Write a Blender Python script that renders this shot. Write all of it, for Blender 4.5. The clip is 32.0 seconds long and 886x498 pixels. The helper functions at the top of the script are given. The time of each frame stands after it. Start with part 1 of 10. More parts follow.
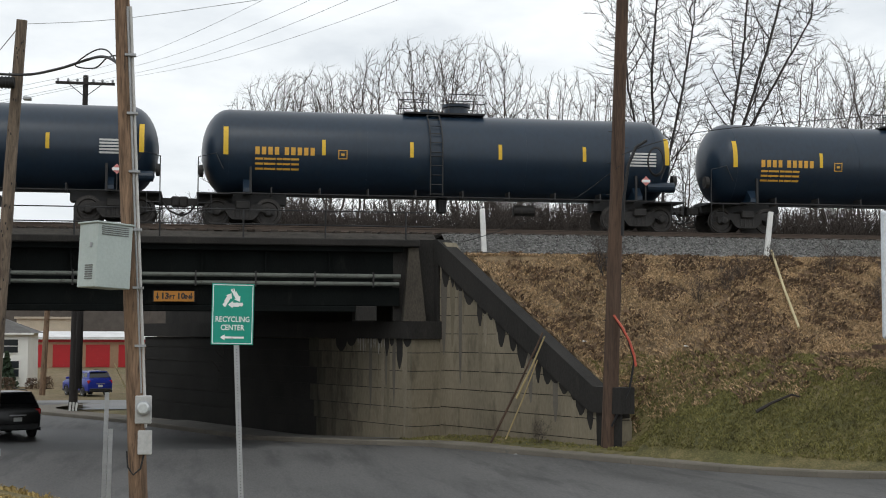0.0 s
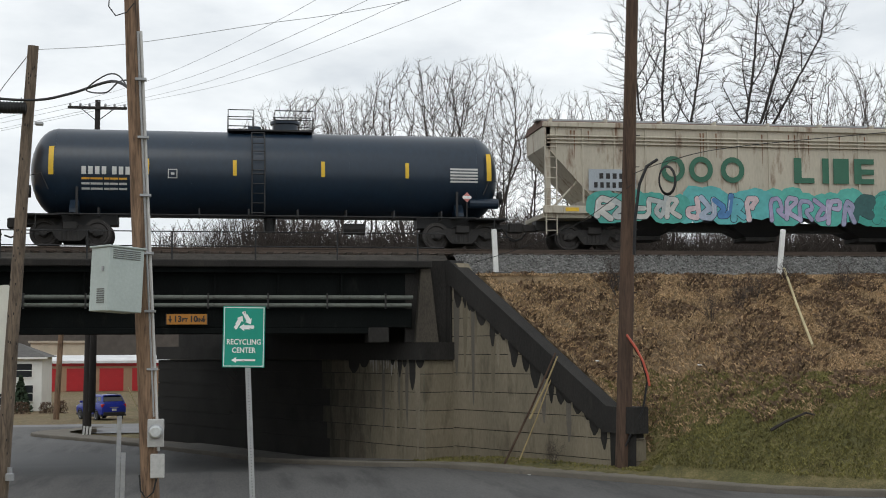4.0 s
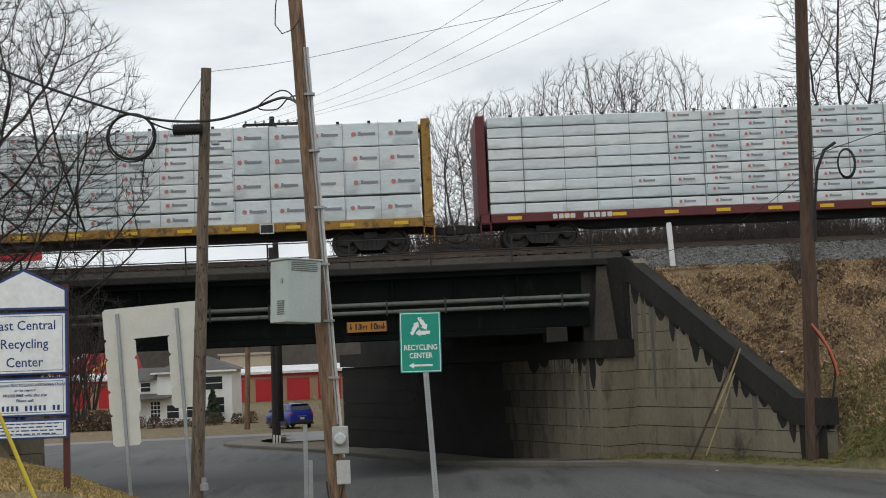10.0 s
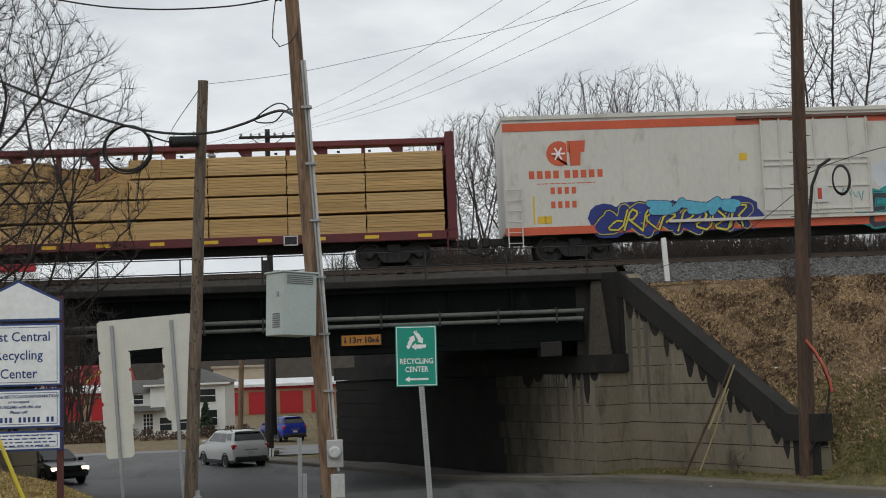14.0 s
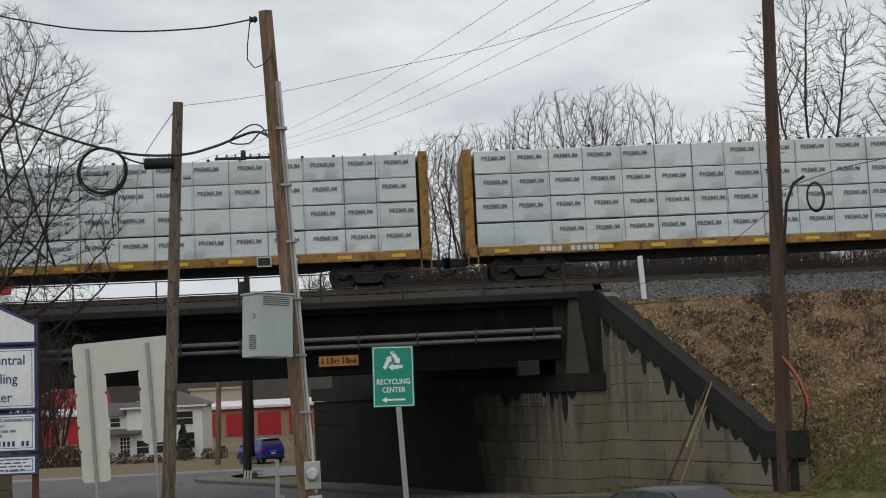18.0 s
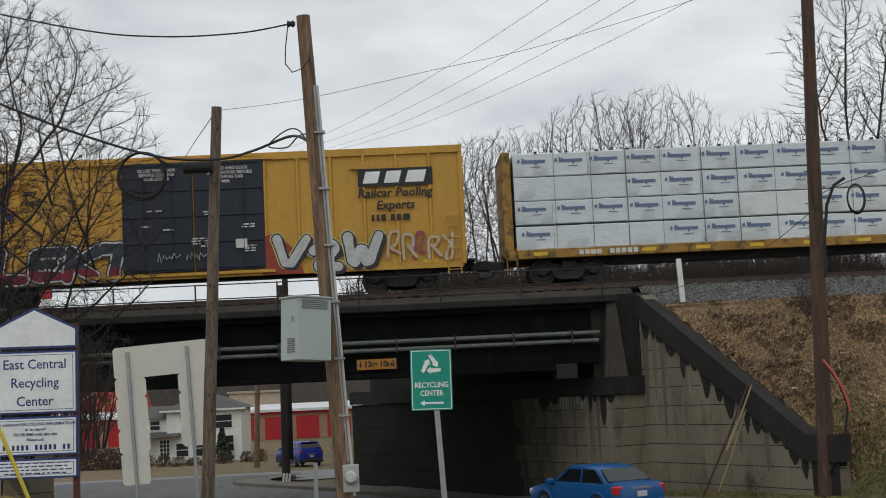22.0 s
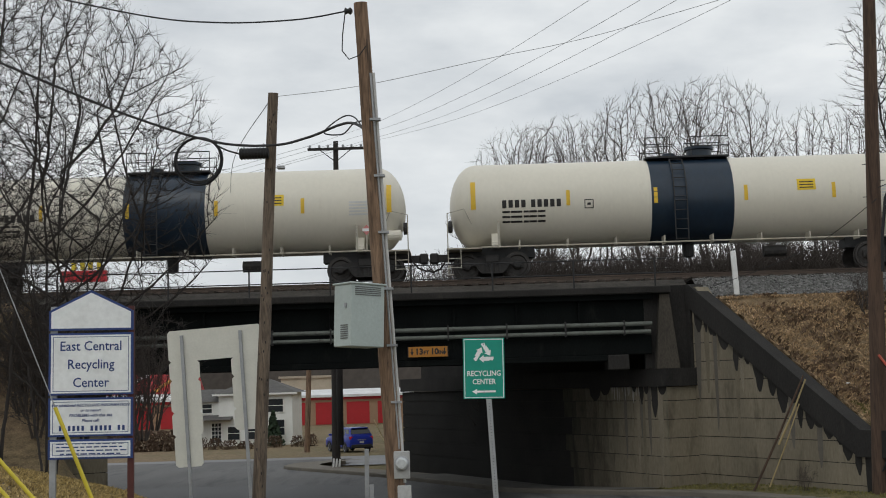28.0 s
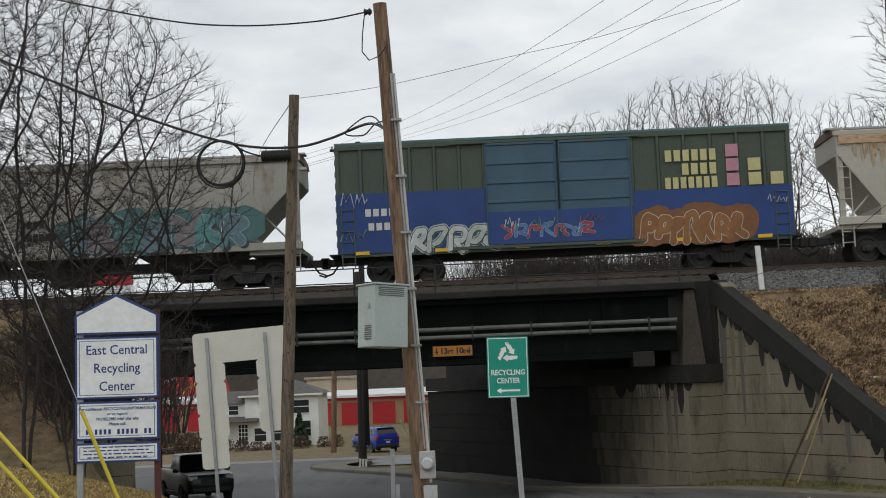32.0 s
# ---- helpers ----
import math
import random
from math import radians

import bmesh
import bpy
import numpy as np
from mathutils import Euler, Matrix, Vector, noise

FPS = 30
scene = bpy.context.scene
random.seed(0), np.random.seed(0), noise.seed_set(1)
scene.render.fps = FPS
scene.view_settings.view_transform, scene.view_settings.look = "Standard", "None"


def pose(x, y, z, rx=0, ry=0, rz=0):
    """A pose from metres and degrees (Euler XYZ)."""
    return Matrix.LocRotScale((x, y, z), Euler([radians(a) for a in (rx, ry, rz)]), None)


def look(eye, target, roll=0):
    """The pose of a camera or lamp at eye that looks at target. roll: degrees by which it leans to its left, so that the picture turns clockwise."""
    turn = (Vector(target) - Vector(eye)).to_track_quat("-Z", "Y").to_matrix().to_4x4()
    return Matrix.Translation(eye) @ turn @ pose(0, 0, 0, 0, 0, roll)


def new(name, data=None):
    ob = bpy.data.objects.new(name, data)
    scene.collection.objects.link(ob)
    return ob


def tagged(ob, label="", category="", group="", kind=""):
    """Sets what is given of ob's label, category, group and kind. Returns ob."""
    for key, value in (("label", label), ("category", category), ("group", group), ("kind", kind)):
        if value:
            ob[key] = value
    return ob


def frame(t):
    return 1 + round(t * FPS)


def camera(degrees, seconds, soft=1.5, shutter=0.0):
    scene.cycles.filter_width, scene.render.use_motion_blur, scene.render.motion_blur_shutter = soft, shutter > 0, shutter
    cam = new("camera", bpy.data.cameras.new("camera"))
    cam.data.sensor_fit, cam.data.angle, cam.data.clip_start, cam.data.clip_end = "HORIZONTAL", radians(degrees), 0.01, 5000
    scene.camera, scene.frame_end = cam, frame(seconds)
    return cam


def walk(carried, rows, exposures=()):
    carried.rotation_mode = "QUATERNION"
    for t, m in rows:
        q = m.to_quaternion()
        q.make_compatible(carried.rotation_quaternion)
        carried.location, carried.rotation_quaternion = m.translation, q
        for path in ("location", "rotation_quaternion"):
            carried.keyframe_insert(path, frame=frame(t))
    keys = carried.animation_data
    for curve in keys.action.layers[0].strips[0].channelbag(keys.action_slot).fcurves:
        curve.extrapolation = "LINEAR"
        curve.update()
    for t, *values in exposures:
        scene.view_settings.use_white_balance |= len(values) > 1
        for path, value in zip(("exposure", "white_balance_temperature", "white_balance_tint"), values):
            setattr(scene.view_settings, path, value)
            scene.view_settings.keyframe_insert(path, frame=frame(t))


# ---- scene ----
cam = camera(36.00, 32.0, soft=1.0)
# seconds, eye x y z, yaw (left), pitch (up), roll
EYES = [
    (0.0, -0.05, 0.009, 3.549, -10.0, 3.5, 0.17),
    (0.5, -0.036, 0.006, 3.555, -10.307, 3.574, 0.074),
    (1.0, -0.037, 0.007, 3.546, -10.627, 3.73, 0.074),
    (1.5, -0.034, 0.006, 3.554, -10.706, 3.716, 0.05),
    (2.0, -0.03, 0.006, 3.546, -10.39, 3.749, 0.082),
    (2.5, -0.029, 0.005, 3.549, -10.324, 3.902, 0.081),
    (3.0, -0.02, 0.005, 3.535, -10.285, 4.008, 0.076),
    (3.5, -0.023, 0.004, 3.543, -9.771, 4.156, -0.007),
    (5.5, -0.043, 0.006, 3.555, -9.227, 4.919, -0.6),
    (6.0, -0.033, 0.006, 3.544, -9.669, 4.761, -1.064),
    (6.5, -0.031, 0.005, 3.546, -8.83, 5.053, -1.619),
    (7.0, 0.003, -0.001, 3.557, -8.061, 5.567, -1.938),
    (7.5, 0.005, -0.0, 3.549, -5.606, 4.645, -2.11),
    (8.0, -0.009, 0.001, 3.541, -4.854, 4.049, -2.514),
    (8.5, -0.016, 0.001, 3.548, -3.601, 3.401, -2.61),
    (9.0, -0.038, 0.001, 3.546, -1.585, 4.605, -2.338),
    (9.5, 0.009, -0.002, 3.568, -1.323, 4.832, -2.593),
    (10.0, 0.016, -0.001, 3.554, -2.098, 4.575, -2.546),
    (10.5, -0.013, 0.0, 3.555, -2.492, 4.829, -2.439),
    (11.0, -0.011, 0.001, 3.55, -2.824, 4.936, -2.542),
    (11.5, 0.006, -0.001, 3.561, -3.216, 5.233, -2.667),
    (12.0, -0.006, 0.001, 3.547, -3.06, 5.039, -2.68),
    (12.5, -0.006, -0.001, 3.56, -3.162, 5.07, -2.623),
    (13.0, -0.0, -0.001, 3.561, -2.913, 5.048, -2.471),
    (13.5, -0.006, -0.001, 3.56, -2.392, 5.112, -2.262),
    (14.0, -0.009, -0.0, 3.556, -2.37, 5.143, -2.208),
    (14.5, -0.022, 0.0, 3.554, -1.708, 5.557, -2.356),
    (16.5, -0.006, -0.002, 3.569, -1.492, 5.771, -2.667),
    (17.0, -0.01, -0.001, 3.568, -1.977, 5.576, -2.748),
    (17.5, 0.002, -0.001, 3.563, -2.357, 5.416, -2.701),
    (18.0, 0.004, -0.001, 3.559, -3.365, 5.925, -2.766),
    (18.5, 0.011, -0.002, 3.562, -3.571, 6.001, -2.798),
    (19.0, 0.022, -0.002, 3.559, -3.819, 5.974, -2.854),
    (19.5, 0.009, -0.002, 3.567, -3.061, 6.498, -2.947),
    (20.0, -0.003, -0.002, 3.565, -2.821, 6.429, -3.019),
    (20.5, 0.019, -0.004, 3.575, -2.538, 6.076, -2.945),
    (21.0, 0.005, -0.002, 3.569, -2.449, 6.146, -2.982),
    (21.5, 0.005, -0.001, 3.559, -2.15, 6.276, -2.862),
    (22.0, 0.001, -0.001, 3.558, -1.788, 6.141, -2.742),
    (22.5, 0.0, -0.001, 3.559, -1.547, 6.145, -2.861),
    (23.0, 0.001, -0.002, 3.565, -1.325, 6.299, -2.775),
    (23.5, 0.002, -0.002, 3.571, -1.15, 6.354, -2.462),
    (24.0, -0.011, -0.002, 3.573, -0.994, 6.281, -2.312),
    (24.5, -0.018, -0.0, 3.557, -0.794, 6.166, -2.085),
    (26.5, -0.01, -0.001, 3.566, -0.736, 5.866, -1.929),
    (27.0, -0.011, -0.001, 3.557, -0.51, 5.716, -2.073),
    (27.5, -0.014, -0.001, 3.562, 0.079, 5.851, -1.93),
    (28.0, -0.021, -0.001, 3.561, 0.431, 5.729, -1.691),
    (28.5, -0.023, -0.001, 3.556, 0.52, 5.492, -1.351),
    (29.0, -0.033, -0.001, 3.555, 1.008, 5.221, -1.288),
    (29.5, -0.021, -0.001, 3.562, 1.065, 4.874, -1.414),
    (30.0, -0.016, -0.001, 3.56, 1.229, 5.07, -1.518),
    (30.5, -0.0, -0.001, 3.559, 1.002, 5.293, -1.88),
    (31.0, -0.027, -0.0, 3.548, 1.368, 5.535, -2.059),
    (31.5, -0.028, -0.001, 3.555, 1.562, 5.743, -2.183),
    (32.0, -0.007, -0.002, 3.567, 1.432, 5.723, -2.391),
]


def eye_pose(x, y, z, yaw, pitch, roll):
    return pose(x, y, z) @ pose(0, 0, 0, 0, 0, yaw) @ pose(0, 0, 0, 90 + pitch) @ pose(0, 0, 0, 0, 0, roll)


walk(cam, [(r[0], eye_pose(*r[1:])) for r in EYES], [(t_, e_, 6450, 7) for t_, e_ in ((0, 0.14), (3.5, 0.1), (6, 0.04), (9, 0.04), (13, -0.13), (17, -0.22), (19, -0.27), (24, -0.24), (28, -0.24), (32, -0.13))])
# seconds, metres that the train has run
RUN = [
    (0.0, 0.0),
    (0.5, 6.156),
    (1.0, 12.348),
    (1.5, 18.66),
    (2.0, 24.935),
    (3.0, 37.077),
    (3.5, 43.164),
    (5.5, 67.744),
    (6.0, 73.948),
    (6.5, 80.226),
    (7.0, 86.561),
    (7.5, 92.732),
    (8.0, 98.805),
    (8.5, 104.822),
    (9.0, 110.824),
    (10.0, 122.787),
    (10.5, 128.828),
    (11.0, 134.929),
    (11.5, 141.039),
    (12.0, 147.147),
    (12.5, 153.244),
    (13.0, 159.462),
    (13.5, 165.764),
    (14.0, 172.251),
    (14.5, 178.244),
    (16.5, 202.348),
    (17.0, 208.408),
    (17.5, 214.501),
    (18.0, 220.59),
    (18.5, 226.508),
    (19.0, 232.653),
    (19.5, 238.948),
    (20.0, 245.38),
    (20.5, 251.48),
    (21.0, 257.672),
    (21.5, 263.769),
    (22.0, 269.832),
    (22.5, 275.855),
    (23.0, 281.989),
    (23.5, 288.318),
    (24.0, 294.909),
    (24.5, 301.298),
    (26.5, 326.614),
    (27.0, 332.883),
    (27.5, 339.132),
    (28.0, 345.398),
    (28.5, 351.716),
    (29.0, 358.035),
    (29.5, 364.295),
    (30.0, 370.508),
    (30.5, 376.841),
    (31.0, 383.319),
    (31.5, 389.863),
    (32.0, 395.865),
]

# ---- world and light: a bright overcast day ----
world = bpy.data.worlds.new("overcast_sky")
scene.world = world
world.use_nodes = True
wt = world.node_tree
wt.nodes.clear()


def wnode(kind, **kw):
    n = wt.nodes.new(kind)
    for k, v in kw.items():
        n.inputs[k].default_value = v
    return n


SUN_EL, SUN_AZ = radians(48), radians(200)
sky = wt.nodes.new("ShaderNodeTexSky")
sky.sky_type, sky.sun_disc, sky.sun_elevation, sky.sun_rotation = "NISHITA", False, SUN_EL, SUN_AZ
coord = wt.nodes.new("ShaderNodeTexCoord")
mapping = wt.nodes.new("ShaderNodeMapping")
mapping.inputs["Scale"].default_value = (1.0, 1.0, 2.6)
mapping.inputs["Location"].default_value = (0.3, 0.15, 0.0)
cloud = wnode("ShaderNodeTexNoise", Scale=3.2, Detail=7.0, Roughness=0.55)
ramp = wt.nodes.new("ShaderNodeValToRGB")
ramp.color_ramp.elements[0].position, ramp.color_ramp.elements[0].color = 0.36, (0.66, 0.69, 0.74, 1)
ramp.color_ramp.elements[1].position, ramp.color_ramp.elements[1].color = 0.62, (1.06, 1.065, 1.08, 1)
dim = wt.nodes.new("ShaderNodeMix")
dim.data_type = "RGBA"
dim.inputs["Factor"].default_value = 0.94
scale_sky = wt.nodes.new("ShaderNodeMix")
scale_sky.data_type, scale_sky.blend_type = "RGBA", "MULTIPLY"
scale_sky.inputs["Factor"].default_value = 1.0
scale_sky.inputs[7].default_value = (0.1, 0.1, 0.1, 1)
back = wnode("ShaderNodeBackground", Strength=1.0)
wout = wt.nodes.new("ShaderNodeOutputWorld")
wt.links.new(coord.outputs["Generated"], mapping.inputs["Vector"])
wt.links.new(mapping.outputs["Vector"], cloud.inputs["Vector"])
wt.links.new(cloud.outputs["Fac"], ramp.inputs["Fac"])
wt.links.new(sky.outputs["Color"], scale_sky.inputs[6])
wt.links.new(scale_sky.outputs[2], dim.inputs[6])
wt.links.new(ramp.outputs["Color"], dim.inputs[7])
wt.links.new(dim.outputs[2], back.inputs["Color"])
wt.links.new(back.outputs["Background"], wout.inputs["Surface"])
sun = new("sun", bpy.data.lights.new("sun", "SUN"))
sun.data.energy, sun.data.angle, sun.data.color = 0.4, radians(25), (1.0, 0.97, 0.92)
sun.matrix_world = look((0, 0, 60), (0 + 40 * math.sin(SUN_AZ) * -1, 40 * math.cos(SUN_AZ) * -1, 60 - 45))
scene.view_settings.exposure = 0.0

# ---- materials ----
MATS = {}


def surf(name, col, rough=0.7, metal=0.0, var=0.2, scale=0.8, grain=25.0, bump=0.15, dirt=None, dirt_amount=0.0, stretch=(1, 1, 1), per_piece=0.0, spec=0.5, per_island=0.0, turn=0.0):
    """A painted, worn or raw surface: colour that varies at a broad and at a fine scale, fine relief, and dirt in patches."""
    if name in MATS:
        return MATS[name]
    m = bpy.data.materials.new(name)
    m.use_nodes = True
    nt = m.node_tree
    b = nt.nodes["Principled BSDF"]
    b.inputs["Roughness"].default_value, b.inputs["Metallic"].default_value = rough, metal
    b.inputs["Specular IOR Level"].default_value = spec
    tc = nt.nodes.new("ShaderNodeTexCoord")
    mp = nt.nodes.new("ShaderNodeMapping")
    mp.inputs["Scale"].default_value, mp.inputs["Rotation"].default_value = stretch, (0, 0, radians(turn))
    nt.links.new(tc.outputs["Object"], mp.inputs["Vector"])
    n1, n2 = nt.nodes.new("ShaderNodeTexNoise"), nt.nodes.new("ShaderNodeTexNoise")
    n1.inputs["Scale"].default_value, n1.inputs["Detail"].default_value = scale, 6
    n2.inputs["Scale"].default_value, n2.inputs["Detail"].default_value = grain, 4
    for n in (n1, n2):
        nt.links.new(mp.outputs["Vector"], n.inputs["Vector"])
    mix = nt.nodes.new("ShaderNodeMath")
    mix.operation = "MULTIPLY_ADD"
    mix.inputs[1].default_value = 0.45
    nt.links.new(n2.outputs["Fac"], mix.inputs[0])
    half = nt.nodes.new("ShaderNodeMath")
    half.operation = "MULTIPLY"
    half.inputs[1].default_value = 0.55
    nt.links.new(n1.outputs["Fac"], half.inputs[0])
    nt.links.new(half.outputs[0], mix.inputs[2])
    r = nt.nodes.new("ShaderNodeValToRGB")
    lo, hi = [c * (1 - var) for c in col], [min(1, c * (1 + var)) for c in col]
    r.color_ramp.elements[0].position, r.color_ramp.elements[0].color = 0.3, (*lo, 1)
    r.color_ramp.elements[1].position, r.color_ramp.elements[1].color = 0.7, (*hi, 1)
    nt.links.new(mix.outputs[0], r.inputs["Fac"])
    out = r.outputs["Color"]
    if dirt:
        n3 = nt.nodes.new("ShaderNodeTexNoise")
        n3.inputs["Scale"].default_value, n3.inputs["Detail"].default_value, n3.inputs["Roughness"].default_value = scale * 2.3, 8, 0.65
        nt.links.new(mp.outputs["Vector"], n3.inputs["Vector"])
        dr = nt.nodes.new("ShaderNodeValToRGB")
        edge = 0.68 - 0.3 * dirt_amount
        dr.color_ramp.elements[0].position, dr.color_ramp.elements[0].color = edge, (0, 0, 0, 1)
        dr.color_ramp.elements[1].position, dr.color_ramp.elements[1].color = edge + 0.16, (1, 1, 1, 1)
        nt.links.new(n3.outputs["Fac"], dr.inputs["Fac"])
        mx = nt.nodes.new("ShaderNodeMix")
        mx.data_type = "RGBA"
        nt.links.new(dr.outputs["Color"], mx.inputs["Factor"])
        nt.links.new(out, mx.inputs[6])
        mx.inputs[7].default_value = (*dirt, 1)
        out = mx.outputs[2]
    if per_piece or per_island:
        oi = nt.nodes.new("ShaderNodeObjectInfo" if per_piece else "ShaderNodeNewGeometry")
        spread = per_piece or per_island
        mr = nt.nodes.new("ShaderNodeMapRange")
        mr.inputs["To Min"].default_value, mr.inputs["To Max"].default_value = 1 - spread, 1 + spread
        nt.links.new(oi.outputs["Random" if per_piece else "Random Per Island"], mr.inputs["Value"])
        hs = nt.nodes.new("ShaderNodeHueSaturation")
        nt.links.new(mr.outputs["Result"], hs.inputs["Value"])
        nt.links.new(out, hs.inputs["Color"])
        out = hs.outputs["Color"]
    nt.links.new(out, b.inputs["Base Color"])
    if bump:
        bp = nt.nodes.new("ShaderNodeBump")
        bp.inputs["Strength"].default_value, bp.inputs["Distance"].default_value = bump, 0.02
        nt.links.new(n2.outputs["Fac"], bp.inputs["Height"])
        nt.links.new(bp.outputs["Normal"], b.inputs["Normal"])
    MATS[name] = m
    return m


def paint(name, col, rough=0.5):
    return surf(name, col, rough, var=0.12, scale=2.0, grain=14, bump=0.03)


asphalt = surf("asphalt", (0.088, 0.086, 0.083), 0.7, var=0.55, scale=0.42, grain=30, bump=0.5, dirt=(0.036, 0.035, 0.035), dirt_amount=0.6, stretch=(1, 0.12, 1), turn=-25)
sooty_steel = surf("sooty_steel", (0.0055, 0.0068, 0.0066), 0.9, var=0.5, scale=0.9, grain=20, bump=0.2, dirt=(0.016, 0.017, 0.015), dirt_amount=0.3, stretch=(1, 1, 0.4), spec=0.12)
concrete = surf("concrete", (0.21, 0.18, 0.128), 0.9, var=0.26, scale=0.7, grain=16, bump=0.3, dirt=(0.115, 0.097, 0.066), dirt_amount=0.5, stretch=(1, 1, 0.35))
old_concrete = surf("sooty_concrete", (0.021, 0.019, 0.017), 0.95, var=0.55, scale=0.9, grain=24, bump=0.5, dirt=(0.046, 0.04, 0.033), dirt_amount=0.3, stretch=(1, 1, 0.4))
walk_concrete = surf("pavement_concrete", (0.155, 0.138, 0.112), 0.9, var=0.25, scale=0.8, grain=40, bump=0.2, dirt=(0.12, 0.11, 0.1), dirt_amount=0.4)
ballast_mat = surf("ballast_stone", (0.12, 0.118, 0.112), 0.95, var=0.6, scale=3, grain=14, bump=0.9)
rail_steel = surf("rail_steel", (0.10, 0.075, 0.06), 0.55, 0.6, var=0.3)
black_steel = surf("black_steel", (0.018, 0.018, 0.019), 0.6, var=0.4, scale=1.5, dirt=(0.05, 0.042, 0.035), dirt_amount=0.3)
truck_steel = surf("grimy_cast_steel", (0.028, 0.026, 0.025), 0.75, var=0.5, scale=3, dirt=(0.055, 0.045, 0.038), dirt_amount=0.4)
wheel_steel = surf("worn_wheel_steel", (0.055, 0.05, 0.047), 0.6, 0.3, var=0.4, scale=4)
wood_pole = surf("weathered_pole_wood", (0.2, 0.128, 0.082), 0.9, var=0.75, scale=11, grain=48, bump=0.6, dirt=(0.06, 0.042, 0.032), dirt_amount=0.5, stretch=(1, 1, 0.07))
grey_pole = surf("grey_pole_wood", (0.15, 0.115, 0.085), 0.9, var=0.7, scale=11, grain=48, bump=0.6, dirt=(0.055, 0.042, 0.036), dirt_amount=0.5, stretch=(1, 1, 0.07))
dark_pole = surf("creosoted_pole_wood", (0.085, 0.052, 0.035), 0.9, var=0.6, scale=7, grain=30, bump=0.6, dirt=(0.04, 0.027, 0.02), dirt_amount=0.4, stretch=(1, 1, 0.08))
black_pole = surf("black_pole_wood", (0.03, 0.026, 0.024), 0.9, var=0.4, scale=2, grain=18, bump=0.4, stretch=(1, 1, 0.15))
bark = surf("bark", (0.075, 0.06, 0.05), 0.95, var=0.4, scale=3, grain=20, bump=0.4, stretch=(1, 1, 0.3))
bark_dark = surf("dark_bark", (0.04, 0.034, 0.031), 0.95, var=0.4, scale=3, grain=20, bump=0.4, stretch=(1, 1, 0.3))
galv = surf("galvanized_steel", (0.36, 0.37, 0.38), 0.5, 0.5, var=0.15, scale=4)
cable_black = surf("black_cable", (0.012, 0.012, 0.013), 0.6, var=0.2)
white_paint = paint("white_paint", (0.78, 0.78, 0.76))
sign_white = paint("sign_white", (0.82, 0.84, 0.84))
yellow_mark = paint("reflective_yellow", (0.72, 0.46, 0.03))
tank_black = surf("tank_black_paint", (0.011, 0.024, 0.043), 0.34, var=0.25, scale=0.6, grain=8, bump=0.02, dirt=(0.02, 0.03, 0.04), dirt_amount=0.3, stretch=(1, 1, 0.5))
stencil_white = paint("stencil_white", (0.6, 0.6, 0.58))
stencil_orange = paint("stencil_orange", (0.66, 0.36, 0.05))


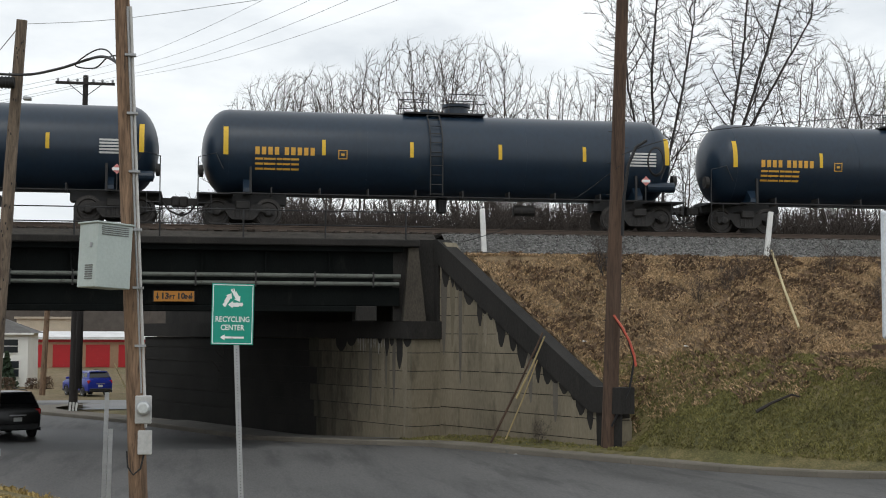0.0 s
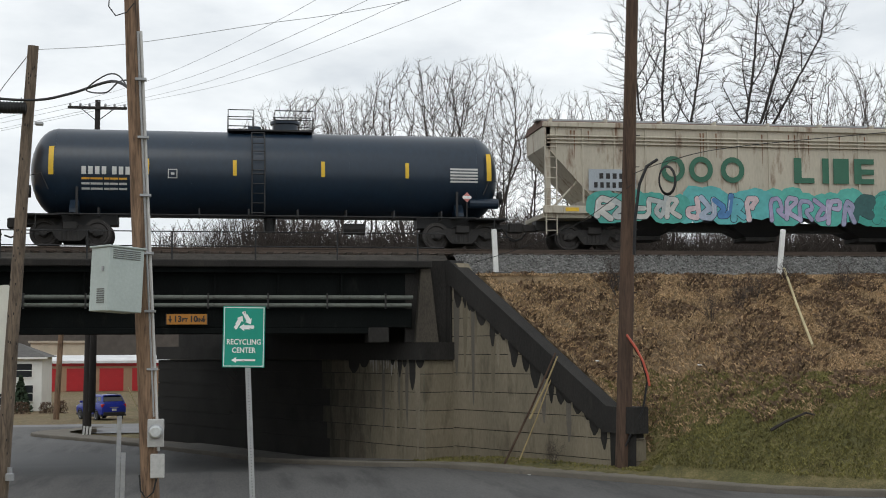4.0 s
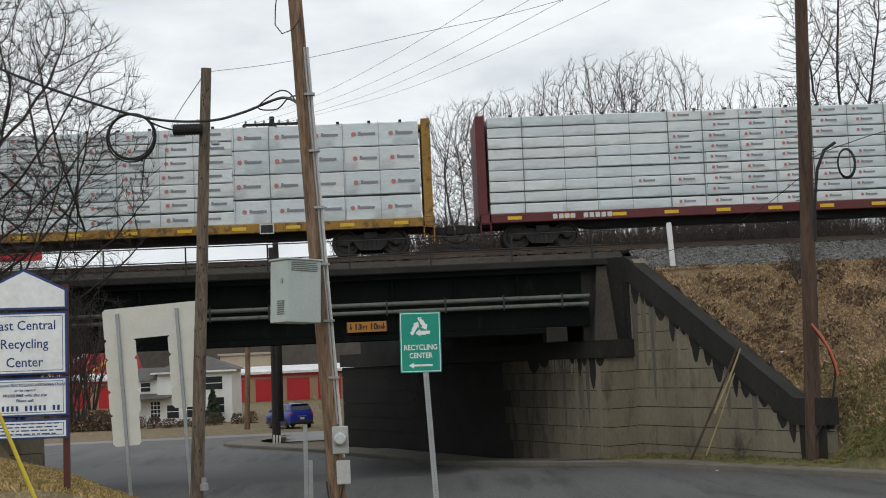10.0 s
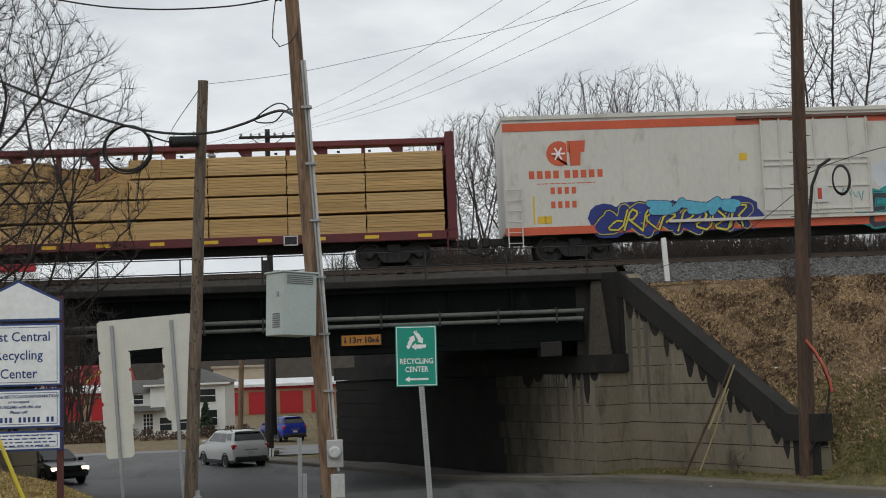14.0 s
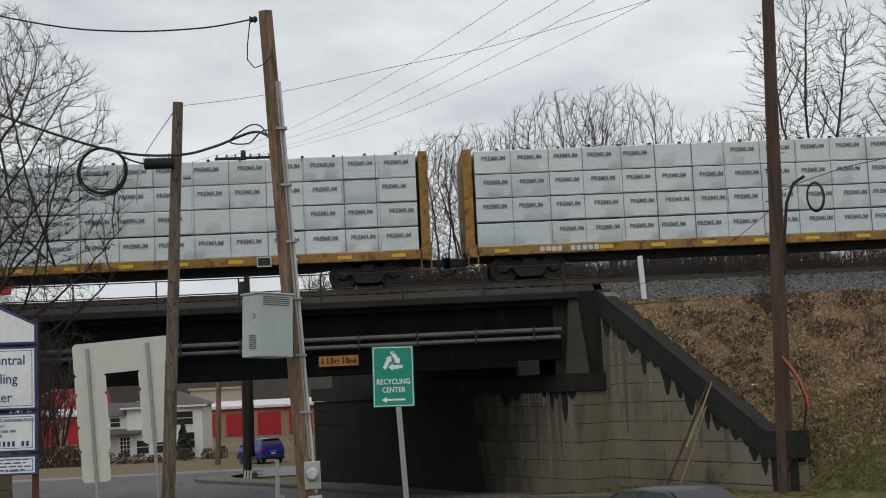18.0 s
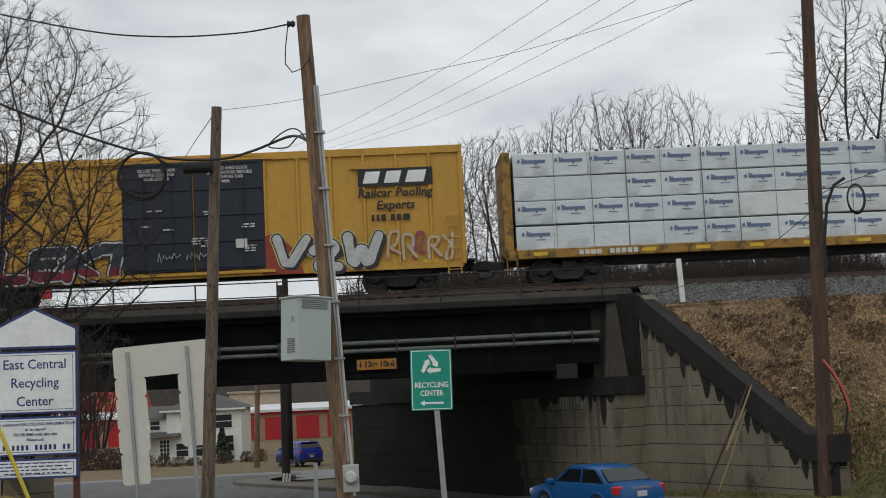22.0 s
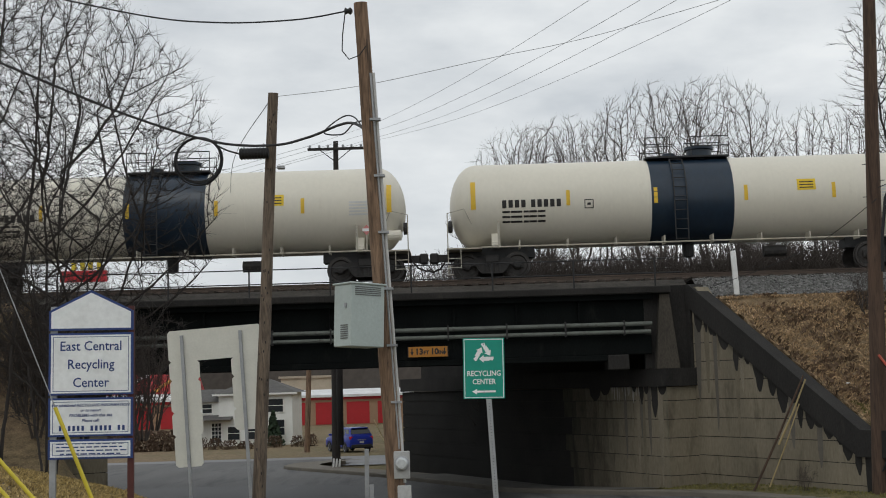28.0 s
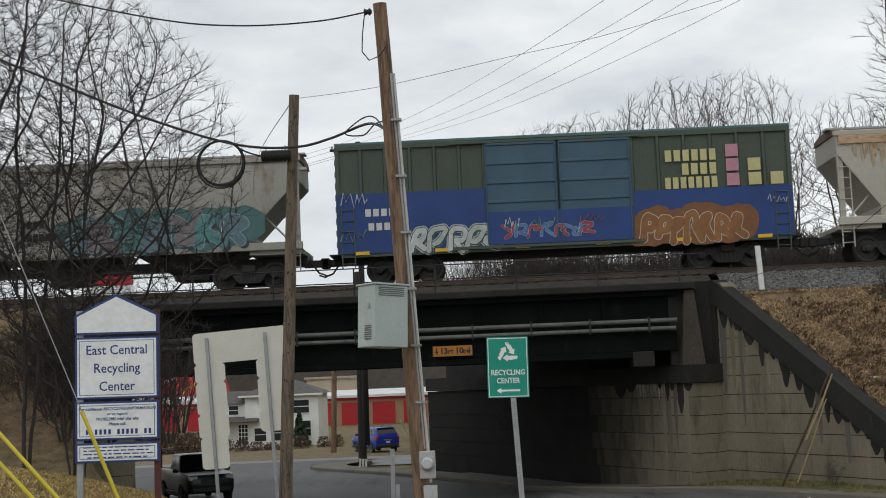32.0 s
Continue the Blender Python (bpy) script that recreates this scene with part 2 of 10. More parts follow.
# ---- mesh building ----
class Shape:
    """Gathers vertices and faces of one mesh."""

    def __init__(self):
        self.v, self.f = [], []

    def add(self, verts, faces, m=None):
        n = len(self.v)
        self.v += [tuple(m @ Vector(p)) for p in verts] if m is not None else [tuple(p) for p in verts]
        self.f += [tuple(n + i for i in f) for f in faces]
        return self

    def box(self, x0, x1, y0, y1, z0, z1, c=0.0, m=None):
        """A block; c bevels its twelve edges."""
        if c <= 0:
            v = [(x, y, z) for x in (x0, x1) for y in (y0, y1) for z in (z0, z1)]
            return self.add(v, [(0, 1, 3, 2), (4, 6, 7, 5), (0, 4, 5, 1), (2, 3, 7, 6), (0, 2, 6, 4), (1, 5, 7, 3)], m)
        bm = bmesh.new()
        bmesh.ops.create_cube(bm, size=1, matrix=Matrix.LocRotScale(((x0 + x1) / 2, (y0 + y1) / 2, (z0 + z1) / 2), None, (x1 - x0, y1 - y0, z1 - z0)))
        bmesh.ops.bevel(bm, geom=bm.edges[:], offset=c, segments=1, affect="EDGES")
        bm.verts.index_update()
        self.add([p.co[:] for p in bm.verts], [[q.index for q in f.verts] for f in bm.faces], m)
        bm.free()
        return self

    def tube(self, pts, rads, n=6, caps=True):
        """A round bar along points, with a radius at each."""
        pts = [Vector(p) for p in pts]
        if not hasattr(rads, "__len__"):
            rads = [rads] * len(pts)
        base, prev = len(self.v), None
        for i, p in enumerate(pts):
            d = (pts[min(i + 1, len(pts) - 1)] - pts[max(i - 1, 0)]).normalized()
            if prev is None:
                side = d.orthogonal().normalized()
            else:
                side = (prev - d * prev.dot(d)).normalized()
            prev, up = side, d.cross(side)
            for k in range(n):
                a = 2 * math.pi * k / n
                self.v.append(tuple(p + (side * math.cos(a) + up * math.sin(a)) * rads[i]))
        for i in range(len(pts) - 1):
            for k in range(n):
                a, b = base + i * n + k, base + i * n + (k + 1) % n
                self.f.append((a, b, b + n, a + n))
        if caps:
            self.f.append(tuple(base + k for k in range(n))[::-1])
            self.f.append(tuple(base + (len(pts) - 1) * n + k for k in range(n)))
        return self

    def prism(self, poly, axis, a, b):
        """A flat outline pushed from a to b along an axis; poly lies in the other two axes, in their order."""
        n = len(poly)

        def at(p, w):
            q = list(p)
            q.insert("xyz".index(axis), w)
            return tuple(q)
        self.add([at(p, a) for p in poly] + [at(p, b) for p in poly], [tuple(range(n))[::-1], tuple(range(n, 2 * n))] + [(i, (i + 1) % n, n + (i + 1) % n, n + i) for i in range(n)])
        return self

    def lathe(self, prof, n=24, m=None):
        """A shape of revolution round x: prof is (x, radius)."""
        v = [(x, r * math.cos(2 * math.pi * k / n), r * math.sin(2 * math.pi * k / n)) for x, r in prof for k in range(n)]
        f = [(i * n + k, i * n + (k + 1) % n, (i + 1) * n + (k + 1) % n, (i + 1) * n + k) for i in range(len(prof) - 1) for k in range(n)]
        f += [tuple(range(n))[::-1], tuple((len(prof) - 1) * n + k for k in range(n))]
        return self.add(v, f, m)

    def mesh(self, name, material, smooth=0.0):
        me = bpy.data.meshes.new(name)
        me.from_pydata(self.v, [], self.f)
        bm = bmesh.new()
        bm.from_mesh(me)
        bmesh.ops.recalc_face_normals(bm, faces=bm.faces[:])
        if smooth:
            for e in bm.edges:
                e.smooth = len(e.link_faces) == 2 and e.calc_face_angle(0) < radians(smooth)
            for f in bm.faces:
                f.smooth = True
        bm.to_mesh(me)
        bm.free()
        if material:
            me.materials.append(material)
        return me


def part(name, shape, material, parent=None, label="", smooth=0.0):
    """Links a shape, or a mesh made before, as one object under a thing."""
    me = shape.mesh(name, material, smooth) if isinstance(shape, Shape) else shape
    ob = new(name, me)
    ob.parent = parent
    return tagged(ob, label)


def thing(name, label, category, group="", kind="", at=None):
    ob = new(name)
    ob.empty_display_size = 0.3
    if at is not None:
        ob.matrix_basis = at
    return tagged(ob, label, category, group, kind)


FONT = {}


def words(text, size, material, parent, m, name="lettering", bold=0.0, width=1.0, lean=0.0):
    """Flat lettering in the built-in font, in the x-z plane, facing -y, at the pose m (its middle)."""
    cu = bpy.data.curves.new("text", "FONT")
    cu.body, cu.size, cu.align_x, cu.align_y, cu.offset, cu.extrude, cu.shear = text, size, "CENTER", "CENTER", bold, 0.002, lean
    cu.resolution_u = 2
    tmp = bpy.data.objects.new("text", cu)
    me = bpy.data.meshes.new_from_object(tmp)
    bpy.data.objects.remove(tmp)
    bpy.data.curves.remove(cu)
    me.transform(Matrix.Rotation(radians(90), 4, "X") @ Matrix.Diagonal((width, 1, 1, 1)))
    me.materials.clear()
    me.materials.append(material)
    ob = new(name, me)
    ob.parent, ob.matrix_basis = parent, m
    return ob


def bars(parent, material, x, z, y, widths, h, gap, name="marking"):
    """Unreadable or withheld writing: one bar a sign, from x on, standing proud of the face y."""
    s = Shape()
    for w in widths:
        if w > 0:
            s.box(x, x + w, y - 0.006, y, z, z + h)
        x += abs(w) + gap
    return part(name, s, material, parent)

# ---- the plan: x along the track, y away from the camera, z up from the road under the bridge ----
RAIL_Z, TRACK_Y = 7.30, 49.2
ALONG, ACROSS = Vector((-0.423, 0.906, 0)), Vector((0.906, 0.423, 0))
CORNER = Vector((6.86, 45.06, 0))


def lerp(a, b, t):
    return a + (b - a) * min(1.0, max(0.0, t))


def ease(t):
    t = min(1.0, max(0.0, t))
    return t * t * (3 - 2 * t)


KERB = [(2, 30.0), (10, 26.5), (20, 20.6), (24.5, 18.2), (29.4, 15.3), (34.4, 12.2), (40.1, 8.2), (44.3, 5.0), (48, 3.1), (53.4, 1.0), (58.6, -1.7), (62.1, -3.5), (64.6, -5.0), (68, -7.3), (70.5, -8.9), (72, -9.3), (74, -8.7), (76, -6.6), (82, -6)]


def kerb_x(y):
    return float(np.interp(y, [k[0] for k in KERB], [k[1] for k in KERB]))


def kerb_y(x):
    return float(np.interp(-x, [-k[1] for k in KERB], [k[0] for k in KERB]))


def left_x(y):
    return float(np.interp(y, [2, 10, 16, 20.8, 45, 66, 80], [14, 6.5, 1.6, -1.6, -12.1, -21.5, -27]))


def road_z(y):
    return 1.05 * ease((34 - y) / 17) - 0.05 * min(10.0, max(0.0, y - 42))


def dip(x, y):
    """The carriageway sags between its edges on the near side of the bridge."""
    a, b = left_x(y), kerb_x(y)
    if not a < x < b:
        return 0.0
    return 0.45 * math.sin(math.pi * (x - a) / (b - a)) * ease((32 - y) / 8)


def evened(x, y, yk, h):
    """By the wing wall the bank runs down to the kerb in one slope."""
    t = min(1.0, max(0.0, (y - yk - 1.1) / max(1.0, 43.8 - yk)))
    return lerp(road_z(yk) + 0.17 + (6.0 - road_z(yk)) * t, h, (x - 13.5) / 4.0)


def ground_z(x, y):
    p = Vector((x, y, 0)) - CORNER
    nn, bump = p.dot(ACROSS), 0.05 * noise.noise((x * 0.6, y * 0.6, 0)) + 0.12 * noise.noise((x * 0.17, y * 0.17, 3))
    k = kerb_x(y)
    if y >= 60:
        if nn > 1.6 + max(0, y - 66) * 0.47:
            return lerp(6.5, 9.6, (y - 62) / 24) + bump
        base = float(np.interp(y, [60, 66, 118, 165, 400], [-0.56, -0.6, -1.15, -0.65, -0.5]))
        if x < left_x(y) and y < 72:
            return max(base, lerp(6.6, base, (y - 60) / 9) if nn < -18.6 else base)
        return base
    if (nn > 1.54 or y < 44.9 - lerp(8.2, 9.4, (x - 11) / 6) and -p.dot(ALONG) > 9.0) and x > k + 0.5:
        run, toe = lerp(8.2, 9.4, (x - 11) / 6), lerp(1.7, 2.9, (x - 11) / 6)
        front = 44.9 - run
        if y >= 44.9:
            return 6.15 + 0.3 * bump
        a = -p.dot(ALONG)
        near_wall = ease((nn - 1.7) / 3.0)
        cope = lerp(6.70, 2.0, (a - 0.25) / 7.8) - 0.16
        if y >= front or a < 8.6 and near_wall < 1:
            s = min(1.0, (44.9 - y) / run)
            h = evened(x, y, kerb_y(x), lerp(6.15, toe, ease(s) * 0.35 + s * 0.65)) + bump * 1.6 * min(1, s * 4)
            if near_wall < 1:
                h = lerp(cope, h, near_wall)
            side = lerp(lerp(0.35, h, ease((nn - 1.3) / 2.6)), h, (8.9 - a) / 0.7)
            return side
        yk = kerb_y(x)
        return evened(x, y, yk, lerp(road_z(y) + 0.17, toe, ease((y - yk - 1.3) / max(1.0, front - yk - 1.3)) ** 0.8)) + bump * 0.6
    if x > k + 0.5:
        return road_z(y) + 0.165 + (0.12 * min(1, max(0, (nn + 0.4) / 1.5)) if y < 45 else 0)
    if x > k:
        return road_z(y) - 0.03
    xl = left_x(y)
    if x < xl:
        d = xl - x
        rise = lerp(0, 1, (41 - y) / 6)
        brow = max(road_z(y) + 0.03, lerp(road_z(y) + 0.2, 1.12, rise))
        low = lerp(road_z(y) + 0.0, brow, ease(d / 1.1)) + lerp(0.02, 0.95 if y > 18 else 0.7, (d - 1.0) / 3.8) * max(rise, 0.3) + bump * min(1, d) * 0.7
        if y >= 45 and nn < -18.9:
            return 6.7
        bank = lerp(0, 1, (y - 36) / 9) * lerp(0, 1, (d - 0.9) / 1.5)
        return lerp(low, 6.7, bank)
    return road_z(y) - 0.06 - dip(x, y)


def axis_steps(lo, a, b, hi, step):
    out, d, v = list(np.arange(a, b, step)), step, b
    while v < hi:
        out.append(v)
        d *= 1.35
        v += d
    d, v, low = step, a - step, []
    while v > lo:
        low.append(v)
        d *= 1.35
        v -= d
    return low[::-1] + out


def sheet(xs, ys, zfun):
    s = Shape()
    s.v = [(x, y, zfun(x, y)) for y in ys for x in xs]
    n = len(xs)
    s.f = [(j * n + i, j * n + i + 1, (j + 1) * n + i + 1, (j + 1) * n + i) for j in range(len(ys) - 1) for i in range(n - 1)]
    return s


def grass_material():
    """Winter turf: straw on the steep bank, green in patches on the lawn, earth between."""
    m = bpy.data.materials.new("winter_turf")
    m.use_nodes = True
    nt = m.node_tree
    b = nt.nodes["Principled BSDF"]
    b.inputs["Roughness"].default_value = 0.95
    geo = nt.nodes.new("ShaderNodeNewGeometry")
    n = [nt.nodes.new("ShaderNodeTexNoise") for _ in range(3)]
    for q, sc, de in zip(n, (0.22, 2.2, 22), (5, 6, 5)):
        q.inputs["Scale"].default_value, q.inputs["Detail"].default_value = sc, de
        nt.links.new(geo.outputs["Position"], q.inputs["Vector"])
    straw, green = nt.nodes.new("ShaderNodeValToRGB"), nt.nodes.new("ShaderNodeValToRGB")
    for r, cols in ((straw, ((0.06, 0.04, 0.024), (0.2, 0.138, 0.078), (0.36, 0.26, 0.15))), (green, ((0.045, 0.048, 0.016), (0.1, 0.098, 0.03), (0.19, 0.155, 0.065)))):
        r.color_ramp.elements[0].position, r.color_ramp.elements[0].color = 0.32, (*cols[0], 1)
        r.color_ramp.elements[1].position, r.color_ramp.elements[1].color = 0.68, (*cols[2], 1)
        e = r.color_ramp.elements.new(0.5)
        e.color = (*cols[1], 1)
    add = nt.nodes.new("ShaderNodeMath")
    add.operation, add.inputs[1].default_value = "MULTIPLY_ADD", 0.5
    hlf = nt.nodes.new("ShaderNodeMath")
    hlf.operation, hlf.inputs[1].default_value = "MULTIPLY", 0.5
    nt.links.new(n[2].outputs["Fac"], add.inputs[0])
    nt.links.new(n[1].outputs["Fac"], hlf.inputs[0])
    nt.links.new(hlf.outputs[0], add.inputs[2])
    for r in (straw, green):
        nt.links.new(add.outputs[0], r.inputs["Fac"])
    # mown lawn lies low, rough grass high
    sep = nt.nodes.new("ShaderNodeSeparateXYZ")
    nt.links.new(geo.outputs["Position"], sep.inputs[0])
    hgt = nt.nodes.new("ShaderNodeMapRange")
    hgt.inputs["From Min"].default_value, hgt.inputs["From Max"].default_value = 3.1, 1.5
    nt.links.new(sep.outputs["Z"], hgt.inputs["Value"])
    ahead = nt.nodes.new("ShaderNodeMapRange")
    ahead.inputs["From Min"].default_value, ahead.inputs["From Max"].default_value = -30.0, 8.0
    nt.links.new(sep.outputs["X"], ahead.inputs["Value"])
    mul = nt.nodes.new("ShaderNodeMath")
    mul.operation = "MULTIPLY"
    nt.links.new(hgt.outputs["Result"], mul.inputs[0])
    nt.links.new(ahead.outputs["Result"], mul.inputs[1])
    patch = nt.nodes.new("ShaderNodeMath")
    patch.operation, patch.inputs[1].default_value = "MULTIPLY_ADD", 1.6
    off = nt.nodes.new("ShaderNodeMath")
    off.operation, off.inputs[1].default_value = "SUBTRACT", 0.8
    nt.links.new(n[0].outputs["Fac"], patch.inputs[0])
    nt.links.new(mul.outputs[0], off.inputs[0])
    nt.links.new(off.outputs[0], patch.inputs[2])
    clampn = nt.nodes.new("ShaderNodeMapRange")
    clampn.inputs["From Min"].default_value, clampn.inputs["From Max"].default_value = 0.0, 1.25
    nt.links.new(patch.outputs[0], clampn.inputs["Value"])
    mx = nt.nodes.new("ShaderNodeMix")
    mx.data_type = "RGBA"
    nt.links.new(clampn.outputs["Result"], mx.inputs["Factor"])
    nt.links.new(straw.outputs["Color"], mx.inputs[6])
    nt.links.new(green.outputs["Color"], mx.inputs[7])
    nt.links.new(mx.outputs[2], b.inputs["Base Color"])
    bp = nt.nodes.new("ShaderNodeBump")
    bp.inputs["Strength"].default_value, bp.inputs["Distance"].default_value = 0.8, 0.08
    nt.links.new(add.outputs[0], bp.inputs["Height"])
    nt.links.new(bp.outputs["Normal"], b.inputs["Normal"])
    return m


turf = grass_material()
XS, YS = axis_steps(-1800, -24, 30, 1800, 0.3), axis_steps(-600, 12, 74, 3000, 0.3)
ground = part("ground", sheet(XS, YS, ground_z), turf, None, smooth=40)
tagged(ground, "winter grass bank and lawn, straw-brown with green patches", "ground", kind="structure")


def ribbon(rows, zfun, across=10):
    """A strip between two edges: rows of (y, left x, right x)."""
    s = Shape()
    for y, a, b in rows:
        for i in range(across + 1):
            x = a + (b - a) * i / across
            s.v.append((x, y, zfun(x, y)))
    n = across + 1
    s.f = [(j * n + i, j * n + i + 1, (j + 1) * n + i + 1, (j + 1) * n + i) for j in range(len(rows) - 1) for i in range(across)]
    return s


road = part("road", ribbon([(y, left_x(y), kerb_x(y)) for y in np.arange(3, 80.1, 1.0)], lambda x, y: road_z(y) + 0.02 - dip(x, y) if y < 60 else max(road_z(y), ground_z(x, y)) + 0.03), asphalt, None, smooth=40)
tagged(road, "worn damp grey asphalt road dipping under the bridge", "road", kind="structure")
cross_street = part("cross_street", ribbon([(y, -90, 8) for y in np.linspace(76, 89, 8)], lambda x, y: float(np.interp(y, [60, 66, 118], [-0.56, -0.6, -1.15])) + 0.06, 40), surf("pale_asphalt", (0.11, 0.11, 0.113), 0.5, var=0.35, scale=0.3, grain=40, bump=0.3, dirt=(0.06, 0.06, 0.062), dirt_amount=0.5, stretch=(0.2, 1, 1)), None)
tagged(cross_street, "pale grey asphalt side street beyond the bridge", "road", kind="structure")

# the road stays wet where the bridge drips on it
# a ragged strip of darker asphalt under the bridge and just before it
rw = random.Random(31)
dark_rows = [(y, lerp(left_x(y) + 0.3, kerb_x(y) - 0.5, 0.5 - 0.5 * w_), lerp(left_x(y) + 0.3, kerb_x(y) - 0.5, 0.5 + 0.5 * w_)) for y, w_ in [(y, min(1.0, max(0.05, math.sin(math.pi * (y - 41.5) / 18.5) ** 0.4)) * rw.uniform(0.86, 1.0)) for y in np.arange(42, 59.6, 0.5)]]
dark_strip = part("wet_road_patch", ribbon(dark_rows, lambda x, y: road_z(y) + 0.024, 6), surf("dark_asphalt", (0.036, 0.036, 0.036), 0.58, var=0.5, scale=0.4, grain=26, bump=0.35, dirt=(0.075, 0.073, 0.072), dirt_amount=0.3, stretch=(1, 0.2, 1), turn=-25), None, smooth=40)
tagged(dark_strip, "darker asphalt under and before the bridge", "road", kind="structure")

# pavement and kerb along the road's right side
pave = part("pavement", ribbon([(y, kerb_x(y) + 0.2, kerb_x(y) + 1.0) for y in np.arange(20, 45.1, 0.4)], lambda x, y: road_z(y) + 0.185, 2), walk_concrete, None)
tagged(pave, "weathered concrete pavement beside the road", "pavement", kind="structure")
kerb_root = thing("kerb", "worn concrete kerb stones along the road", "kerb", kind="structure")
def kerb_base(y):
    return road_z(y)


for y0 in np.arange(20, 76, 1.2):
    s, ys = Shape(), (y0, y0 + 1.19)
    (xa, ya), (xb, yb) = [(kerb_x(y), y) for y in ys]
    prof = [(0.0, -0.12), (0.02, 0.15), (0.05, 0.185), (0.22, 0.19), (0.22, -0.12)]
    s.v = [(xa + u, ya, kerb_base(ya) + w) for u, w in prof] + [(xb + u, yb, kerb_base(yb) + w) for u, w in prof]
    s.f = [(0, 1, 2, 3, 4), (9, 8, 7, 6, 5)] + [(i, 5 + i, 5 + (i + 1) % 5, (i + 1) % 5) for i in range(5)]
    part("kerb_stone", s, walk_concrete, kerb_root)

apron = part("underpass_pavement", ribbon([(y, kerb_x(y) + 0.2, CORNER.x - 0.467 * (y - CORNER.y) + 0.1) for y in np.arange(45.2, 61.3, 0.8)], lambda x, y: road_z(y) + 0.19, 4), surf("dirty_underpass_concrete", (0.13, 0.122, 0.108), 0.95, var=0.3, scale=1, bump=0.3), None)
apron_far = part("far_pavement", ribbon([(y, kerb_x(y) + 0.2, kerb_x(y) + 1.9) for y in np.arange(61.2, 76.1, 0.8)], lambda x, y: kerb_base(y) + 0.185, 4), walk_concrete, None)
tagged(apron_far, "pale concrete pavement beyond the bridge", "pavement", kind="structure")
tagged(apron, "dirty dark concrete pavement under the bridge", "pavement", kind="structure")

# ---- the bridge ----
WALL_SET = 1.12
WING_A = CORNER + ACROSS * WALL_SET
bridge = thing("railway_bridge", "sooty dark steel and concrete railway bridge over the road", "bridge", kind="structure")


def beam(s, x0, x1, y0, y1, z0, z1):
    return s.box(x0, x1, y0, y1, z0, z1)


GX0, GX1 = -24.0, 5.85
part("deck_edge", Shape().box(-30, 7.15, 45.25, 46.2, 6.42, 6.66, 0.03), old_concrete, bridge)
part("deck", Shape().box(-30, 7.3, 46.2, 58.6, 5.9, 6.6), sooty_steel, bridge)
part("girder_web", Shape().box(GX0, 6.6, 45.75, 45.95, 4.9, 6.42), sooty_steel, bridge)
part("top_flange", Shape().box(GX0, 6.6, 45.45, 46.1, 6.25, 6.42), sooty_steel, bridge)
part("lower_beam", Shape().box(GX0, 6.5, 45.55, 46.1, 4.42, 5.05, 0.02), sooty_steel, bridge)
part("lower_flange", Shape().box(GX0, 5.2, 45.4, 46.3, 4.22, 4.42, 0.02), sooty_steel, bridge)
part("bearing_block", Shape().box(5.0, 5.7, 45.35, 46.6, 3.92, 4.42, 0.03), old_concrete, bridge, "stained bearing block")
for x in np.arange(GX0 + 0.8, 5.2, 2.1):
    part("stiffener", Shape().box(x, x + 0.06, 45.58, 45.76, 5.05, 6.25), sooty_steel, bridge)
for y in np.arange(47.5, 58.3, 1.7):
    part("floor_girder", Shape().box(GX0, 6.0, y, y + 0.35, 4.7, 5.9), sooty_steel, bridge)
pipe_mat = surf("grey_green_pipe", (0.115, 0.125, 0.108), 0.7, var=0.35, scale=2, dirt=(0.06, 0.055, 0.045), dirt_amount=0.4)
for z, r, x1 in ((5.42, 0.075, 6.5), (5.16, 0.07, 6.45)):
    part("conduit_pipe", Shape().tube([(-13, 45.35, z), (x1, 45.35, z)], r, 10), pipe_mat, bridge, "grey painted conduit pipe", smooth=50)
for x in np.arange(-12, 6, 1.95):
    part("pipe_clamp", Shape().box(x, x + 0.05, 45.25, 45.5, 5.05, 5.55), truck_steel, bridge)
# clearance plate
plate = thing("clearance_sign", "small orange bridge clearance sign with black lettering", "road sign")
px0, px1 = -1.62, -0.30
part("board", Shape().box(px0, px1, 45.30, 45.325, 4.53, 4.87, 0.005), paint("sign_orange", (0.42, 0.17, 0.015)), plate)
ink = paint("sign_black", (0.015, 0.013, 0.012))
words("13", 0.27, ink, plate, pose(-1.25, 45.296, 4.70), bold=0.012)
words("FT", 0.17, ink, plate, pose(-1.02, 45.296, 4.67), bold=0.008)
words("10", 0.27, ink, plate, pose(-0.74, 45.296, 4.70), bold=0.012)
words("IN", 0.17, ink, plate, pose(-0.53, 45.296, 4.67), bold=0.008)
for x in (-1.49, -0.41):
    s = Shape().box(x - 0.02, x + 0.02, 45.294, 45.298, 4.70, 4.82)
    part("arrow", s.prism([(x - 0.06, 4.70), (x + 0.06, 4.70), (x, 4.58)], "y", 45.294, 45.298), ink, plate)
for w in (px0, px1):
    part("frame_bar", Shape().box(w - 0.015, w + 0.015, 45.29, 45.33, 4.52, 4.88), ink, plate)

# abutments: cast in lifts, with a joint between each
joints = [-0.8, 0.42, 1.03, 1.64, 2.25, 2.86, 3.32]


def along_box(s, o, a0, a1, n0, n1, z0, z1, top=None):
    """A block in the road's own directions from a point o; top gives the height at its two ends."""
    za, zb = top if top else (z1, z1)
    v = []
    for a, zt in ((a0, za), (a1, zb)):
        for n in (n0, n1):
            p = o + ALONG * a + ACROSS * n
            v += [(p.x, p.y, z0), (p.x, p.y, zt)]
    return s.add(v, [(0, 1, 3, 2), (4, 6, 7, 5), (0, 4, 5, 1), (2, 3, 7, 6), (0, 2, 6, 4), (1, 5, 7, 3)])


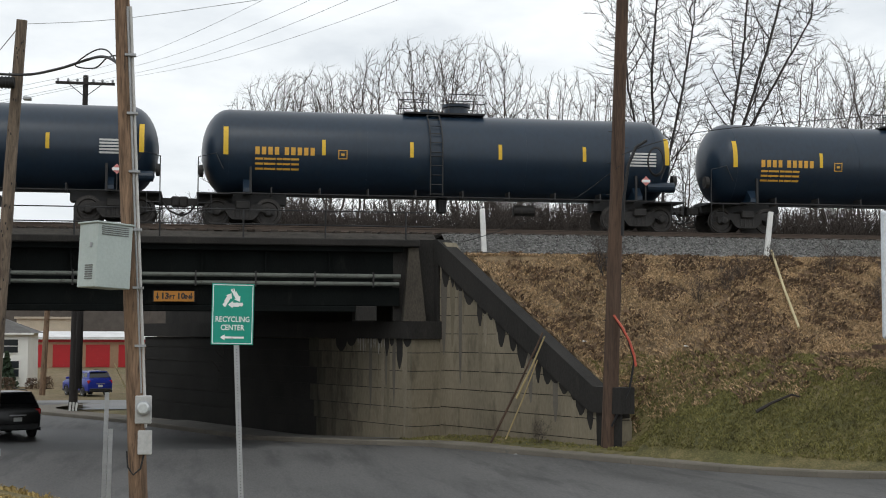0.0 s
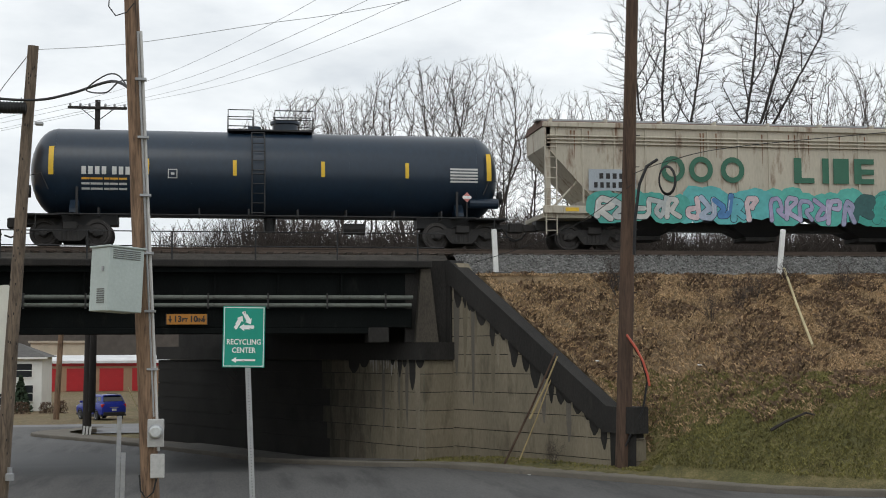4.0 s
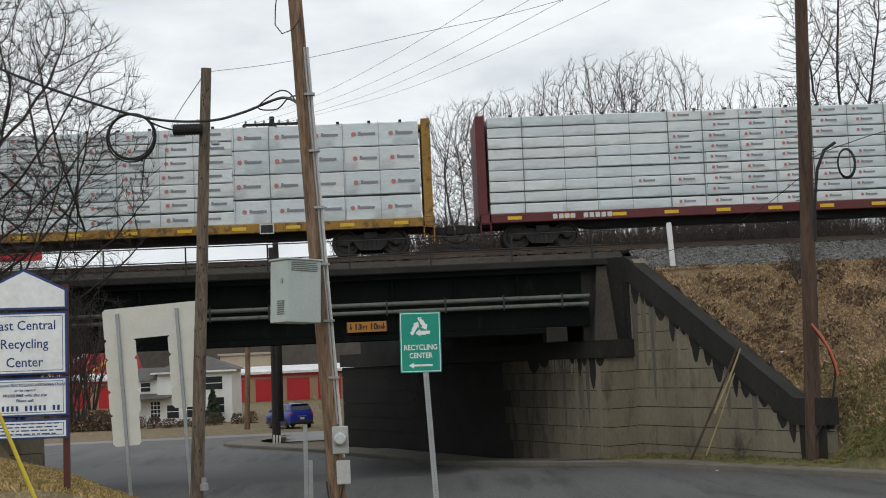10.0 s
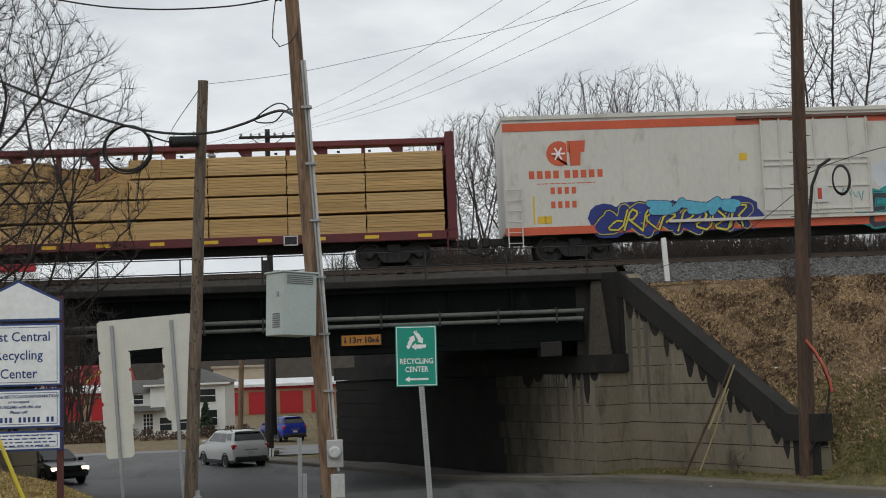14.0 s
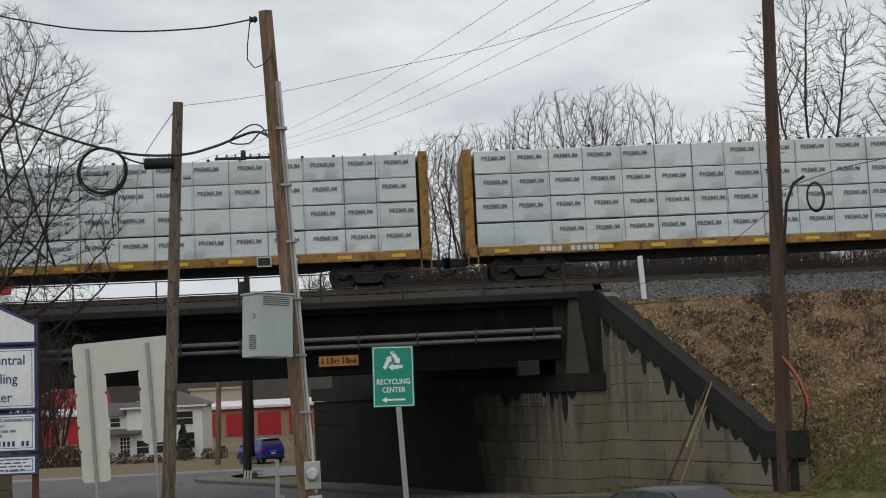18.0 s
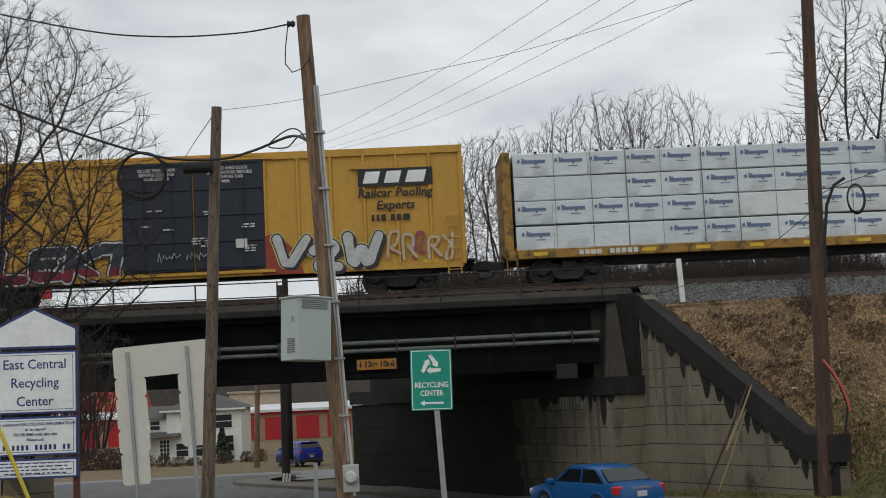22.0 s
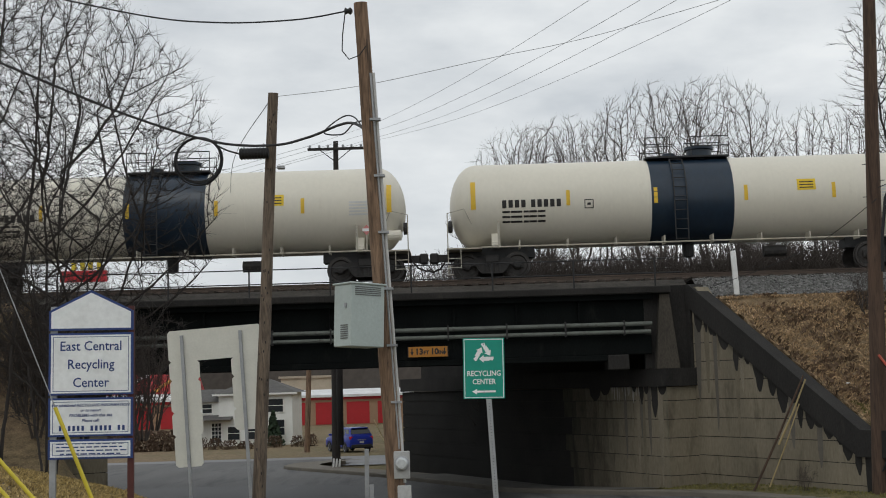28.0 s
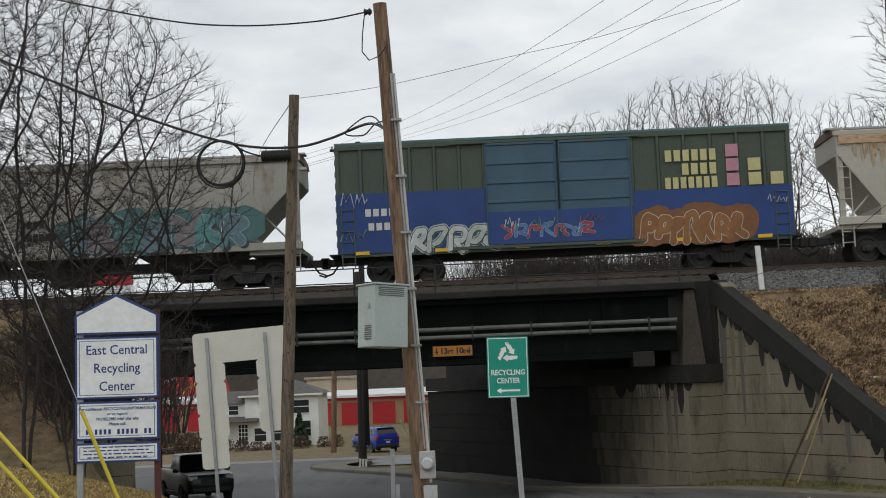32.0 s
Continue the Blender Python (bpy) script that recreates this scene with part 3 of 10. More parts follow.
right_abutment = thing("abutment_right", "weathered concrete bridge abutment with dark water stains", "abutment", kind="structure")
# the bridge's shade is put into the colour: courses darken step by step inward
shade_grades = [surf("sooted_concrete_%s" % k, tuple(c * f for c in (0.21, 0.18, 0.128)), 0.95, var=0.35, scale=0.7, grain=16, bump=0.3, dirt=tuple(c * f * 0.45 for c in (0.21, 0.18, 0.128)), dirt_amount=0.6, stretch=(1, 1, 0.35)) for k, f in (("light", 0.8), ("mid", 0.6), ("dark", 0.42), ("heavy", 0.27))] + [surf("shade_black", (0.022, 0.021, 0.019), 0.95, var=0.5, scale=0.8, grain=20, bump=0.2, spec=0.3)]
seat_shaded = surf("half_shaded_concrete", (0.075, 0.07, 0.062), 0.95, var=0.35, scale=0.7, grain=26, bump=0.25, dirt=(0.03, 0.028, 0.025), dirt_amount=0.55, stretch=(1, 1, 0.35))
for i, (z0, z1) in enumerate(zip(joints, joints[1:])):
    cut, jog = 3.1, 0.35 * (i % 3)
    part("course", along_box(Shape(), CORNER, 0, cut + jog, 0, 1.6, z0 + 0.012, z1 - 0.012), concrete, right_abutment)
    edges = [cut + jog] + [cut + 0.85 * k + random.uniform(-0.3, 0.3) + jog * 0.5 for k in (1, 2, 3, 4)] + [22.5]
    for a, b, m_ in zip(edges, edges[1:], shade_grades):
        part("course", along_box(Shape(), CORNER, a, b, 0, 1.6, z0 + 0.012, z1 - 0.012), m_, right_abutment, "concrete course coloured darker for the bridge's shade")
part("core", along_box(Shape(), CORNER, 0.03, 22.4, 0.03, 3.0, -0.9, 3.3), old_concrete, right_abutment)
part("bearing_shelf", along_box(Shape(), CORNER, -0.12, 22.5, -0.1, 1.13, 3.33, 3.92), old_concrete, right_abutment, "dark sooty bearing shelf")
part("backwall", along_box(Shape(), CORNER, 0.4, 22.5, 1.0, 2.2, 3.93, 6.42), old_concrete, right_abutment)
pil = Shape()
pil.add([(6.58, 45.2, 3.92), (7.35, 45.2, 3.92), (7.35, 46.4, 3.92), (6.58, 46.4, 3.92), (6.8, 45.45, 6.4), (7.12, 45.45, 6.4), (7.12, 46.4, 6.4), (6.8, 46.4, 6.4)], [(0, 3, 2, 1), (4, 5, 6, 7), (0, 1, 5, 4), (1, 2, 6, 5), (2, 3, 7, 6), (3, 0, 4, 7)])
part("seat_post", pil, surf("stained_concrete", (0.055, 0.047, 0.036), 0.95, var=0.5, scale=1.2, bump=0.4, dirt=(0.024, 0.021, 0.018), dirt_amount=0.5, stretch=(1, 1, 0.4)), right_abutment)

# wing wall with its sloping coping
WING_LEN, WING_TOP, WING_LOW = 8.9, 6.70, 2.0
wing = thing("wing_wall", "concrete wing wall with horizontal joints and a sooty sloping coping", "retaining wall", kind="structure")


def wing_top(a):
    return lerp(WING_TOP - 0.45, WING_LOW - 0.55, (a - 0.15) / 8.0)


wing_joints = [-0.2, 0.45, 1.06, 1.67, 2.28, 2.89, 3.50, 4.11, 4.72, 5.33, 5.94, 6.6]
for z0, z1 in zip(wing_joints, wing_joints[1:]):
    reach = WING_LEN if z1 < wing_top(WING_LEN) else max(0.25, 0.15 + 8.0 * (WING_TOP - 0.35 - z1) / (WING_TOP - WING_LOW))
    low = WING_LEN if z0 < wing_top(WING_LEN) else max(0.3, 0.15 + 8.0 * (WING_TOP - 0.35 - z0) / (WING_TOP - WING_LOW))
    s, v = Shape(), []
    for n in (0, 0.5):
        for a, z in ((0, z0 + 0.012), (low, z0 + 0.012), (reach, z1 - 0.012), (0, z1 - 0.012)):
            p = WING_A - ALONG * a + ACROSS * n
            v.append((p.x, p.y, z))
    s.add(v, [(0, 1, 2, 3), (7, 6, 5, 4), (0, 4, 5, 1), (1, 5, 6, 2), (2, 6, 7, 3), (3, 7, 4, 0)])
    part("course", s, concrete, wing)
s, v = Shape(), []
for n in (0.04, 0.46):
    for a, z in ((0.02, -0.2), (WING_LEN - 0.05, -0.2), (WING_LEN - 0.05, WING_LOW - 0.6), (8.0, WING_LOW - 0.6), (0.02, WING_TOP - 0.5)):
        p = WING_A - ALONG * a + ACROSS * n
        v.append((p.x, p.y, z))
part("core", s.add(v, [(0, 1, 2, 3, 4), (9, 8, 7, 6, 5)] + [(i, 5 + i, 5 + (i + 1) % 5, (i + 1) % 5) for i in range(5)]), old_concrete, wing)
s, v = Shape(), []
for n in (-0.1, 0.42):
    for a, z in ((-0.3, WING_TOP), (-0.05, WING_TOP), (7.9, WING_LOW), (WING_LEN + 0.2, WING_LOW), (WING_LEN + 0.2, WING_LOW - 0.75), (7.75, WING_LOW - 0.75), (0.0, WING_TOP - 0.85), (-0.3, WING_TOP - 0.85)):
        p = WING_A - ALONG * a + ACROSS * n
        v.append((p.x, p.y, z))
part("coping", s.add(v, [tuple(range(8)), tuple(range(15, 7, -1))] + [(i, 8 + i, 8 + (i + 1) % 8, (i + 1) % 8) for i in range(8)]), old_concrete, wing, "sooty sloping coping")
s = along_box(Shape(), WING_A, 0.02, 2.2, -0.08, 0.5, 3.4, 6.68)
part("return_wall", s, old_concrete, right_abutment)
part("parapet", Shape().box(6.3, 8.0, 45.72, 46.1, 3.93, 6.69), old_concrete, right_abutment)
# run-down soot below the coping and the bearing shelf
def drip(o, a, n, zt, zt2, width, length, mat, root, name="soot_streak"):
    """A pointed stain that runs down a wall in the road's direction from the point o."""
    rows = []
    for k, (w, h) in enumerate(((1.0, 0.0), (0.97, 0.3), (0.72 + 0.2 * random.random(), 0.6), (0.5, 0.86), (0.2, 1.0))):
        rows.append((w, h))
    v = []
    for w, h in rows:
        for sgn in (-1, 1):
            q = o + ALONG * (a + sgn * 0.5 * width * w + 0.02 * random.uniform(-1, 1)) + ACROSS * n
            top = zt if sgn * ALONG.y < 0 else zt2
            v.append((q.x, q.y, top - h * length))
    part(name, Shape().add(v, [(2 * k, 2 * k + 1, 2 * k + 3, 2 * k + 2) for k in range(4)]), mat, root)


a = 0.35
while a < 7.9:
    w = random.uniform(0.28, 0.75)
    zt = lerp(WING_TOP, WING_LOW, (a - 0.25) / 7.8) - 0.68
    h = 0.36 + (random.uniform(0.35, 0.75) if random.random() < 0.3 else random.uniform(0.0, 0.35))
    drip(WING_A, -a, -0.006 - 0.001 * random.random(), zt, zt, w, h, old_concrete, wing)
    a += w * random.uniform(0.5, 0.95)
for a, w, h in ((0.28, 0.5, 0.3), (0.75, 0.42, 1.05), (1.25, 0.3, 0.28), (1.55, 0.26, 0.62), (2.0, 0.3, 0.2), (3.9, 0.7, 0.3), (4.6, 0.8, 0.5)):
    drip(CORNER, a, -0.007, 3.36, 3.36, w, h, old_concrete, right_abutment)
for a, w, h in ((8.2, 0.5, 2.4), (8.45, 0.6, 4.4), (8.65, 0.5, 4.0)):
    drip(WING_A, -a, -0.008 - 0.0004 * a, 1.4, 1.4, w, h, old_concrete, wing)
drip(WING_A, -8.8, -0.0085, 1.4, 1.4, 0.5, 3.4, old_concrete, wing)
lime = surf("lime_stain", (0.36, 0.34, 0.3), 0.95, var=0.2, scale=3)
for a in np.arange(1.75, 3.5, 0.17):
    drip(CORNER, a + random.uniform(-0.05, 0.05), -0.005, 3.36, 3.36, random.uniform(0.05, 0.12), random.uniform(0.2, 0.6), lime, right_abutment, "lime_streak")
rs_ = random.Random(12)
faint = [surf("faint_stain_%s" % k, c, 0.9, var=0.3, scale=1.5) for k, c in (("dark", (0.165, 0.14, 0.098)), ("pale", (0.235, 0.203, 0.148)))]
for k in range(13):
    o, a = ((WING_A, -rs_.uniform(0.3, 7.6)) if k % 3 else (CORNER, rs_.uniform(0.2, 2.9)))
    zt = 3.3 if o is CORNER else lerp(WING_TOP, WING_LOW, (-a - 0.25) / 7.8) - 0.9
    drip(o, a, -0.002 - 0.0001 * k / 4, zt, zt, rs_.uniform(0.06, 0.3), min(zt - 0.1, rs_.uniform(0.8, 4.0)), faint[k % 2], right_abutment if o is CORNER else wing, "faint_streak")
damp = surf("damp_stain", (0.13, 0.115, 0.095), 0.9, var=0.25, scale=1.5)
for o, n, root_, spots in ((CORNER, -0.004, right_abutment, ((1.1, 0.22, 2.3), (1.6, 0.16, 1.7), (2.6, 0.2, 2.4))), (WING_A, -0.004, wing, ((-1.2, 0.2, 3.4), (-4.9, 0.3, 1.6), (-6.1, 0.26, 1.4), (-0.25, 0.35, 3.0)))):
    for a, w, h in spots:
        zt = 3.3 if o is CORNER else lerp(WING_TOP, WING_LOW, (-a - 0.25) / 7.8) - 0.9
        drip(o, a, n, zt, zt, w, h, damp, root_, "damp_streak")

left_abutment = thing("abutment_left", "dark weathered concrete bridge abutment", "abutment", kind="structure")
LEFT_C = Vector((-11.7, 45.6, 0))
for z0, z1 in zip(joints, joints[1:]):
    part("course", along_box(Shape(), LEFT_C, 0, 14.5, -1.4, 0, z0 + 0.012, z1 - 0.012), concrete, left_abutment)
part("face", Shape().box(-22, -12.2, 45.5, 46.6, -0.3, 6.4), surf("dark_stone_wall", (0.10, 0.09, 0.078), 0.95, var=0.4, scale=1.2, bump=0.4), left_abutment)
part("core", along_box(Shape(), LEFT_C, 0.05, 14.4, -6, -0.05, -0.3, 4.2), old_concrete, left_abutment)

# ballast, sleepers, rails: two tracks on the near side
def bed_z(x, y):
    d = min(abs(y - TRACK_Y), abs(y - TRACK_Y - 4.2))
    if x > 7.2 and y < TRACK_Y - 1.5:
        return lerp(7.04, 6.0, (TRACK_Y - 1.5 - y) / 2.5) + 0.03 * noise.noise((x * 3, y * 3, 0))
    if y < 46.2:
        return 6.3
    return (7.02 if d < 1.6 else lerp(7.02, 6.62, (d - 1.6) / 1.1)) + 0.03 * noise.noise((x * 3, y * 3, 0))


bed = part("ballast", sheet(list(np.arange(8.3, 90, 0.5)), list(np.arange(45.0, 57.4, 0.3)), bed_z), ballast_mat, None, smooth=30)
bridge_bed = part("bridge_ballast", sheet(list(np.arange(-60, 8.5, 0.5)), list(np.arange(46.15, 57.4, 0.3)), bed_z), surf("dirty_ballast", (0.05, 0.044, 0.037), 0.95, var=0.6, scale=2.5, grain=13, bump=0.8, dirt=(0.09, 0.075, 0.055), dirt_amount=0.4), None, smooth=30)
tagged(bridge_bed, "dirty dark ballast and dead weeds on the bridge", "ballast", kind="structure")
tagged(bed, "grey crushed stone ballast under the rails", "ballast", kind="structure")
track = thing("railway_track", "steel rails on dark timber sleepers", "railway track", kind="structure")
RAILP = [(-0.075, 0), (0.075, 0), (0.07, 0.02), (0.015, 0.04), (0.015, 0.13), (0.036, 0.14), (0.036, 0.18), (-0.036, 0.18), (-0.036, 0.14), (-0.015, 0.13), (-0.015, 0.04), (-0.07, 0.02)]
for y in (TRACK_Y - 0.75, TRACK_Y + 0.75, TRACK_Y + 3.45, TRACK_Y + 4.95):
    part("rail", Shape().prism([(y + a, RAIL_Z - 0.18 + b) for a, b in RAILP], "x", -60, 90), rail_steel, track)
sleeper_me = Shape().box(-0.12, 0.12, -1.3, 1.3, -0.08, 0.1, 0.015).mesh("sleeper", surf("sleeper_wood", (0.05, 0.04, 0.033), 0.95, var=0.4, scale=3))
for x in np.arange(-24, 34, 0.55):
    ob = part("sleeper", sleeper_me, None, track)
    ob.matrix_basis = pose(x, TRACK_Y, 7.03, 0, 0, random.uniform(-1, 1))

# hand rail along the bridge
railing = thing("bridge_railing", "thin dark pipe railing on the bridge edge", "railing", kind="structure")
for x in np.arange(-20.5, 8, 2.72):
    part("post", Shape().tube([(x, 45.55, 6.5), (x, 45.55, 7.62)], 0.03, 6), black_steel, railing)
for z in (7.12, 7.6):
    part("rail", Shape().tube([(-24, 45.55, z), (7.6, 45.55, z)], 0.02, 6), black_steel, railing)

# ---- the train: x along it, z up from the rail, the face towards the camera at -y ----
wheel_s = Shape().lathe([(-0.07, 0.12), (-0.07, 0.36), (-0.06, 0.42), (-0.065, 0.5), (-0.04, 0.505), (-0.035, 0.46), (0.06, 0.45), (0.065, 0.38), (0.02, 0.34), (0.02, 0.17), (0.08, 0.13)], 22, Matrix.Rotation(radians(-90), 4, "Z"))
WHEEL = wheel_s.mesh("wheel", wheel_steel, 40)
ts = Shape()
for yy in (-1, 1):
    y0, y1 = (-1.06, -0.92) if yy < 0 else (0.92, 1.06)
    ts.prism([(-1.12, 0.36), (-1.12, 0.58), (-0.55, 0.72), (0.55, 0.72), (1.12, 0.58), (1.12, 0.36), (0.8, 0.40), (0.62, 0.5), (0.5, 0.30), (0.36, 0.18), (-0.36, 0.18), (-0.5, 0.30), (-0.62, 0.5), (-0.8, 0.40)], "y", y0, y1)
    for k in (-0.24, -0.08, 0.08, 0.24):
        ts.tube([(k, (y0 + y1) / 2 * 1.03, 0.24), (k, (y0 + y1) / 2 * 1.03, 0.52)], 0.065, 8)
    for k in (-0.89, 0.89):
        ts.lathe([(-0.1, 0.13), (0.06, 0.13), (0.08, 0.1)], 12, Matrix.Translation((k, (y0 + y1) / 2 - 0.05 * -yy, 0.46)) @ Matrix.Rotation(radians(-90), 4, "Z"))
ts.box(-0.25, 0.25, -1.2, 1.2, 0.55, 0.82, 0.03)
for k in (-0.89, 0.89):
    ts.tube([(k, -0.85, 0.46), (k, 0.85, 0.46)], 0.08, 8)
TRUCK = ts.mesh("truck_frame", truck_steel, 35)
coup = Shape().box(-0.1, 0.62, -0.1, 0.1, 0.72, 0.98, 0.02)
coup.box(0.5, 0.82, -0.17, 0.17, 0.66, 1.04, 0.05)
coup.tube([(0.2, -0.3, 0.85), (0.45, -0.32, 0.5), (0.75, -0.28, 0.38), (0.95, -0.2, 0.45)], 0.035, 6)
COUPLER = coup.mesh("coupler", truck_steel, 30)
TRAIN = []


def car(name, label, category, x0, x1, truck_in):
    """A railway car between x0 and x1 (where it stands at the clip's start) with its trucks and couplers."""
    root = thing(name, label, category, "cars of the freight train")
    half = (x1 - x0) / 2
    for s in (-1, 1):
        t = part("truck", TRUCK, None, root)
        t.location = (s * (half - truck_in), 0, 0)
        for k in (-0.89, 0.89):
            for y in (-0.745, 0.745):
                w = part("wheel", WHEEL, None, t)
                w.matrix_basis = pose(k, y, 0.46, 0, 0, 180 if y > 0 else 0)
        c = part("coupler", COUPLER, None, root)
        c.matrix_basis = pose(s * (half - 0.05), 0, 0, 0, 0, 0 if s > 0 else 180)
    TRAIN.append((root, (x0 + x1) / 2))
    return root, half


def ladder(root, x, y, z0, z1, w=0.42, mat=None, step=0.38):
    s = Shape()
    for k in (0, w):
        s.box(x + k - 0.02, x + k + 0.02, y - 0.05, y, z0, z1)
    for z in np.arange(z0 + 0.15, z1, step):
        s.tube([(x, y - 0.06, z), (x + w, y - 0.06, z)], 0.016, 5)
    return part("ladder", s, mat or black_steel, root)


def sill(root, half, mat, z0=0.85, z1=1.1, w=1.0):
    part("centre_sill", Shape().box(-half, half, -0.35, 0.35, 0.75, 1.08), black_steel, root)


GRAFF = {}


def gpaint(c):
    key = "spray_%02d_%02d_%02d" % tuple(int(v * 99) for v in c)
    if key not in GRAFF:
        GRAFF[key] = surf(key, c, 0.55, var=0.22, scale=2.4, grain=9, bump=0.02)
    return GRAFF[key]


def rounded(pts, rounds=1):
    """Cuts the corners of an open line."""
    for _ in range(rounds):
        out = [pts[0]]
        for (ax, az), (bx, bz) in zip(pts, pts[1:]):
            out += [(ax * 0.78 + bx * 0.22, az * 0.78 + bz * 0.22), (ax * 0.22 + bx * 0.78, az * 0.22 + bz * 0.78)]
        pts = out + [pts[-1]]
    return pts


GLYPH = {
    "A": [[(0, 0), (0.42, 1), (0.62, 1), (1, 0)], [(0.2, 0.32), (0.85, 0.32)]],
    "D": [[(0.1, 0), (0.1, 1), (0.6, 0.95), (0.95, 0.6), (0.9, 0.25), (0.55, 0), (0.1, 0)]],
    "E": [[(0.95, 0.97), (0.1, 1), (0.05, 0.5), (0.1, 0.02), (1, 0.03)], [(0.1, 0.52), (0.75, 0.55)]],
    "G": [[(0.95, 0.85), (0.5, 1), (0.1, 0.75), (0.08, 0.25), (0.5, 0), (0.95, 0.15), (0.95, 0.48), (0.55, 0.48)]],
    "I": [[(0.5, 1), (0.48, 0)]],
    "K": [[(0.1, 1), (0.08, 0)], [(0.95, 1), (0.2, 0.48), (1, 0)]],
    "L": [[(0.1, 1), (0.08, 0.03), (0.95, 0.05)]],
    "N": [[(0.08, 0), (0.1, 1), (0.88, 0), (0.92, 1)]],
    "O": [[(0.5, 1), (0.1, 0.78), (0.08, 0.25), (0.5, 0), (0.92, 0.25), (0.9, 0.78), (0.5, 1)]],
    "P": [[(0.1, 0), (0.1, 1), (0.7, 0.98), (0.92, 0.74), (0.65, 0.45), (0.15, 0.42)]],
    "R": [[(0.08, 0), (0.1, 1), (0.7, 0.98), (0.9, 0.74), (0.6, 0.5), (0.15, 0.48)], [(0.45, 0.48), (1, 0)]],
    "S": [[(0.95, 0.9), (0.4, 1), (0.1, 0.75), (0.85, 0.35), (0.6, 0), (0.05, 0.1)]],
    "T": [[(0, 1), (1, 1)], [(0.5, 1), (0.48, 0)]],
    "U": [[(0.05, 1), (0.12, 0.2), (0.5, 0), (0.88, 0.2), (0.95, 1)]],
    "V": [[(0, 1), (0.5, 0), (1, 1)]],
    "W": [[(0, 1), (0.25, 0), (0.5, 0.7), (0.75, 0), (1, 1)]],
    "2": [[(0.1, 0.75), (0.3, 1), (0.75, 1), (0.85, 0.7), (0.1, 0.05), (1, 0.05)]],
    "!": [[(0.5, 1), (0.45, 0.38)], [(0.42, 0.04), (0.5, 0.07)]],
}


def below(poly, cut):
    """The part of an outline that lies under a height."""
    out = []
    for (ax, az), (bx, bz) in zip(poly, poly[1:] + poly[:1]):
        if az <= cut:
            out.append((ax, az))
        if (az - cut) * (bz - cut) < 0:
            t = (cut - az) / (bz - az)
            out.append((ax + (bx - ax) * t, cut))
    return out


def spray(s, pts, wd, y0, y1, cut=None):
    """A thick sprayed line with round joints; widths may change along it. Above cut nothing is left."""
    n, layer = len(pts), 0.00013
    wds = [wd * (1.06 - 0.16 * abs(math.sin(0.9 * k))) for k in range(n)]
    for k, ((ax, az), (bx, bz)) in enumerate(zip(pts, pts[1:])):
        L = math.hypot(bx - ax, bz - az) or 1
        px, pz = -(bz - az) / L * 0.5, (bx - ax) / L * 0.5
        wa, wb = wds[k], wds[k + 1]
        quad = [(ax + px * wa, az + pz * wa), (ax - px * wa, az - pz * wa), (bx - px * wb, bz - pz * wb), (bx + px * wb, bz + pz * wb)]
        quad = quad if cut is None else below(quad, cut)
        if len(quad) > 2:
            s.prism(quad, "y", y1 - layer * 2 * k, y0)
    for k, ((ax, az), w) in enumerate(zip(pts, wds)):
        disc = [(ax + 0.5 * w * math.cos(2 * math.pi * q / 9), az + 0.5 * w * math.sin(2 * math.pi * q / 9)) for q in range(9)]
        disc = disc if cut is None else below(disc, cut)
        if len(disc) > 2:
            s.prism(disc, "y", y1 - layer * (2 * k - 1), y0)


